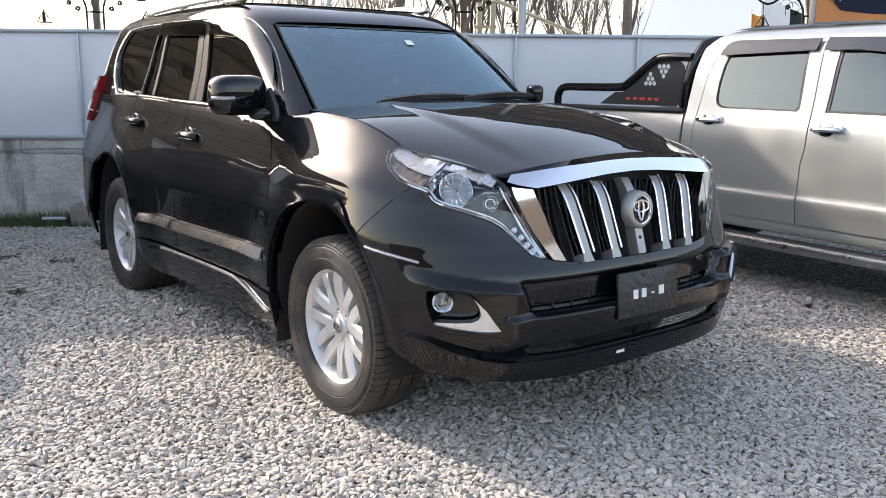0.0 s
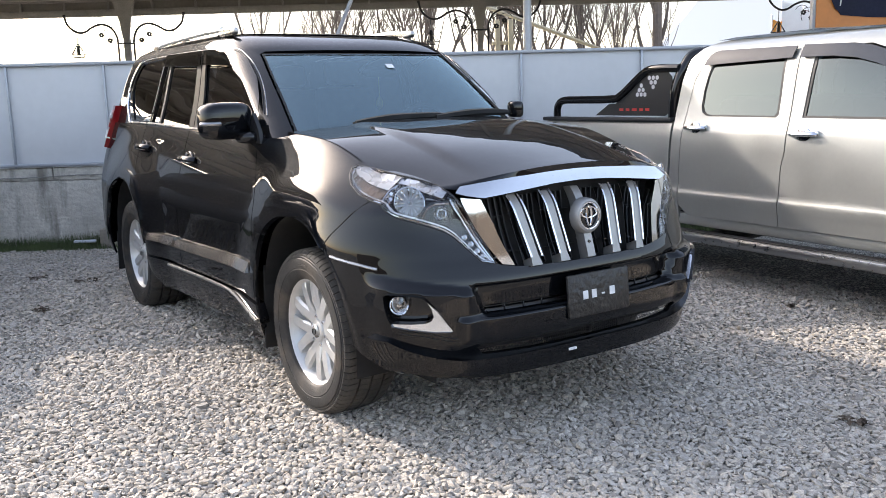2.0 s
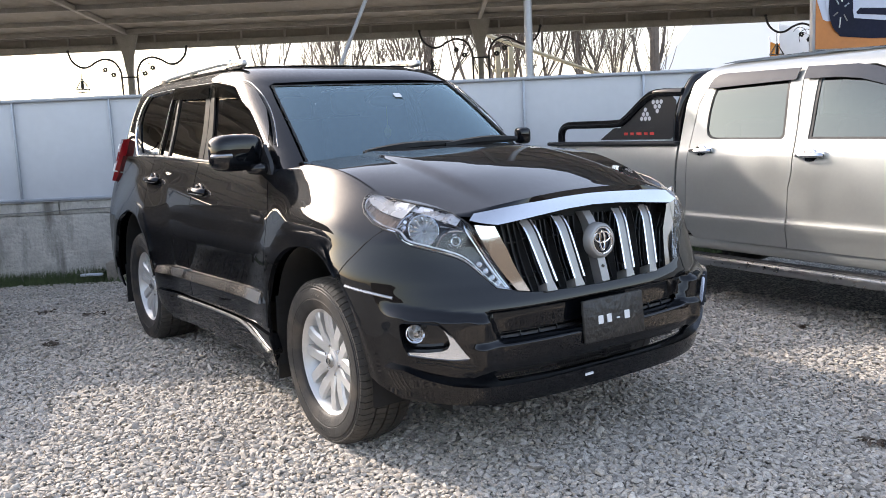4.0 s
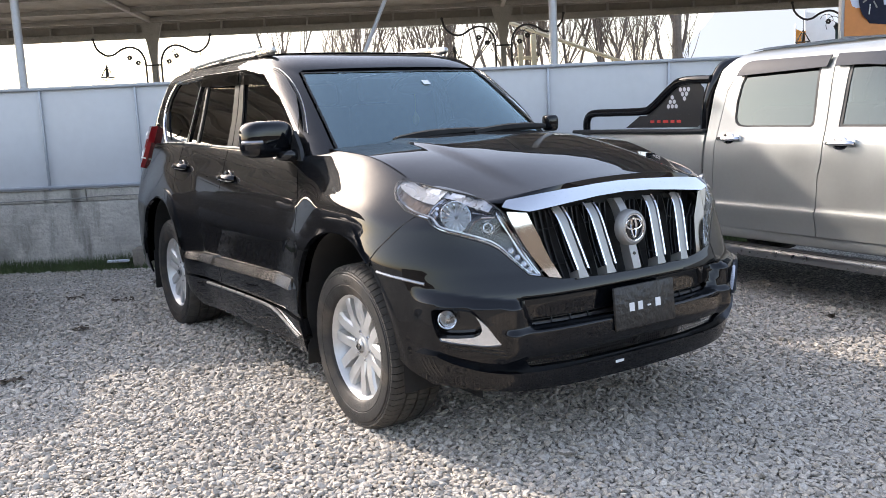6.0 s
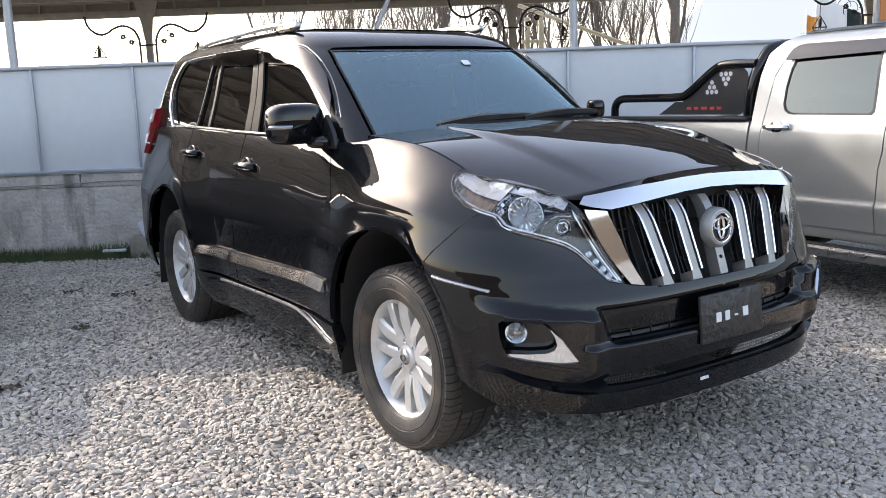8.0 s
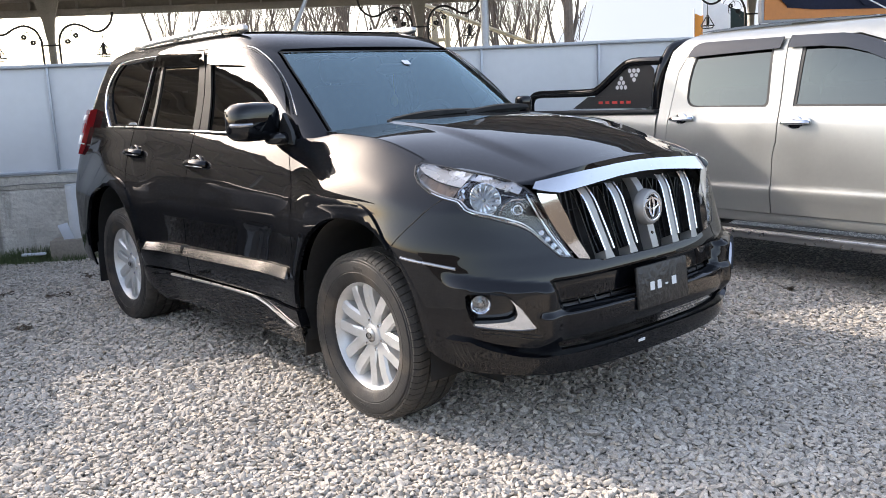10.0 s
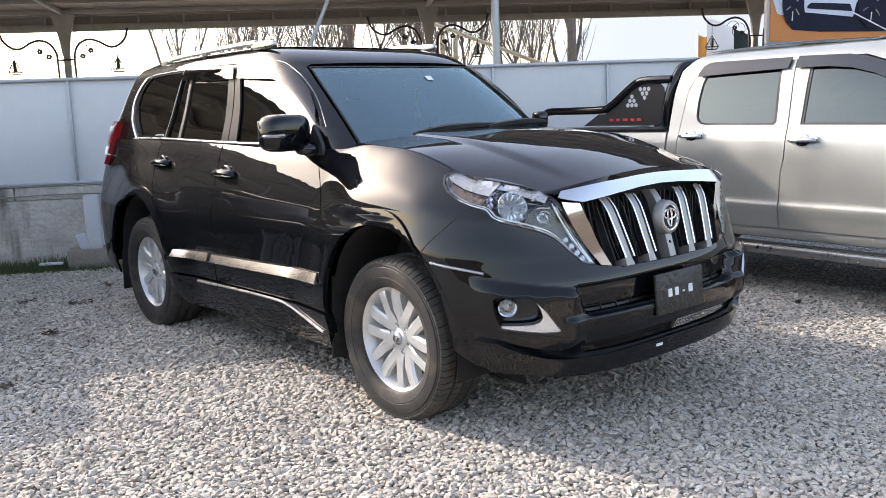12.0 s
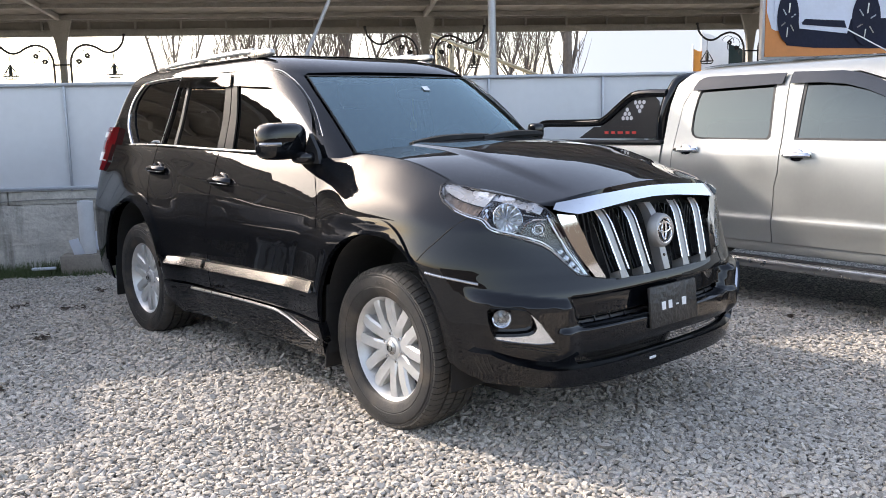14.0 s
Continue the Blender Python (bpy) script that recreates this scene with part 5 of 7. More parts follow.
def lump(c, r, powers, m=None, nu=28, nv=16):
    """A rounded box: a ball with its sides pressed flat."""
    def p(w, e):
        return math.copysign(abs(w) ** e, w)
    v, f = [], []
    for j in range(nv + 1):
        b = math.pi * (j / nv - 0.5)
        for i in range(nu):
            a = 2 * math.pi * i / nu
            v.append((c[0] + r[0] * p(math.cos(b), powers[1]) * p(math.cos(a), powers[0]), c[1] + r[1] * p(math.cos(b), powers[1]) * p(math.sin(a), powers[0]), c[2] + r[2] * p(math.sin(b), powers[1])))
    f = [(j * nu + i, j * nu + (i + 1) % nu, (j + 1) * nu + (i + 1) % nu, (j + 1) * nu + i) for j in range(nv) for i in range(nu)]
    return Geo().add(v, f, m)


for s in (-1, 1):
    m = pose(-0.735, s * (0.945 if s < 0 else 0.985), 1.355, 0, 0, -s * 14)
    size = (0.09, 0.145, 0.095) if s < 0 else (0.055, 0.045, 0.052)  # the left one is folded in
    mirror = part("door_mirror", lump((0, 0, 0), size, (0.68, 0.52), m), M["paint"], car, "glossy black door mirror with indicator strip", sharp=60)
    part("mirror_glass", Geo().box((0.014 - size[0], 0, 0), (0.02, size[1] * 1.45, size[2] * 1.42), m, bevel=0.008), M["chrome"], mirror)
    if s > 0:
        part("mirror_foot", lump((0, 0, 0), (0.06, 0.06, 0.03), (0.7, 0.7), pose(-0.66, 0.85, 1.278)), M["gloss"], mirror)
        continue
    arc = [m @ Vector((0.093 * math.cos(t) ** 0.75 * 1.0, s * 0.148 * math.sin(t) ** 0.75, -0.012)) for t in np.radians(zs(28, 89, 9))]
    part("indicator", Geo().tube(arc, 0.011, 8), M["satin"], mirror, "clear indicator strip")
    part("mirror_foot", lump((0, 0, 0), (0.07, 0.075, 0.032), (0.7, 0.7), pose(-0.66, s * 0.84, 1.268, 0, 0, -s * 10)), M["gloss"], mirror)
    part("mirror_base", Geo().prism([(-0.10, -0.03), (0.06, -0.035), (0.045, 0.03), (-0.02, 0.12)], 0.02, pose(-0.61, s * 0.817, 1.272, 90, 0, 0)), M["plastic"], mirror)
for door, hx0, hz in ((fd, -1.53, 1.122), (rd, -2.43, 1.168)):
    for owner, s in zip(door, (-1, 1)):
        hx, _, _ = body(np.array([hx0]), np.array([hz]))[0].tolist()
        y = float(body(np.array([hx0]), np.array([hz]))[0][1])
        h = part("door_handle", Geo().tube(bend([(hx - 0.115, s * (y + 0.004), hz - 0.004), (hx - 0.09, s * (y + 0.03), hz), (hx, s * (y + 0.04), hz + 0.006), (hx + 0.09, s * (y + 0.03), hz), (hx + 0.115, s * (y + 0.004), hz - 0.004)], 4), 0.02, 10, squash=0.8), M["paint"], owner, "black pull handle edged with chrome")
        part("handle_trim", Geo().tube(bend([(hx - 0.112, s * (y + 0.006), hz - 0.012), (hx - 0.09, s * (y + 0.031), hz - 0.016), (hx, s * (y + 0.041), hz - 0.012), (hx + 0.09, s * (y + 0.031), hz - 0.016), (hx + 0.112, s * (y + 0.006), hz - 0.012)], 4), 0.0075, 8), M["chrome"], h, "chrome strip")
        part("handle_cup", lump((hx, s * (y - 0.002), hz), (0.08, 0.012, 0.045), (1, 1)), M["gloss"], h)
        part("cup_rim", Geo().tube([(hx + 0.082 * math.cos(t), s * (y + 0.004), hz + 0.045 * math.sin(t)) for t in np.radians(zs(170, 370, 18))], 0.0045, 6), M["chrome"], h, "chrome lip under the handle")
# roof rails
for s in (-1, 1):
    line = bend([(-2.88, s * 0.602, 1.812), (-2.74, s * 0.615, 1.856), (-2.5, s * 0.622, 1.868), (-2.1, s * 0.624, 1.876), (-1.75, s * 0.62, 1.882), (-1.55, s * 0.616, 1.880)], 8)
    rail = part("roof_rail", Geo().tube(line, [0.019] * len(line), 10, squash=0.8), M["alloy"], car, "silver roof rail with black feet")
    part("rail_cap", lump((-1.46, s * 0.612, 1.860), (0.14, 0.024, 0.025), (0.7, 0.6)), M["satin"], rail, "broad silver end cap")
    part("rail_foot", lump((-2.83, s * 0.610, 1.836), (0.08, 0.024, 0.036), (0.8, 0.8)), M["plastic"], rail)
    part("rail_foot", lump((-2.2, s * 0.620, 1.852), (0.05, 0.018, 0.026), (0.8, 0.8)), M["plastic"], rail)
    part("rail_base", Geo().tube([(-2.7, s * 0.622, 1.838), (-2.2, s * 0.626, 1.846), (-1.6, s * 0.618, 1.846)], 0.008, 8), M["plastic"], rail)
# tail lamps at the rear corners, leaning with the tailgate
def raised(g):
    g.v = [(x + 0.05 + 0.25 * max(z - 1.2, 0), y - 0.012, z + 0.115) for x, y, z in g.v]
    return g


for s in ((lambda g: right_side(g)), (lambda g: g)):
    lamp = part("tail_lamp", s(raised(trimmed(body, [(-3.41, 1.332), (-3.50, 1.335), (-3.60, 1.325), (-3.60, 1.03), (-3.55, 1.015), (-3.49, 1.08), (-3.45, 1.16)], 0.03, lift=0.012, flange=0.05))), M["red"], car, "red tail lamp with two clear bands")
    for z0, z1, out, mat, name in ((1.255, 1.292, 0.019, "white", "clear_band"), (1.165, 1.235, 0.017, "red", "red_ridge"), (1.085, 1.145, 0.019, "white", "clear_band")):
        part(name, s(raised(trimmed(body, [(-3.47, z1), (-3.60, z1), (-3.60, z0), (-3.485, z0)], 0.03, lift=out, flange=0.03))), M[mat], lamp)
# wipers, sticker, pendant
for pts in ([(-0.30, -0.42, 1.325), (-0.275, -0.2, 1.345), (-0.265, 0.10, 1.35)], [(-0.25, 0.04, 1.34), (-0.27, 0.32, 1.355), (-0.36, 0.62, 1.35)]):
    w = part("wiper", Geo().tube(bend(pts, 5), [0.014 + 0.009 * math.sin(math.pi * i / 10) for i in range(11)], 6), M["void"], car)
    part("wiper_blade", Geo().tube([(x - 0.025, y, z + 0.0) for x, y, z in bend(pts, 5)], 0.008, 6), M["void"], w)
part("screen_sticker", Geo().box((0, 0, 0), (0.002, 0.045, 0.04), pose(-0.796, 0.097, 1.632, 0, -53, 0)), M["white"], car)
part("inner_mirror", lump((-0.92, 0.1, 1.60), (0.03, 0.12, 0.035), (0.8, 0.8)), M["plastic"], car)
part("pendant", Geo().tube([(-0.9, 0.08, 1.57), (-0.9, 0.08, 1.46)], 0.003, 5).lathe([(0.0, -0.05), (0.02, -0.03), (0.022, 0.0), (0.0, 0.04)], 10, pose(-0.9, 0.08, 1.43)), material("pendant_gold", (0.55, 0.5, 0.2), 0.5), car)

# ---- the silver pickup beside it, in its own axes: x ahead, right side at y = -0.9 ----
PICK = pose(-0.172, 2.728, 0, 0, 0, -4.5) @ Matrix.Diagonal((1.0215, 1.0215, 1.009, 1)) @ pose(0, 0.90, 0)
M["silver"] = material("silver_paint", (0.385, 0.388, 0.36), 0.38, 0.6, 0.04, 4, coat=0.8)
M["pane"] = glass("grey_window", (0.07, 0.075, 0.075), 0.0, 0.42, (0.86, 0.97, 0.94))
pick_w = smooth_curve((0.3, 0.83), (0.42, 0.885), (0.55, 0.905), (0.645, 0.925), (0.70, 0.912), (0.85, 0.908), (1.0, 0.90), (1.12, 0.885), (1.2, 0.862), (1.3, 0.84), (1.6, 0.782), (1.69, 0.745), (1.75, 0.69), (1.785, 0.60), (1.805, 0.45))


def pick_side(u, z):
    u, z = np.broadcast_arrays(np.asarray(u, float), np.asarray(z, float))
    y = pick_w(z) + 0.03 * (ramp(0.62, 0.45, np.hypot(u - 1.6, z - 0.4)) + ramp(0.62, 0.45, np.hypot(u + 1.55, z - 0.4)))
    # the cab draws in behind and over the windscreen
    lean = ramp(1.2, 1.8, z)
    return np.stack([u + 0.04 * lean * ramp(-0.3, -0.75, u) + 0 * y, y - 0.05 * ramp(0.4, 1.4, u) * lean, z], -1)


pick = thing("pickup_truck", "silver double-cab pickup with black roll bar, parked on gravel", "pickup truck", at=PICK)


def pboth(name, g, mat, label="", owner=None):
    part(name, right_side(g), mat, owner or pick, label)
    return part(name, g, mat, owner or pick, label)


def arch2(cx, a0, a1, n=20, r=0.44):
    return [(cx + r * math.cos(a), 0.4 + r * math.sin(a)) for a in np.radians(zs(a0, a1, n))]


W_R = [(-0.46, 1.235), (-0.505, 1.243), (-0.538, 1.265), (-0.556, 1.305), (-0.56, 1.42), (-0.545, 1.55), (-0.525, 1.61), (-0.49, 1.64), (0.135, 1.645), (0.145, 1.25), (0.125, 1.23)]
W_F = [(0.33, 1.23), (0.35, 1.645), (0.75, 1.62), (0.98, 1.53), (1.22, 1.37), (1.33, 1.22)]
rear = [(-0.70, 0.56), (-0.70, 1.1), (-0.67, 1.5), (-0.58, 1.68), (0.232, 1.69), (0.234, 1.0), (0.215, 0.9), (0.205, 0.49), (-0.62, 0.49)]
front = [(0.212, 0.49), (0.222, 0.9), (0.242, 1.0), (0.24, 1.69), (0.72, 1.68), (1.02, 1.58), (1.40, 1.27), (1.38, 0.8), (1.18, 0.49)]
for name, outline, hole in (("rear_door", rear, W_R), ("front_door", front, W_F)):
    doors = [part(name, s(trimmed(pick_side, outline, 0.04, holes=[hole])), M["silver"], pick) for s in ((lambda g: right_side(g)), (lambda g: g))]
    for d, s in zip(doors, (-1, 1)):
        hx = -0.575 if name == "rear_door" else 0.37
        hz = 1.152 if name == "rear_door" else 1.128
        y = float(pick_side(np.array([hx]), np.array([hz]))[0][1])
        h = part("door_handle", Geo().tube(bend([(hx - 0.10, s * (y + 0.006), hz), (hx - 0.07, s * (y + 0.026), hz), (hx, s * (y + 0.036), hz), (hx + 0.085, s * (y + 0.028), hz), (hx + 0.105, s * (y + 0.008), hz)], 4), 0.019, 10, squash=0.8), M["chrome"], d, "chrome door handle")
        part("handle_cup", lump((hx - 0.0, s * (y - 0.003), hz - 0.012), (0.062, 0.014, 0.052), (0.9, 0.9)), M["chrome"], h)
        part("handle_lock", Geo().box((hx + 0.09, s * (y + 0.01), hz + 0.002), (0.07, 0.03, 0.045), bevel=0.012), M["chrome"], h)
    pboth("side_window", trimmed(pick_side, hole, 0.05, lift=-0.01, flange=0.004), M["pane"], "grey reflecting side window")
    rim = [(u * 1.0, z) for u, z in hole]
    cu, cz = sum(u for u, z in rim) / len(rim), sum(z for u, z in rim) / len(rim)
    inner = [(u + (cu - u) * 0.045, z + (cz - z) * 0.075) for u, z in rim]
    pboth("window_seal", trimmed(pick_side, rim, 0.03, holes=[inner], lift=-0.004, flange=0.005), M["trim"])
# cab shell round the doors
cab = [(-0.80, 0.46), (-0.80, 1.2), (-0.80, 1.5), (-0.775, 1.66), (-0.70, 1.74), (-0.58, 1.795), (0.9, 1.795), (1.15, 1.63), (1.55, 1.25), (1.5, 1.2), (1.41, 1.28), (1.03, 1.59), (0.725, 1.692), (-0.58, 1.692), (-0.675, 1.51), (-0.706, 1.1), (-0.706, 0.46)]
pboth("cab_side", trimmed(pick_side, cab, 0.04), M["silver"])
v = [(x, y, z) for x, z in ((-0.66, 1.795), (-0.5, 1.81), (0.2, 1.82), (0.9, 1.795)) for y in (-0.56, -0.3, 0, 0.3, 0.56)]
v = [(x, y, z + 0.022 * (1 - (y / 0.56) ** 2)) for x, y, z in v]
part("roof", Geo().add(v, [(5 * i + j, 5 * i + j + 1, 5 * i + j + 6, 5 * i + j + 5) for i in range(3) for j in range(4)]), M["silver"], pick, sharp=60)
part("cab_back", Geo().add([(-0.78, -0.85, 0.5), (-0.78, 0.85, 0.5), (-0.68, 0.55, 1.765), (-0.68, -0.55, 1.765)], [(0, 1, 2, 3)]), M["silver"], pick)
part("windscreen", Geo().add([(1.52, -0.78, 1.2), (1.52, 0.78, 1.2), (0.9, 0.58, 1.765), (0.9, -0.58, 1.765)], [(0, 1, 2, 3)]), M["screen"], pick)
for v in ([(-0.59, 1.602), (0.19, 1.622), (0.205, 1.694), (-0.46, 1.70), (-0.52, 1.692), (-0.56, 1.67), (-0.585, 1.635)], [(0.25, 1.622), (0.50, 1.618), (0.66, 1.60), (0.80, 1.562), (0.92, 1.512), (1.0, 1.465), (1.06, 1.515), (0.96, 1.585), (0.85, 1.635), (0.74, 1.668), (0.62, 1.688), (0.255, 1.698)]):
    g = trimmed(pick_side, v, 0.04, lift=0.022, flange=0.008)
    pboth("door_visor", g, material("visor_smoke", (0.022, 0.027, 0.036), 0.14) if "visor_smoke" not in bpy.data.materials else bpy.data.materials["visor_smoke"], "smoked plastic rain visor")
# bed
bed = [(-0.82, 0.5), (-0.82, 1.195), (-2.4, 1.195), (-2.45, 0.6), (-2.3, 0.5)] + [p for p in arch2(-1.55, 167, 13)]
pboth("bed_side", trimmed(pick_side, bed, 0.05), M["silver"])
part("tailgate", Geo().box((-2.43, 0, 0.9), (0.06, 1.6, 0.6), bevel=0.02), M["silver"], pick)
part("bed_floor", Geo().box((-1.62, 0, 0.72), (1.6, 1.5, 0.05)), M["dark"], pick)
part("bed_front", Geo().box((-0.84, 0, 0.95), (0.03, 1.6, 0.5)), M["dark"], pick)
for s in (-1, 1):
    part("bed_cap", Geo().box((-1.63, s * 0.845, 1.205), (1.62, 0.10, 0.035), bevel=0.012), M["plastic"], pick)
# nose
nose = [(1.42, 0.5), (1.44, 1.1), (1.5, 1.18), (2.2, 1.06), (2.55, 0.9), (2.6, 0.5)] + arch2(1.6 + 0.1, 20, 165)
pboth("front_wing", trimmed(pick_side, [(1.42, 0.62), (1.43, 1.19), (2.1, 1.12), (2.5, 0.98), (2.55, 0.7), (2.5, 0.5)] + arch2(1.62, 14, 150), 0.05), M["silver"])
part("bonnet", Geo().add([(1.45, y, 1.215 - 0.05 * (y / 0.8) ** 2) for y in zs(-0.86, 0.86, 9)] + [(2.5, y, 1.06 - 0.06 * (y / 0.8) ** 2) for y in zs(-0.82, 0.82, 9)], [(j, j + 1, j + 10, j + 9) for j in range(8)]), M["silver"], pick, sharp=60)
part("front_bumper", Geo().box((2.62, 0, 0.7), (0.2, 1.78, 0.6), bevel=0.09), M["silver"], pick)
part("underbody", Geo().box((0.1, 0, 0.48), (4.6, 1.3, 0.2)), M["dark"], pick)
part("cab_floor", Geo().box((0.35, 0, 0.6), (2.1, 1.6, 0.05)), M["dark"], pick)
part("seat_row", Geo().box((-0.45, 0, 1.0), (0.2, 1.4, 0.75), bevel=0.08), M["seat"], pick)
part("seat_row", Geo().box((0.5, 0, 1.0), (0.2, 1.4, 0.75), bevel=0.08), M["seat"], pick)
# side step and sill
for s in (-1, 1):
    part("sill", Geo().box((0.3, s * 0.855, 0.455), (2.1, 0.06, 0.09), bevel=0.02), M["silver"], pick)
    step = part("side_step", Geo().box((0.3, s * 0.935, 0.345), (2.15, 0.15, 0.07), bevel=0.025), M["satin"], pick, "silver side step")
    part("step_pad", Geo().box((0.3, s * 0.935, 0.382), (2.0, 0.09, 0.008), bevel=0.003), M["plastic"], step)
    for x in (-0.5, 1.0):
        part("step_bracket", Geo().box((x, s * 0.8, 0.34), (0.06, 0.25, 0.04), bevel=0.006), M["plastic"], step)
for cx in (1.62, -1.55):
    for s in (-1, 1):
        wheel(pick, pose(cx, s * 0.77, 0.372, -90 * s, 0, 0))
        a = np.radians(zs(0, 180, 24))
        part("wheel_housing", Geo().add([(cx + 0.47 * math.cos(t), s * y, 0.4 + 0.47 * math.sin(t)) for t in a for y in (0.5, 0.88)], [(2 * i, 2 * i + 1, 2 * i + 3, 2 * i + 2) for i in range(23)]), M["dark"], pick)
# roll bar
bar = part("roll_bar", Geo().tube(bend([(-0.875, -0.80, 1.21), (-0.86, -0.80, 1.42), (-0.82, -0.74, 1.62), (-0.80, -0.60, 1.715), (-0.80, 0, 1.735), (-0.80, 0.60, 1.715), (-0.82, 0.74, 1.62), (-0.86, 0.80, 1.42), (-0.875, 0.80, 1.21)], 6), 0.042, 14), M["gloss"], pick, "black tubular roll bar with side plates")
for s in (-1, 1):
    part("side_tube", Geo().tube(bend([(-2.34, s * 0.80, 1.22), (-2.33, s * 0.80, 1.31), (-2.25, s * 0.80, 1.365), (-2.0, s * 0.80, 1.37), (-1.6, s * 0.80, 1.372), (-1.48, s * 0.80, 1.40), (-1.25, s * 0.80, 1.55), (-1.14, s * 0.80, 1.598), (-0.98, s * 0.80, 1.605), (-0.83, s * 0.79, 1.60)], 5), 0.034, 12), M["gloss"], bar)
    m = pose(0, s * 0.80, 0, 90, 0, 0)
    plate_ = part("side_plate", Geo().prism([(-1.54, 1.333), (-1.14, 1.585), (-0.95, 1.585), (-0.90, 1.54), (-0.885, 1.44), (-0.97, 1.333)], 0.006, pose(0, s * 0.80 + 0.003, 0, 90, 0, 0)), M["plastic"], bar, "black plate with honeycomb cut-outs")
    part("foot_plate", Geo().prism([(-1.78, 1.235), (-1.60, 1.335), (-1.02, 1.335), (-0.90, 1.43), (-0.88, 1.28), (-0.95, 1.235)], 0.006, pose(0, s * 0.815 + 0.003, 0, 90, 0, 0)), M["plastic"], bar, "black plate with a red name bar")
    for cxh, czh, up in ((-1.235, 1.405, 1), (-1.10, 1.535, -1)):
        for row in range(3):
            for k in range(3 - row):
                hx, hz = cxh + (k - (2 - row) / 2) * 0.044, czh + up * row * 0.036
                hexa = [(hx + 0.019 * math.cos(t), hz + 0.019 * math.sin(t)) for t in np.radians(zs(30, 330, 6))]
                part("cut_out", Geo().prism(hexa, 0.009, pose(0, s * 0.80 + 0.0045, 0, 90, 0, 0)), M["sheet"], plate_)
    for k, (hx, w) in enumerate(((-1.47, 0.055), (-1.395, 0.05), (-1.315, 0.07), (-1.235, 0.05), (-1.165, 0.055))):
        hx += 0.02
        part("name_bar", Geo().box((hx, s * 0.82, 1.284), (w * 0.8, 0.004, 0.022)), material("red_letter", (0.6, 0.05, 0.04), 0.4) if "red_letter" not in bpy.data.materials else bpy.data.materials["red_letter"], bar)

# ---- a dark estate car added out of view, for door reflections and a gravel shadow ----
def loft(stations, seg=28, power=3.2):
    """A hull through cross-sections (x, half width, z low, z high), each a rounded box."""
    g, rings = Geo(), []
    for x, w, z0, z1 in stations:
        ring = []
        for k in range(seg):
            a = 2 * math.pi * (k + 0.5) / seg
            c, q = math.cos(a), math.sin(a)
            ring.append((x, w * math.copysign(abs(c) ** (2 / power), c), (z0 + z1) / 2 + (z1 - z0) / 2 * math.copysign(abs(q) ** (2 / power), q)))
        rings += ring
    n = len(stations)
    return g.add(rings, [(i * seg + k, i * seg + (k + 1) % seg, (i + 1) * seg + (k + 1) % seg, (i + 1) * seg + k) for i in range(n - 1) for k in range(seg)] + [tuple(range(seg))[::-1], tuple((n - 1) * seg + k for k in range(seg))])


estate = thing("estate_car", "unseen dark tall estate car, added for its reflection and shadow", "car", at=pose(-4.75, -3.05, 0, 0, 0, -5))
hull = [(-2.25, 0.70, 0.45, 0.95), (-2.18, 0.80, 0.36, 1.12), (-1.6, 0.89, 0.26, 1.16), (0.0, 0.91, 0.24, 1.14), (0.75, 0.90, 0.24, 1.14), (1.4, 0.89, 0.26, 1.13), (1.95, 0.84, 0.30, 1.08), (2.2, 0.72, 0.38, 0.92)]
part("body", loft(hull, 32, 5.0), M["paint"], estate, sharp=60)
part("cabin_glass", loft([(-2.05, 0.62, 1.02, 1.12), (-1.65, 0.70, 1.02, 1.54), (-0.6, 0.73, 1.02, 1.62), (0.1, 0.73, 1.02, 1.61), (0.45, 0.71, 1.02, 1.50), (1.05, 0.66, 1.02, 1.12)], power=2.8), M["gloss"], estate, "dark windows of the cabin", sharp=60)
part("roof", loft([(-1.7, 0.50, 1.50, 1.56), (-0.6, 0.58, 1.57, 1.645), (0.1, 0.58, 1.57, 1.645), (0.42, 0.50, 1.48, 1.54)]), M["paint"], estate, sharp=60)
part("grille", Geo().box((2.16, 0, 0.68), (0.06, 0.8, 0.18), bevel=0.02), M["satin"], estate)
for s in (-1, 1):
    part("headlamp", lump((2.02, s * 0.64, 0.80), (0.14, 0.15, 0.08), (0.8, 0.8)), M["satin"], estate)
    part("door_mirror", lump((0.62, s * 0.96, 1.18), (0.07, 0.11, 0.07), (0.7, 0.7)), M["paint"], estate)
    for cx in (-1.3, 1.35):
        wheel(estate, pose(cx, s * 0.80, 0.347, -90 * s, 0, 0) @ Matrix.Scale(0.93, 4))

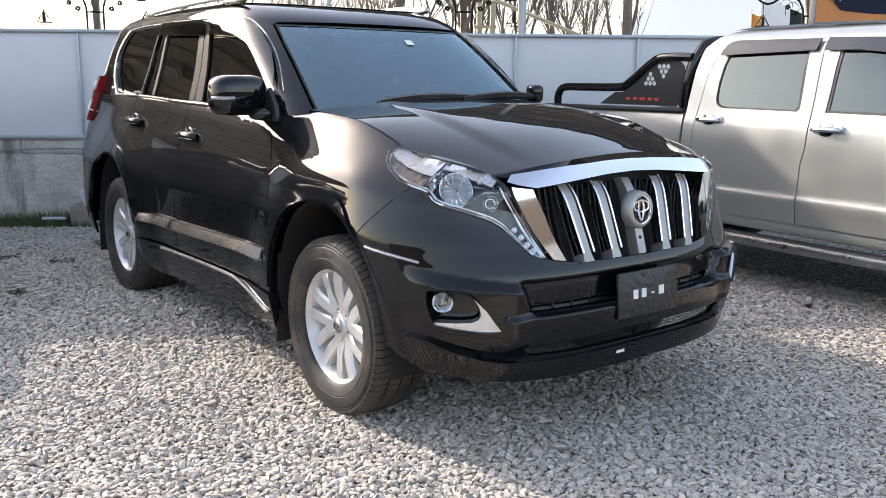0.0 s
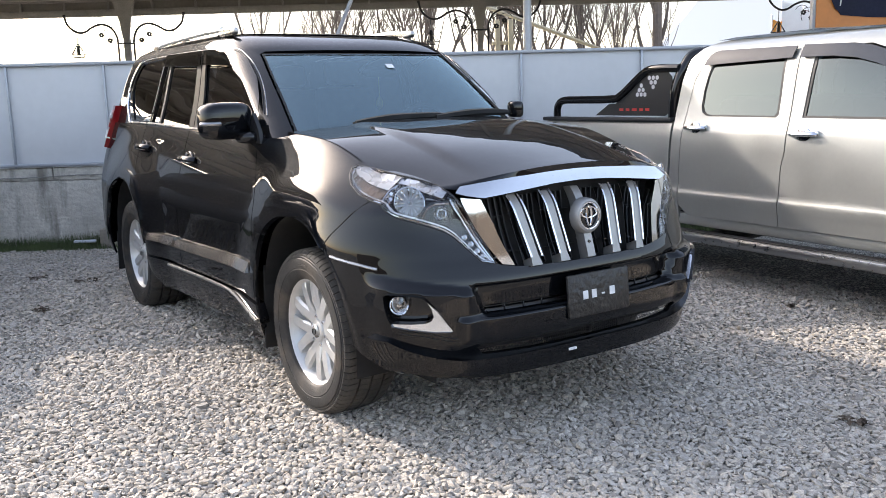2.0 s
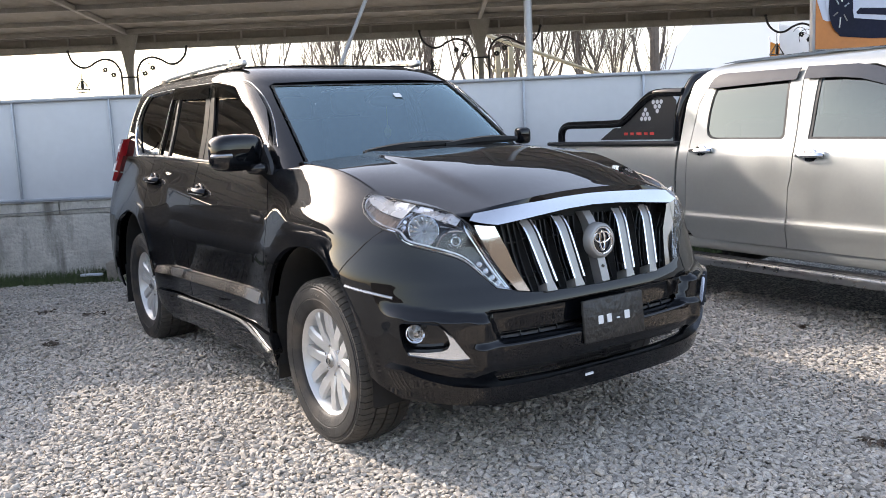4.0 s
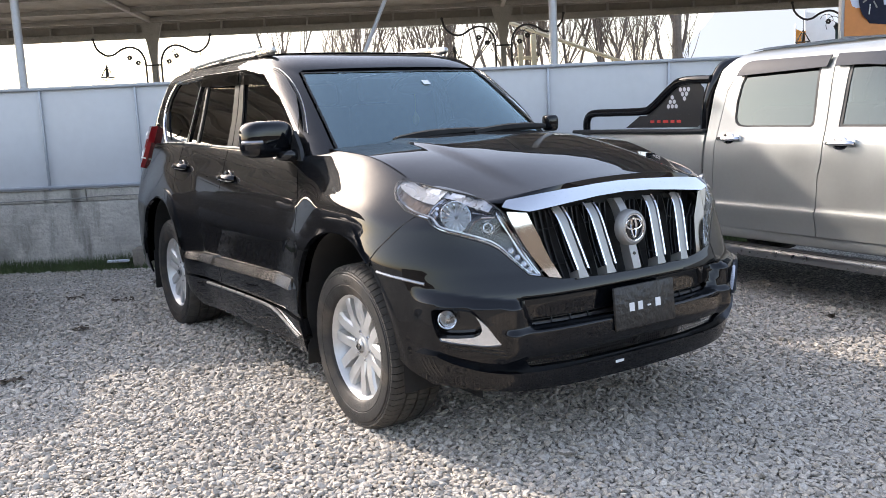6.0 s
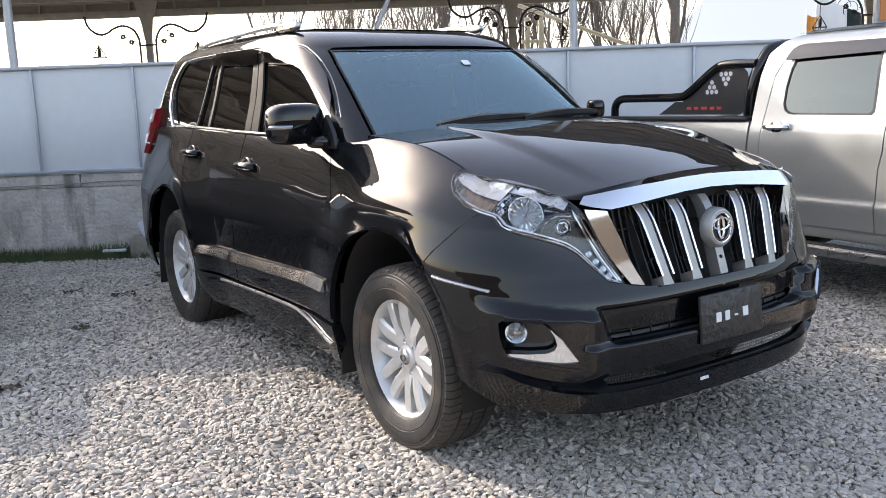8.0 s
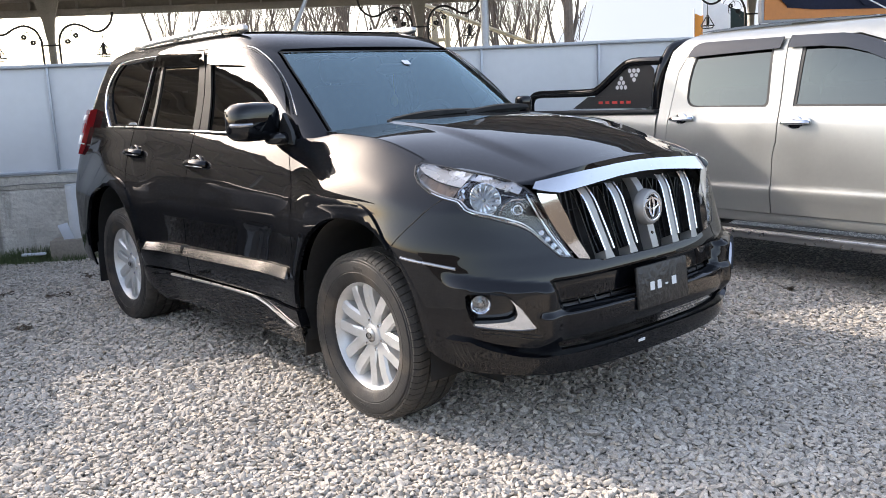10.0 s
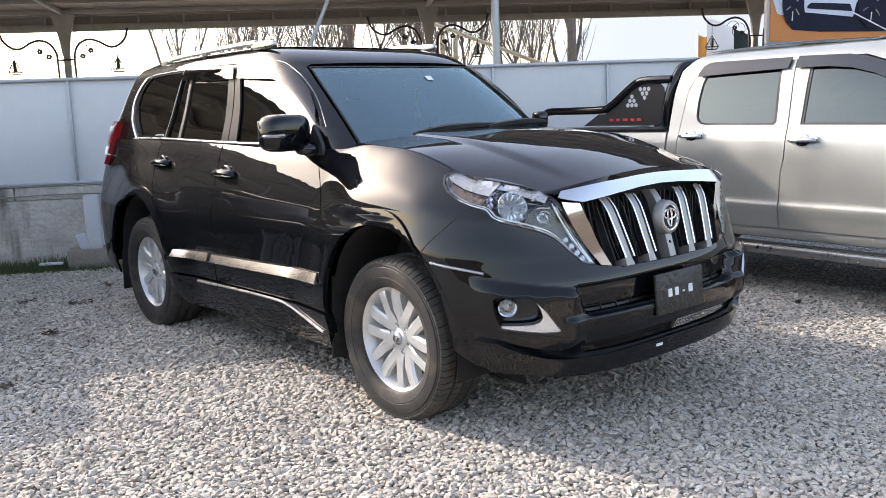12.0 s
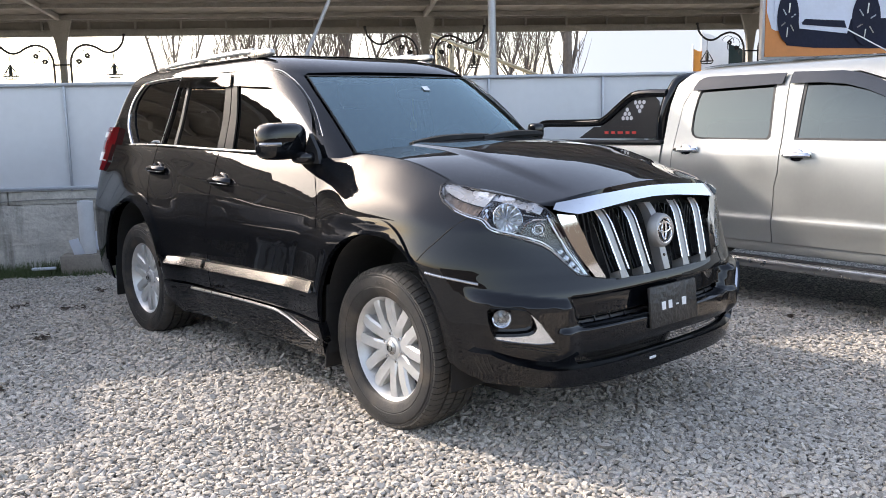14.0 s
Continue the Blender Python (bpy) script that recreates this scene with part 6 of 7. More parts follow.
# ---- things along the fence and beyond it ----
def lamp_bracket(at):
    """Two scrolled iron arms on a column, each with a wire lantern."""
    lb = thing("lamp_bracket", "black wrought-iron scroll bracket with hanging wire lanterns on a column", "lamp bracket", "brackets on the columns", at=at)
    for s in (-1, 1):
        arm = bend([(s * 0.125, 0, 1.9), (s * 0.125, 0, 2.30), (s * 0.14, 0, 2.44), (s * 0.22, 0, 2.57), (s * 0.36, 0, 2.625), (s * 0.50, 0, 2.59), (s * 0.62, 0, 2.52), (s * 0.72, 0, 2.505), (s * 0.82, 0, 2.55), (s * 0.90, 0, 2.64), (s * 0.935, 0, 2.76)], 5)
        a = part("arm", Geo().tube(arm, 0.0165, 8), M["iron"], lb)
        part("finial", lump((s * 0.937, 0, 2.768), (0.025, 0.025, 0.022), (1, 1)), M["iron"], a)
        curl = [(s * (0.28 + 0.13 * math.cos(t) * (1 - t / 9)), 0, 2.42 + 0.14 * math.sin(t) * (1 - t / 9)) for t in zs(-0.6, 4.2, 22)]
        part("scroll", Geo().tube(curl, 0.005, 6), M["iron"], a)
        curl = [(s * (0.40 + 0.10 * math.cos(t)), 0, 2.48 + 0.09 * math.sin(t)) for t in zs(0.2, 3.4, 14)]
        part("scroll", Geo().tube(curl, 0.005, 6), M["iron"], a)
        curl = [(s * (0.17 + 0.05 * math.sin(t * 2)), 0, 2.25 + 0.06 * t) for t in zs(0, 3.2, 14)]
        part("scroll", Geo().tube(curl, 0.005, 6), M["iron"], a)
        for cx, cz in ((0.25, 2.375), (0.375, 2.46)):
            g = Geo()
            for k in range(6):
                t = math.radians(60 * k + 12)
                g.add(*(lambda q: (q.v, q.f))(lump((s * (cx + 0.025 * math.cos(t)), 0, cz + 0.025 * math.sin(t)), (0.022, 0.008, 0.016), (1, 1), nu=8, nv=6)))
            part("rosette", g, M["iron"], a)
        lx = s * 0.76
        lan = part("lantern", Geo().tube([(lx, 0, 2.50), (lx, 0, 2.30)], 0.006, 5).lathe([(0.0, 0.09), (0.022, 0.07), (0.03, 0.0), (0.024, -0.05), (0.0, -0.055)], 10, pose(lx, 0, 2.225)), M["iron"], a)
        g = Geo()
        ring = [(lx + 0.115 * math.cos(t), 0.115 * math.sin(t), 2.165) for t in np.radians(zs(0, 300, 6))]
        foot = [(lx + 0.085 * math.cos(t), 0.085 * math.sin(t), 2.125) for t in np.radians(zs(0, 300, 6))]
        g.tube(ring, 0.006, 5, closed=True).tube(foot, 0.006, 5, closed=True)
        for p, q in zip(ring, foot):
            g.tube([(lx, 0, 2.345), p, q], 0.0055, 5)
        part("wire_cage", g, M["iron"], lan)["kind"] = "stuff"
    part("tie_bar", Geo().box((0, 0, 2.325), (0.28, 0.03, 0.025), bevel=0.004), M["iron"], lb)
    return lb


first = lamp_bracket(by_fence(-1.25, -4.64, 0.05))
for a in (-6.85, 4.36, 9.93):
    copy_thing(first, by_fence(a, -4.64, 0.05))

# hoarding with a picture of a pale car, in flat shapes
orange = material("hoarding_orange", (0.55, 0.19, 0.04), 0.45, 0, 0.12, 2)
hoard = thing("hoarding", "roadside hoarding with a picture of a white car on orange", "hoarding", at=by_fence(7.44, 0.5))
part("frame", Geo().box((1.5, 0.05, 2.9), (3.0, 0.08, 1.86), bevel=0.01), M["galv"], hoard)
part("picture", Geo().box((1.5, 0.004, 2.9), (2.94, 0.012, 1.80)), orange, hoard)
m = pose(0, -0.004, 0, 90, 0, 0)
navy = material("print_navy", (0.018, 0.02, 0.036), 0.85, 0, 0.3, 4, spec=0.2)
pale = material("print_white", (0.55, 0.58, 0.68), 0.4, 0, 0.08, 3)
part("print_sky", Geo().prism([(0.04, 2.48), (0.10, 2.30), (0.14, 2.28), (2.9, 2.30), (2.9, 3.78), (0.04, 3.78)], 0.003, m), pale, hoard)
part("print_shadow", Geo().prism([(0.20, 2.24), (0.28, 2.12), (0.6, 2.09), (2.2, 2.06), (2.9, 2.10), (2.9, 2.42), (0.24, 2.40)], 0.004, pose(0, -0.006, 0, 90, 0, 0)), navy, hoard)
part("print_body", Geo().prism([(0.12, 2.40), (0.40, 2.42), (0.42, 2.30), (0.98, 2.24), (1.02, 2.40), (1.36, 2.40), (2.7, 2.45), (2.75, 3.2), (2.2, 3.5), (0.9, 3.5), (0.3, 3.1), (0.12, 2.8)], 0.005, pose(0, -0.010, 0, 90, 0, 0)), pale, hoard)
part("print_step", Geo().prism([(0.44, 2.36), (0.48, 2.40), (0.94, 2.38), (0.97, 2.30), (0.45, 2.34)], 0.004, pose(0, -0.016, 0, 90, 0, 0)), navy, hoard)
for cx, cz, w, h in ((0.28, 2.42, 0.125, 0.27), (1.20, 2.40, 0.17, 0.29)):
    oval = [(cx + w * math.cos(t), cz + h * math.sin(t)) for t in zs(0, 2 * math.pi, 29)[:-1]]
    tyre_ = part("print_tyre", Geo().prism(oval, 0.005, pose(0, -0.017, 0, 90, 0, 0)), navy, hoard)
    for k in range(6):
        t = math.radians(60 * k + 20)
        part("print_spoke", Geo().tube([(cx + 0.3 * w * math.cos(t), -0.024, cz - 0.03 + 0.3 * h * math.sin(t)), (cx + 0.68 * w * math.cos(t), -0.024, cz - 0.03 + 0.68 * h * math.sin(t))], 0.008, 5), M["satin"], tyre_)
for x in (0.15, 1.5, 2.85):
    part("leg", Geo().box((x, 0.12, 1.4), (0.07, 0.07, 2.8), bevel=0.006), M["galv"], hoard)

# flags on poles beyond the fence
def flag(at, height, w, h, mat, second=None, droop=0.3, name="flag", label=""):
    f = thing(name, label, "flag", "flags beyond the fence", at=at)
    part("pole", Geo().tube([(0, 0, 0), (0, 0, height)], 0.014, 8).lathe([(0.0, 0.05), (0.02, 0.03), (0.022, 0.0), (0.0, -0.01)], 10, pose(0, 0, height)), M["white"], f)

    def cloth(x0, x1, mat):
        n, k = 16, 10
        v = []
        for i in range(n + 1):
            for j in range(k + 1):
                s, q = x0 + (x1 - x0) * i / n, j / k
                x = w * s * (1 - 0.12 * droop)
                v.append((x, 0.08 * math.sin(7 * s + 1.5 * q) * s, height - 0.06 - h * q - droop * w * s ** 1.4 * (0.6 + 0.2 * q) + 0.03 * math.sin(9 * s) * s))
        fc = [(i * (k + 1) + j, i * (k + 1) + j + 1, (i + 1) * (k + 1) + j + 1, (i + 1) * (k + 1) + j) for i in range(n) for j in range(k)]
        g = Geo().add(v, fc)
        g.add([(x, y + 0.004, z) for x, y, z in v], [q[::-1] for q in fc])
        part("cloth", g, mat, f, sharp=180)
    cloth(0, 0.55 if second else 1, mat)
    if second:
        cloth(0.55, 1, second)
    return f


cloth_white = material("flag_white", (0.72, 0.72, 0.72), 0.85, 0, 0.05, 6)
flag(by_fence(10.55, -8), 3.12, 1.15, 0.75, cloth_white, material("flag_dark", (0.012, 0.024, 0.022), 0.85, 0, 0.15, 6), 0.7, label="white and dark green flag drooping from a white pole")
flag(by_fence(10.32, -7.9), 2.78, 0.24, 0.5, material("flag_orange", (0.65, 0.27, 0.05), 0.85, 0, 0.1, 6), None, 0.5, label="small orange flag on a pole")
flag(by_fence(11.15, -8.4), 3.0, 0.5, 0.6, material("flag_maroon", (0.10, 0.012, 0.03), 0.85, 0, 0.1, 6), None, 0.8, label="dark maroon flag on a pole")

# plastic pipe, slab and scraps at the wall
pipe = thing("pipe", "cut white plastic pipe leaning at the concrete wall", "pipe", at=by_fence(0.14, 0.11, 0.09))
part("tube", Geo().lathe([(0.078, 0.0), (0.078, 0.56), (0.07, 0.56), (0.07, 0.0)], 28, pose(0, 0, 0, 3, 1, 0), closed=True), material("dusty_pvc", (0.62, 0.63, 0.64), 0.5, 0, 0.08, 6, spots=0.5, spot_color=(0.35, 0.32, 0.28)), pipe)
slab = tagged(part("concrete_slab", Geo().box((0, 0, 0), (0.62, 0.26, 0.26), bevel=0.015), material("brown_footing", (0.27, 0.235, 0.195), 0.9, 0, 0.25, 5, bump=0.4, bump_scale=30)), "broken concrete footing slab at the wall", "slab")
slab.matrix_basis = by_fence(0.19, 0.12, -0.04, 3)
board_m = material("white_board", (0.66, 0.69, 0.75), 0.6, 0, 0.06, 8)
for a, o, z, rx, rz, sx, sz in ((0.045, 0.20, 0.17, 12, -14, 0.1, 0.18), (0.225, 0.06, 0.215, -8, 14, 0.1, 0.19)):
    b = tagged(part("board_scrap", Geo().box((0, 0, 0), (sx, 0.014, sz), bevel=0.003), board_m), "white board scrap beside the pipe", "scrap", "scraps at the wall")
    b.matrix_basis = by_fence(a, o, z) @ pose(0, 0, 0, rx, rz, 0)
b = tagged(part("paper_scrap", Geo().box((0, 0, 0), (0.24, 0.05, 0.03), bevel=0.012), board_m), "white scrap lying in the grass", "scrap")
b.matrix_basis = by_fence(-0.30, 0.19, -0.045, 4)
wire = tagged(part("cable", Geo().tube([FENCE @ Vector((-12 + 0.4 * i, -0.01 - 0.006 * math.sin(i * 1.7), 0.655 + 0.012 * math.sin(i * 0.9) - 0.004 * math.sin(i * 2.3))) for i in range(60)], 0.006, 6), M["steel"]), "thin grey cable strung along the base wall", "cable")
# a pale timber stay and cross posts beyond the fence
timber = material("pale_timber", (0.55, 0.5, 0.36), 0.8, 0, 0.15, 5)
st = thing("timber_stay", "pale timber posts with a slanting stay", "timber frame", at=by_fence(0, -6))
part("stay", Geo().tube([(4.5, 0, 2.95), (7.4, 0, 1.82)], 0.035, 6), timber, st)
for x in (4.75, 4.98):
    part("post", Geo().box((x, 0, 1.35), (0.09, 0.09, 2.7), bevel=0.01), timber, st)
part("crosspiece", Geo().box((4.85, 0, 2.3), (0.4, 0.06, 0.06), bevel=0.01), timber, st)
# stays from the hoarding
wire2 = tagged(part("stay_wire", Geo().tube([tuple(by_fence(8.4, 0.55, 2.28) @ Vector((0, 0, 0))), tuple(by_fence(9.2, 0.9, 1.75) @ Vector((0, 0, 0)))], 0.008, 6), M["white"]), "thin white stay wire below the hoarding", "wire")


# bare trees
def bare_tree(at, height, seed, stems=3, bare="tree"):
    rnd = random.Random(seed)
    t = thing("tree", "bare winter tree with upright grey-brown branches", "tree", "bare trees behind the yard", at=at)
    limbs, twigs = Geo(), Geo()

    def grow(p, d, length, r, level):
        pts, rr, q = [p], [r], p.copy()
        n = 4
        for i in range(n):
            d = (d + Vector((rnd.uniform(-1, 1), rnd.uniform(-1, 1), rnd.uniform(-0.2, 0.7))) * 0.10).normalized()
            q = q + d * length / n
            pts.append(q.copy())
            rr.append(r * (1 - 0.62 * (i + 1) / n))
        (limbs if level < 2 else twigs).tube(pts, rr, 6 if level < 2 else 4)
        if level == 3:
            return
        for k in range((8, 7, 6)[level]):
            f = rnd.uniform(0.25, 1.0)
            i = min(int(f * n), n - 1)
            b = pts[i].lerp(pts[i + 1], f * n - i)
            a = rnd.uniform(0, 2 * math.pi)
            out = Vector((math.cos(a), math.sin(a), rnd.uniform(0.7, 1.9))).normalized()
            grow(b, (d * 0.5 + out).normalized(), length * rnd.uniform(0.4, 0.62), rr[i] * 0.5, level + 1)

    trunk = Geo()
    base = [(0, 0, -0.1), (0.02, 0.01, height * 0.1), (0.05, 0.02, height * 0.22)]
    trunk.tube(bend(base, 4), [0.15 - 0.004 * i for i in range(9)], 9)
    part("trunk", trunk, M["bark"], t)
    for k in range(stems):
        a = 2 * math.pi * k / stems + rnd.uniform(0, 1)
        grow(Vector((0.05, 0.02, height * 0.2)), Vector((0.28 * math.cos(a), 0.28 * math.sin(a), 1)).normalized(), height * rnd.uniform(0.55, 0.75), 0.075, 0)
    part("limb", limbs, M["bark"], t)["kind"] = "stuff"
    part("twig", twigs, M["bark"], t)["kind"] = "stuff"
    return t


proto = [bare_tree(by_fence(-3.2 + 3.1 * k, -27 - 1.5 * (k % 2)), 7.0, 11 + k, 3 + k % 2) for k in range(3)]
spots_ = [(5.6, -26, 0.95), (6.9, -28.5, 1.1), (8.0, -26.5, 0.9), (9.0, -29, 1.05), (10.2, -27, 1.0), (11.4, -28, 0.9), (1.6, -29, 0.9), (-1.2, -30, 0.85), (4.2, -27, 1.05), (12.2, -30, 0.8), (7.4, -31, 1.1), (3.2, -31, 1.0)]
for i, (a, o, k) in enumerate(spots_):
    copy_thing(proto[i % 3], by_fence(a, o, 0, 57 * i) @ Matrix.Scale(k, 4))
# one lopped tree with a thick stem
lop = thing("tree", "lopped bare tree with a thick stem and stub branches", "tree", "bare trees behind the yard", at=by_fence(13.1, -27))
part("trunk", Geo().tube(bend([(0, 0, -0.1), (0.03, 0, 2.2), (0.0, 0, 4.2), (0.05, 0, 7.5)], 5), [0.27 - 0.008 * i for i in range(16)], 10), M["bark"], lop)
for sx, z0 in ((-0.9, 2.5), (0.5, 3.3), (-0.4, 4.6)):
    part("stub", Geo().tube(bend([(0, 0, z0), (sx * 0.5, 0.1, z0 + 0.35), (sx * 0.8, 0.1, z0 + 1.1), (sx * 1.0, 0.0, z0 + 2.2)], 3), [0.12 - 0.009 * i for i in range(10)], 8), M["bark"], lop)
tw = Geo()
for k in range(60):
    sx = random.choice((-0.7, 0.45, 0.0, 0.0))
    z0 = random.uniform(2.6, 6)
    a = random.uniform(0, 2 * math.pi)
    tw.tube(bend([(sx, 0, z0), (sx + 0.35 * math.cos(a), 0.35 * math.sin(a), z0 + 0.6), (sx + 0.75 * math.cos(a), 0.7 * math.sin(a), z0 + 1.7)], 3), [0.02, 0.018, 0.016, 0.014, 0.011, 0.008, 0.005], 4)
part("twig", tw, M["bark"], lop)["kind"] = "stuff"

# hazy hills far behind, and plain dark walls added out of view behind the viewer
hills = Geo()
ridge_line = smooth_curve((-3000, 14), (250, 20), (400, 60), (470, 130), (560, 230), (680, 300), (1000, 340), (1600, 260), (3000, 200))
n = 90
ridge = [(-3000 + 6000 * i / n, float(ridge_line(-3000 + 6000 * i / n)) + 14 * noise.noise(Vector((i * 0.5, 7.1, 0)))) for i in range(n + 1)]
hills.add([(x, 1500, -5) for x, z in ridge] + [(x, 1560, max(z, 5)) for x, z in ridge], [(i, i + 1, n + 2 + i, n + 1 + i) for i in range(n)])
haze = bpy.data.materials.new("far_haze_glow")
haze.use_nodes = True
hz_ = haze.node_tree.nodes["Principled BSDF"]
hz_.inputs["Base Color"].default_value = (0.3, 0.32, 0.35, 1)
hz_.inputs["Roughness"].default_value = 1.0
# distance haze is imitated: the hills give off a faint bluish glow
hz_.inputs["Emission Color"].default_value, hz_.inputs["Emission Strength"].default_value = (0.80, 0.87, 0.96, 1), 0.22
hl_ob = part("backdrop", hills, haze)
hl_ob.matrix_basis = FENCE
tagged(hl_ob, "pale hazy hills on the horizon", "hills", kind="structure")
# unseen walls, kept dark so the black paint mirrors less low sky
M["plaster"] = material("dark_reflection_wall", (0.055, 0.045, 0.036), 0.9, 0, 0.3, 0.8)
back = tagged(part("reflection_wall_south", Geo().box((16, -12, 1.4), (0.25, 60, 2.8), pose(0, 0, 0, 0, 0, -32)), M["plaster"]), "plain plastered wall closing the yard", "wall", kind="structure")
tagged(part("reflection_wall_east", Geo().box((20, 32.5, 1.4), (0.25, 60, 2.8)), M["plaster"]), "plain plastered wall closing the yard", "wall", kind="structure")

# ---- grass strip and loose gravel ----
rnd = np.random.default_rng(4)
n = 26000
a, o = rnd.uniform(-5.5, 7.5, n), 0.0 + 0.34 * rnd.random(n) ** 1.1 + 0.05 * np.sin(np.arange(n) * 0.37)
tall = 1.0 + 1.2 * np.array([max(0, noise.noise(Vector((q * 1.3, 4.0, 0.0)))) for q in a])
h = rnd.uniform(0.04, 0.12, n) * tall * np.where(o < 0.18, 1.2, 0.75)
t, lean, w = rnd.uniform(0, 6.28, n), rnd.uniform(-0.04, 0.04, n), rnd.uniform(0.003, 0.007, n)
tri = np.stack([np.stack([a - w * np.cos(t), -o - w * np.sin(t), 0 * a - 0.13], -1), np.stack([a + w * np.cos(t), -o + w * np.sin(t), 0 * a - 0.13], -1), np.stack([a + lean, -o + lean * 0.8, h - 0.12], -1)], 1)
turn_f = np.array(FENCE.to_3x3())
tri = tri @ turn_f.T + np.array(FENCE.translation)
g = Geo()
g.v, g.f = [tuple(q) for q in tri.reshape(-1, 3).tolist()], [(3 * i, 3 * i + 1, 3 * i + 2) for i in range(n)]
tagged(part("grass", g, M["grass"]), "short green grass at the foot of the wall", "grass", kind="stuff")


def stone_material():
    m = bpy.data.materials.new("crushed_stone")
    m.use_nodes = True
    t, ln = m.node_tree.nodes, m.node_tree.links.new
    b = t["Principled BSDF"]
    geo, ramp_, n1, mx = t.new("ShaderNodeNewGeometry"), t.new("ShaderNodeValToRGB"), t.new("ShaderNodeTexNoise"), t.new("ShaderNodeMix")
    e = ramp_.color_ramp.elements
    e[0].position, e[0].color = 0.0, (0.220, 0.197, 0.167, 1)
    e[1].position, e[1].color = 1.0, (0.640, 0.578, 0.494, 1)
    for pos, col in ((0.2, (0.395, 0.360, 0.315, 1)), (0.5, (0.490, 0.445, 0.385, 1)), (0.7, (0.560, 0.480, 0.382, 1)), (0.8, (0.455, 0.424, 0.383, 1))):
        k = e.new(pos)
        k.color = col
    ln(geo.outputs["Random Per Island"], ramp_.inputs["Fac"])
    co = t.new("ShaderNodeTexCoord")
    ln(co.outputs["Object"], n1.inputs["Vector"])
    n1.inputs["Scale"].default_value, n1.inputs["Detail"].default_value = 120, 5
    rg = t.new("ShaderNodeMapRange")
    rg.inputs["From Min"].default_value, rg.inputs["From Max"].default_value, rg.inputs["To Min"].default_value, rg.inputs["To Max"].default_value = 0.3, 0.7, 0.72, 1.2
    ln(n1.outputs["Fac"], rg.inputs["Value"])
    n2, r2 = t.new("ShaderNodeTexNoise"), t.new("ShaderNodeMapRange")
    n2.inputs["Scale"].default_value, n2.inputs["Detail"].default_value = 0.9, 3
    ln(co.outputs["Object"], n2.inputs["Vector"])
    r2.inputs["From Min"].default_value, r2.inputs["From Max"].default_value, r2.inputs["To Min"].default_value, r2.inputs["To Max"].default_value = 0.3, 0.7, 0.85, 1.12
    ln(n2.outputs["Fac"], r2.inputs["Value"])
    mu, sc = t.new("ShaderNodeMath"), t.new("ShaderNodeVectorMath")
    mu.operation, sc.operation = "MULTIPLY", "SCALE"
    ln(rg.outputs["Result"], mu.inputs[0])
    ln(r2.outputs["Result"], mu.inputs[1])
    ln(ramp_.outputs["Color"], sc.inputs[0])
    ln(mu.outputs[0], sc.inputs["Scale"])
    ln(sc.outputs["Vector"], b.inputs["Base Color"])
    b.inputs["Roughness"].default_value = 0.85
    bp = t.new("ShaderNodeBump")
    bp.inputs["Strength"].default_value, bp.inputs["Distance"].default_value = 0.35, 0.004
    ln(n1.outputs["Fac"], bp.inputs["Height"])
    ln(bp.outputs["Normal"], b.inputs["Normal"])
    return m


def gravel(name, spacing, size, inside, lo, hi, seed, label, coarse=False):
    """Crushed stones strewn over the plan: each a squashed, turned lump of twenty faces."""
    r = np.random.default_rng(seed)
    gx, gy = np.meshgrid(np.arange(lo[0], hi[0], spacing), np.arange(lo[1], hi[1], spacing))
    p = np.stack([gx.ravel(), gy.ravel()], -1) + r.uniform(-0.55, 0.55, (gx.size, 2)) * spacing
    p = p[inside(p[:, 0], p[:, 1])]
    n = len(p)
    bm = bmesh.new()
    if coarse:
        bmesh.ops.create_uvsphere(bm, u_segments=5, v_segments=3, radius=1)
        bmesh.ops.triangulate(bm, faces=bm.faces[:])
    else:
        bmesh.ops.create_icosphere(bm, subdivisions=1, radius=1)
    bm.verts.index_update()
    base = np.array([v.co[:] for v in bm.verts])
    faces = np.array([[v.index for v in f.verts] for f in bm.faces])
    bm.free()
    s = size * np.exp(r.normal(0, 0.2, n))
    shape = np.stack([r.uniform(0.95, 1.45, n), r.uniform(0.62, 0.95, n), r.uniform(0.4, 0.7, n)], -1) * s[:, None]
    v = base[None] * (1 + r.uniform(-0.17, 0.17, (n, len(base), 1))) * shape[:, None, :]
    a, b = r.uniform(0, 2 * np.pi, n), r.normal(0, 0.35, n)
    ca, sa, cb, sb = np.cos(a)[:, None], np.sin(a)[:, None], np.cos(b)[:, None], np.sin(b)[:, None]
    x, y, z = v[..., 0], v[..., 1] , v[..., 2]
    x, z = x * cb + z * sb, -x * sb + z * cb
    x, y = x * ca - y * sa, x * sa + y * ca
    z = z + (shape[:, 2] * r.uniform(0.2, 1.3, n))[:, None]
    z = z + ground_z(off_fence(p[:, 0], p[:, 1]))[:, None]
    co = np.stack([x + p[:, :1], y + p[:, 1:], z], -1).reshape(-1, 3)
    fc = (faces[None] + (np.arange(n) * len(base))[:, None, None]).reshape(-1, 3)
    me = bpy.data.meshes.new(name)
    me.vertices.add(len(co))
    me.vertices.foreach_set("co", co.astype(np.float32).ravel())
    me.loops.add(fc.size)
    me.loops.foreach_set("vertex_index", fc.astype(np.int32).ravel())
    me.polygons.add(len(fc))
    me.polygons.foreach_set("loop_start", np.arange(0, fc.size, 3, dtype=np.int32))
    me.update(calc_edges=True)
    me.shade_smooth()
    me.set_sharp_from_angle(angle=radians(38))
    me.materials.append(STONE)
    ob = new(name, me)
    return tagged(ob, label, "gravel", kind="stuff")


STONE = stone_material()
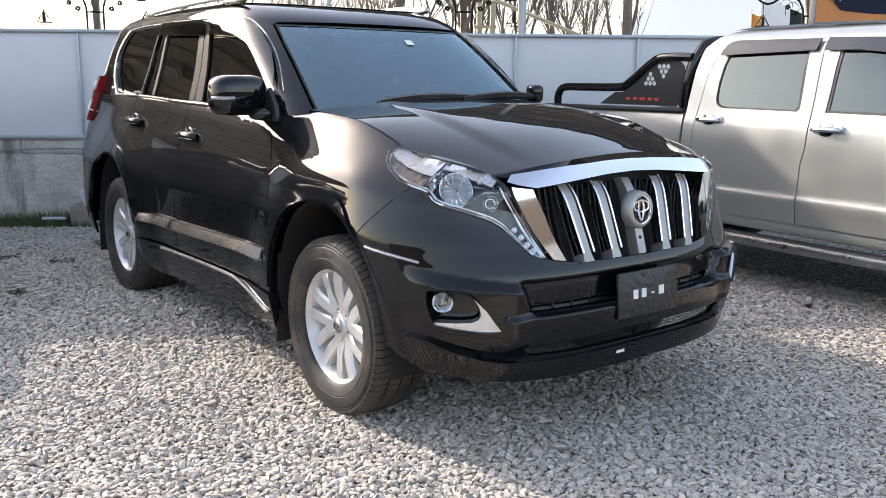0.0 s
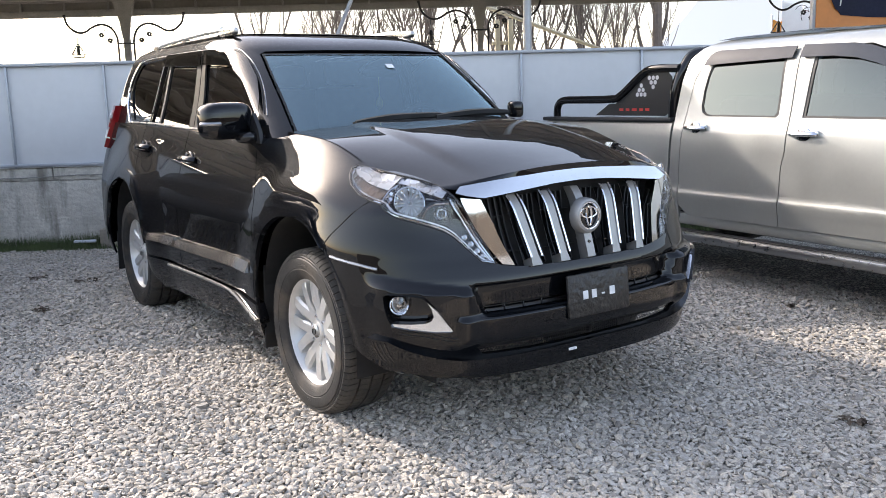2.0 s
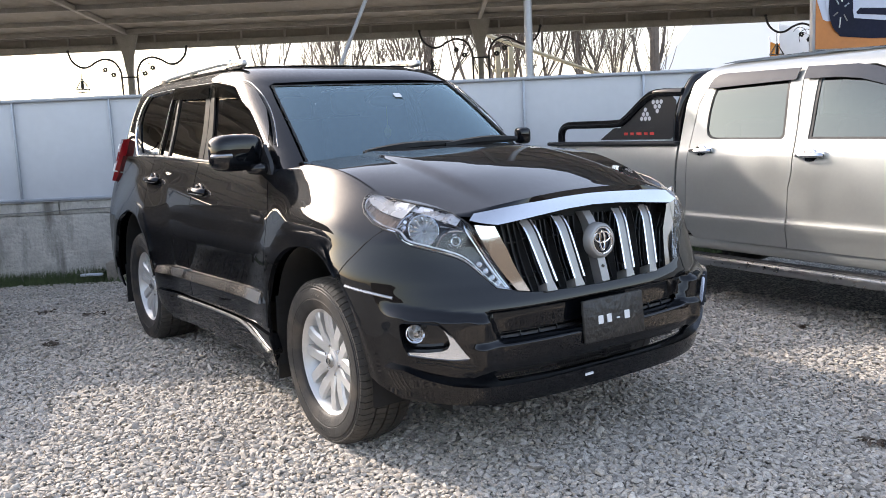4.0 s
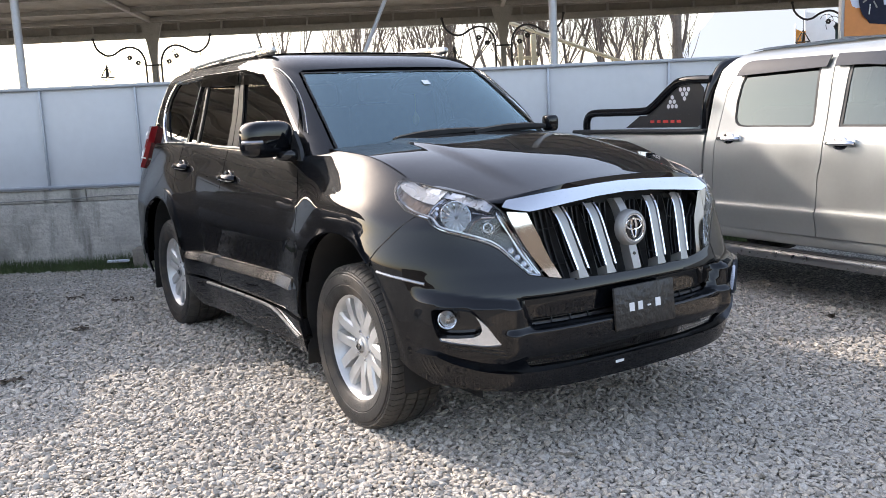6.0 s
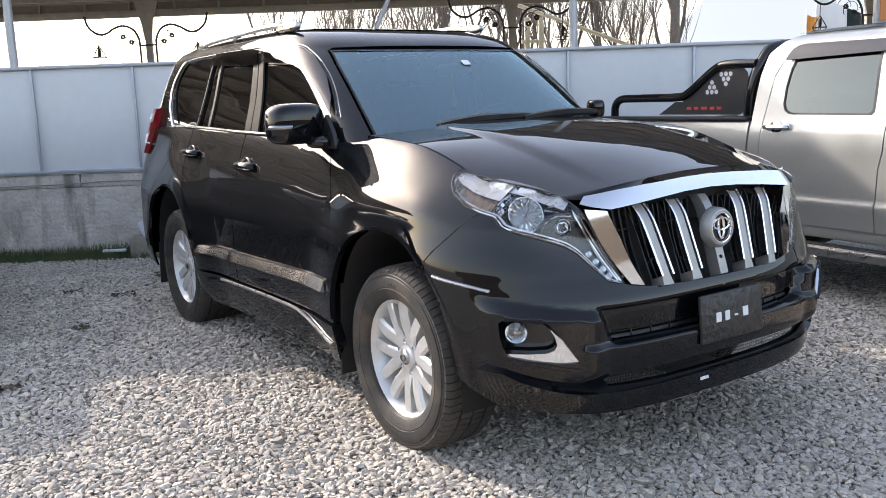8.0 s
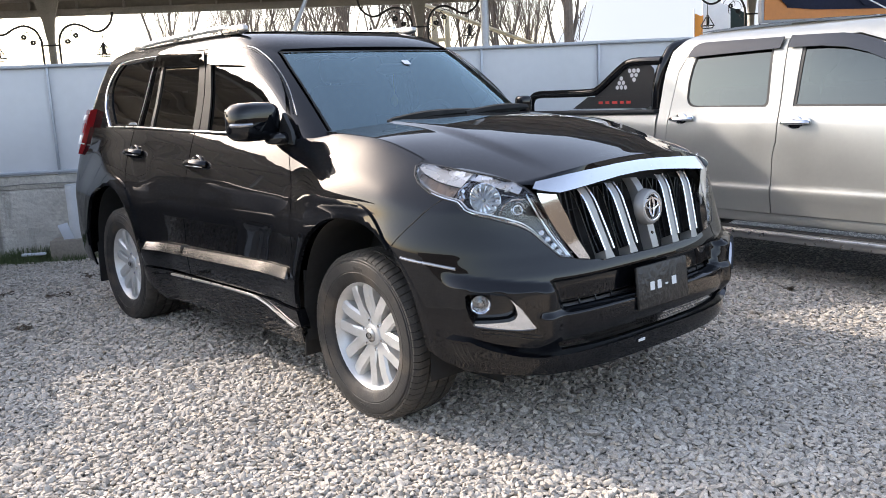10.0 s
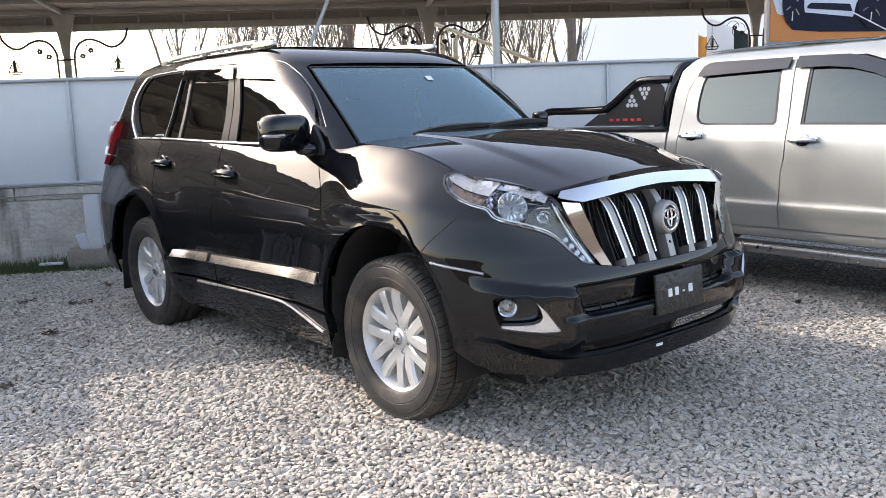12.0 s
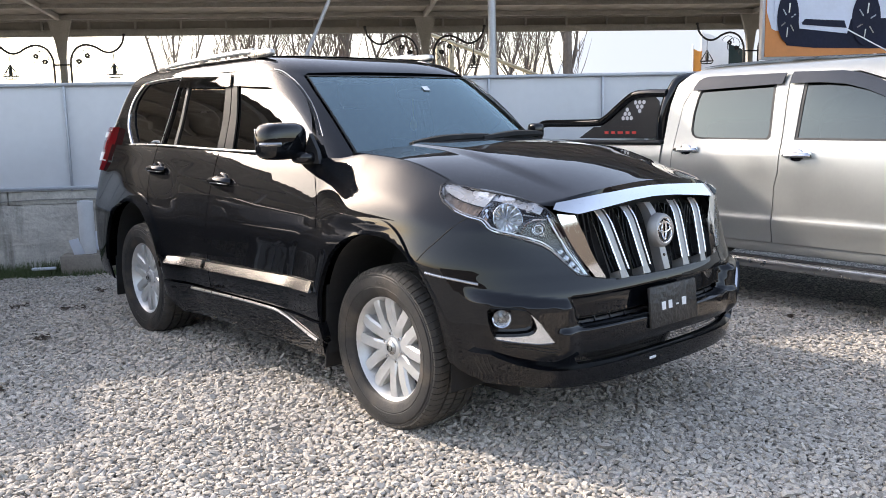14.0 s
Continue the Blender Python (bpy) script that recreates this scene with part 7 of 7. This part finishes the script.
off_fence = lambda x, y: (x + 6.616) * 0.8347 - (y + 0.03) * 0.5507
reach = lambda x, y: np.hypot(x - 2.6, y + 2.2)
# left bare: the strip hidden behind the car and what lies at the viewer's feet
seen = lambda x, y: ~((x < -0.8) & (y > 0.1) & (y < 4.2)) & ((3.2 - x) * 0.74 + (y + 2.9) * 0.67 > 1.35) & (off_fence(x, y) > 0.3)
LABEL = "pale grey crushed stone lying loose on the yard"
gravel("gravel", 0.0186, 0.0138, lambda x, y: (reach(x, y) < 3.9) & seen(x, y), (-1.4, -3.2), (3.0, 1.8), 1, LABEL)
gravel("gravel", 0.0222, 0.0152, lambda x, y: (reach(x, y) >= 3.9) & (reach(x, y) < 6.9) & seen(x, y), (-4.3, -3.6), (2.4, 3.2), 2, LABEL)
gravel("gravel", 0.027, 0.0165, lambda x, y: (reach(x, y) >= 6.9) & (reach(x, y) < 10.6) & seen(x, y) & (y < 0.3), (-8.6, -3.6), (2.4, 4.2), 3, LABEL, True)
# dead leaves and clods on the stones
for k, (x, y, s) in enumerate(((1.69, 0.89, 0.05), (-3.9, -1.0, 0.09), (-4.3, -1.3, 0.08), (-3.0, -1.5, 0.07), (-4.6, -0.5, 0.09), (-1.9, -2.1, 0.05), (0.32, 2.48, 0.03))):
    c, lr = Geo(), random.Random(40 + k)
    for q in range(26):
        r0, a0, a1, w = s * math.sqrt(lr.random()) * 1.2, lr.uniform(0, 6.28), lr.uniform(0, 6.28), lr.uniform(0.006, 0.013)
        ln_, up = lr.uniform(0.012, 0.028), lr.uniform(0.002, 0.014)
        m = pose(r0 * math.cos(a0), 0.6 * r0 * math.sin(a0), lr.uniform(0.0, 0.012), lr.uniform(-25, 25), lr.uniform(-25, 25), math.degrees(a1))
        c.add([(-ln_, 0, 0), (-ln_ * 0.3, -w, up * 0.6), (ln_ * 0.4, -w * 0.8, up), (ln_, 0, up * 0.3), (ln_ * 0.4, w * 0.8, up * 0.8), (-ln_ * 0.3, w, up * 0.5), (0, 0, up * 0.2)], [(0, 1, 6), (1, 2, 6), (2, 3, 6), (3, 4, 6), (4, 5, 6), (5, 0, 6)], m)
    ob = tagged(part("leaf_litter", c, material("dead_leaf", (0.10, 0.075, 0.055), 0.9, 0, 0.5, 60) if k == 0 else bpy.data.materials["dead_leaf"]), "brown clump of dead leaves on the gravel", "leaves", "leaf clumps on the gravel")
    ob.matrix_basis = pose(x, y, 0.02 + float(ground_z(off_fence(x, y))), 0, 0, 50 * k)
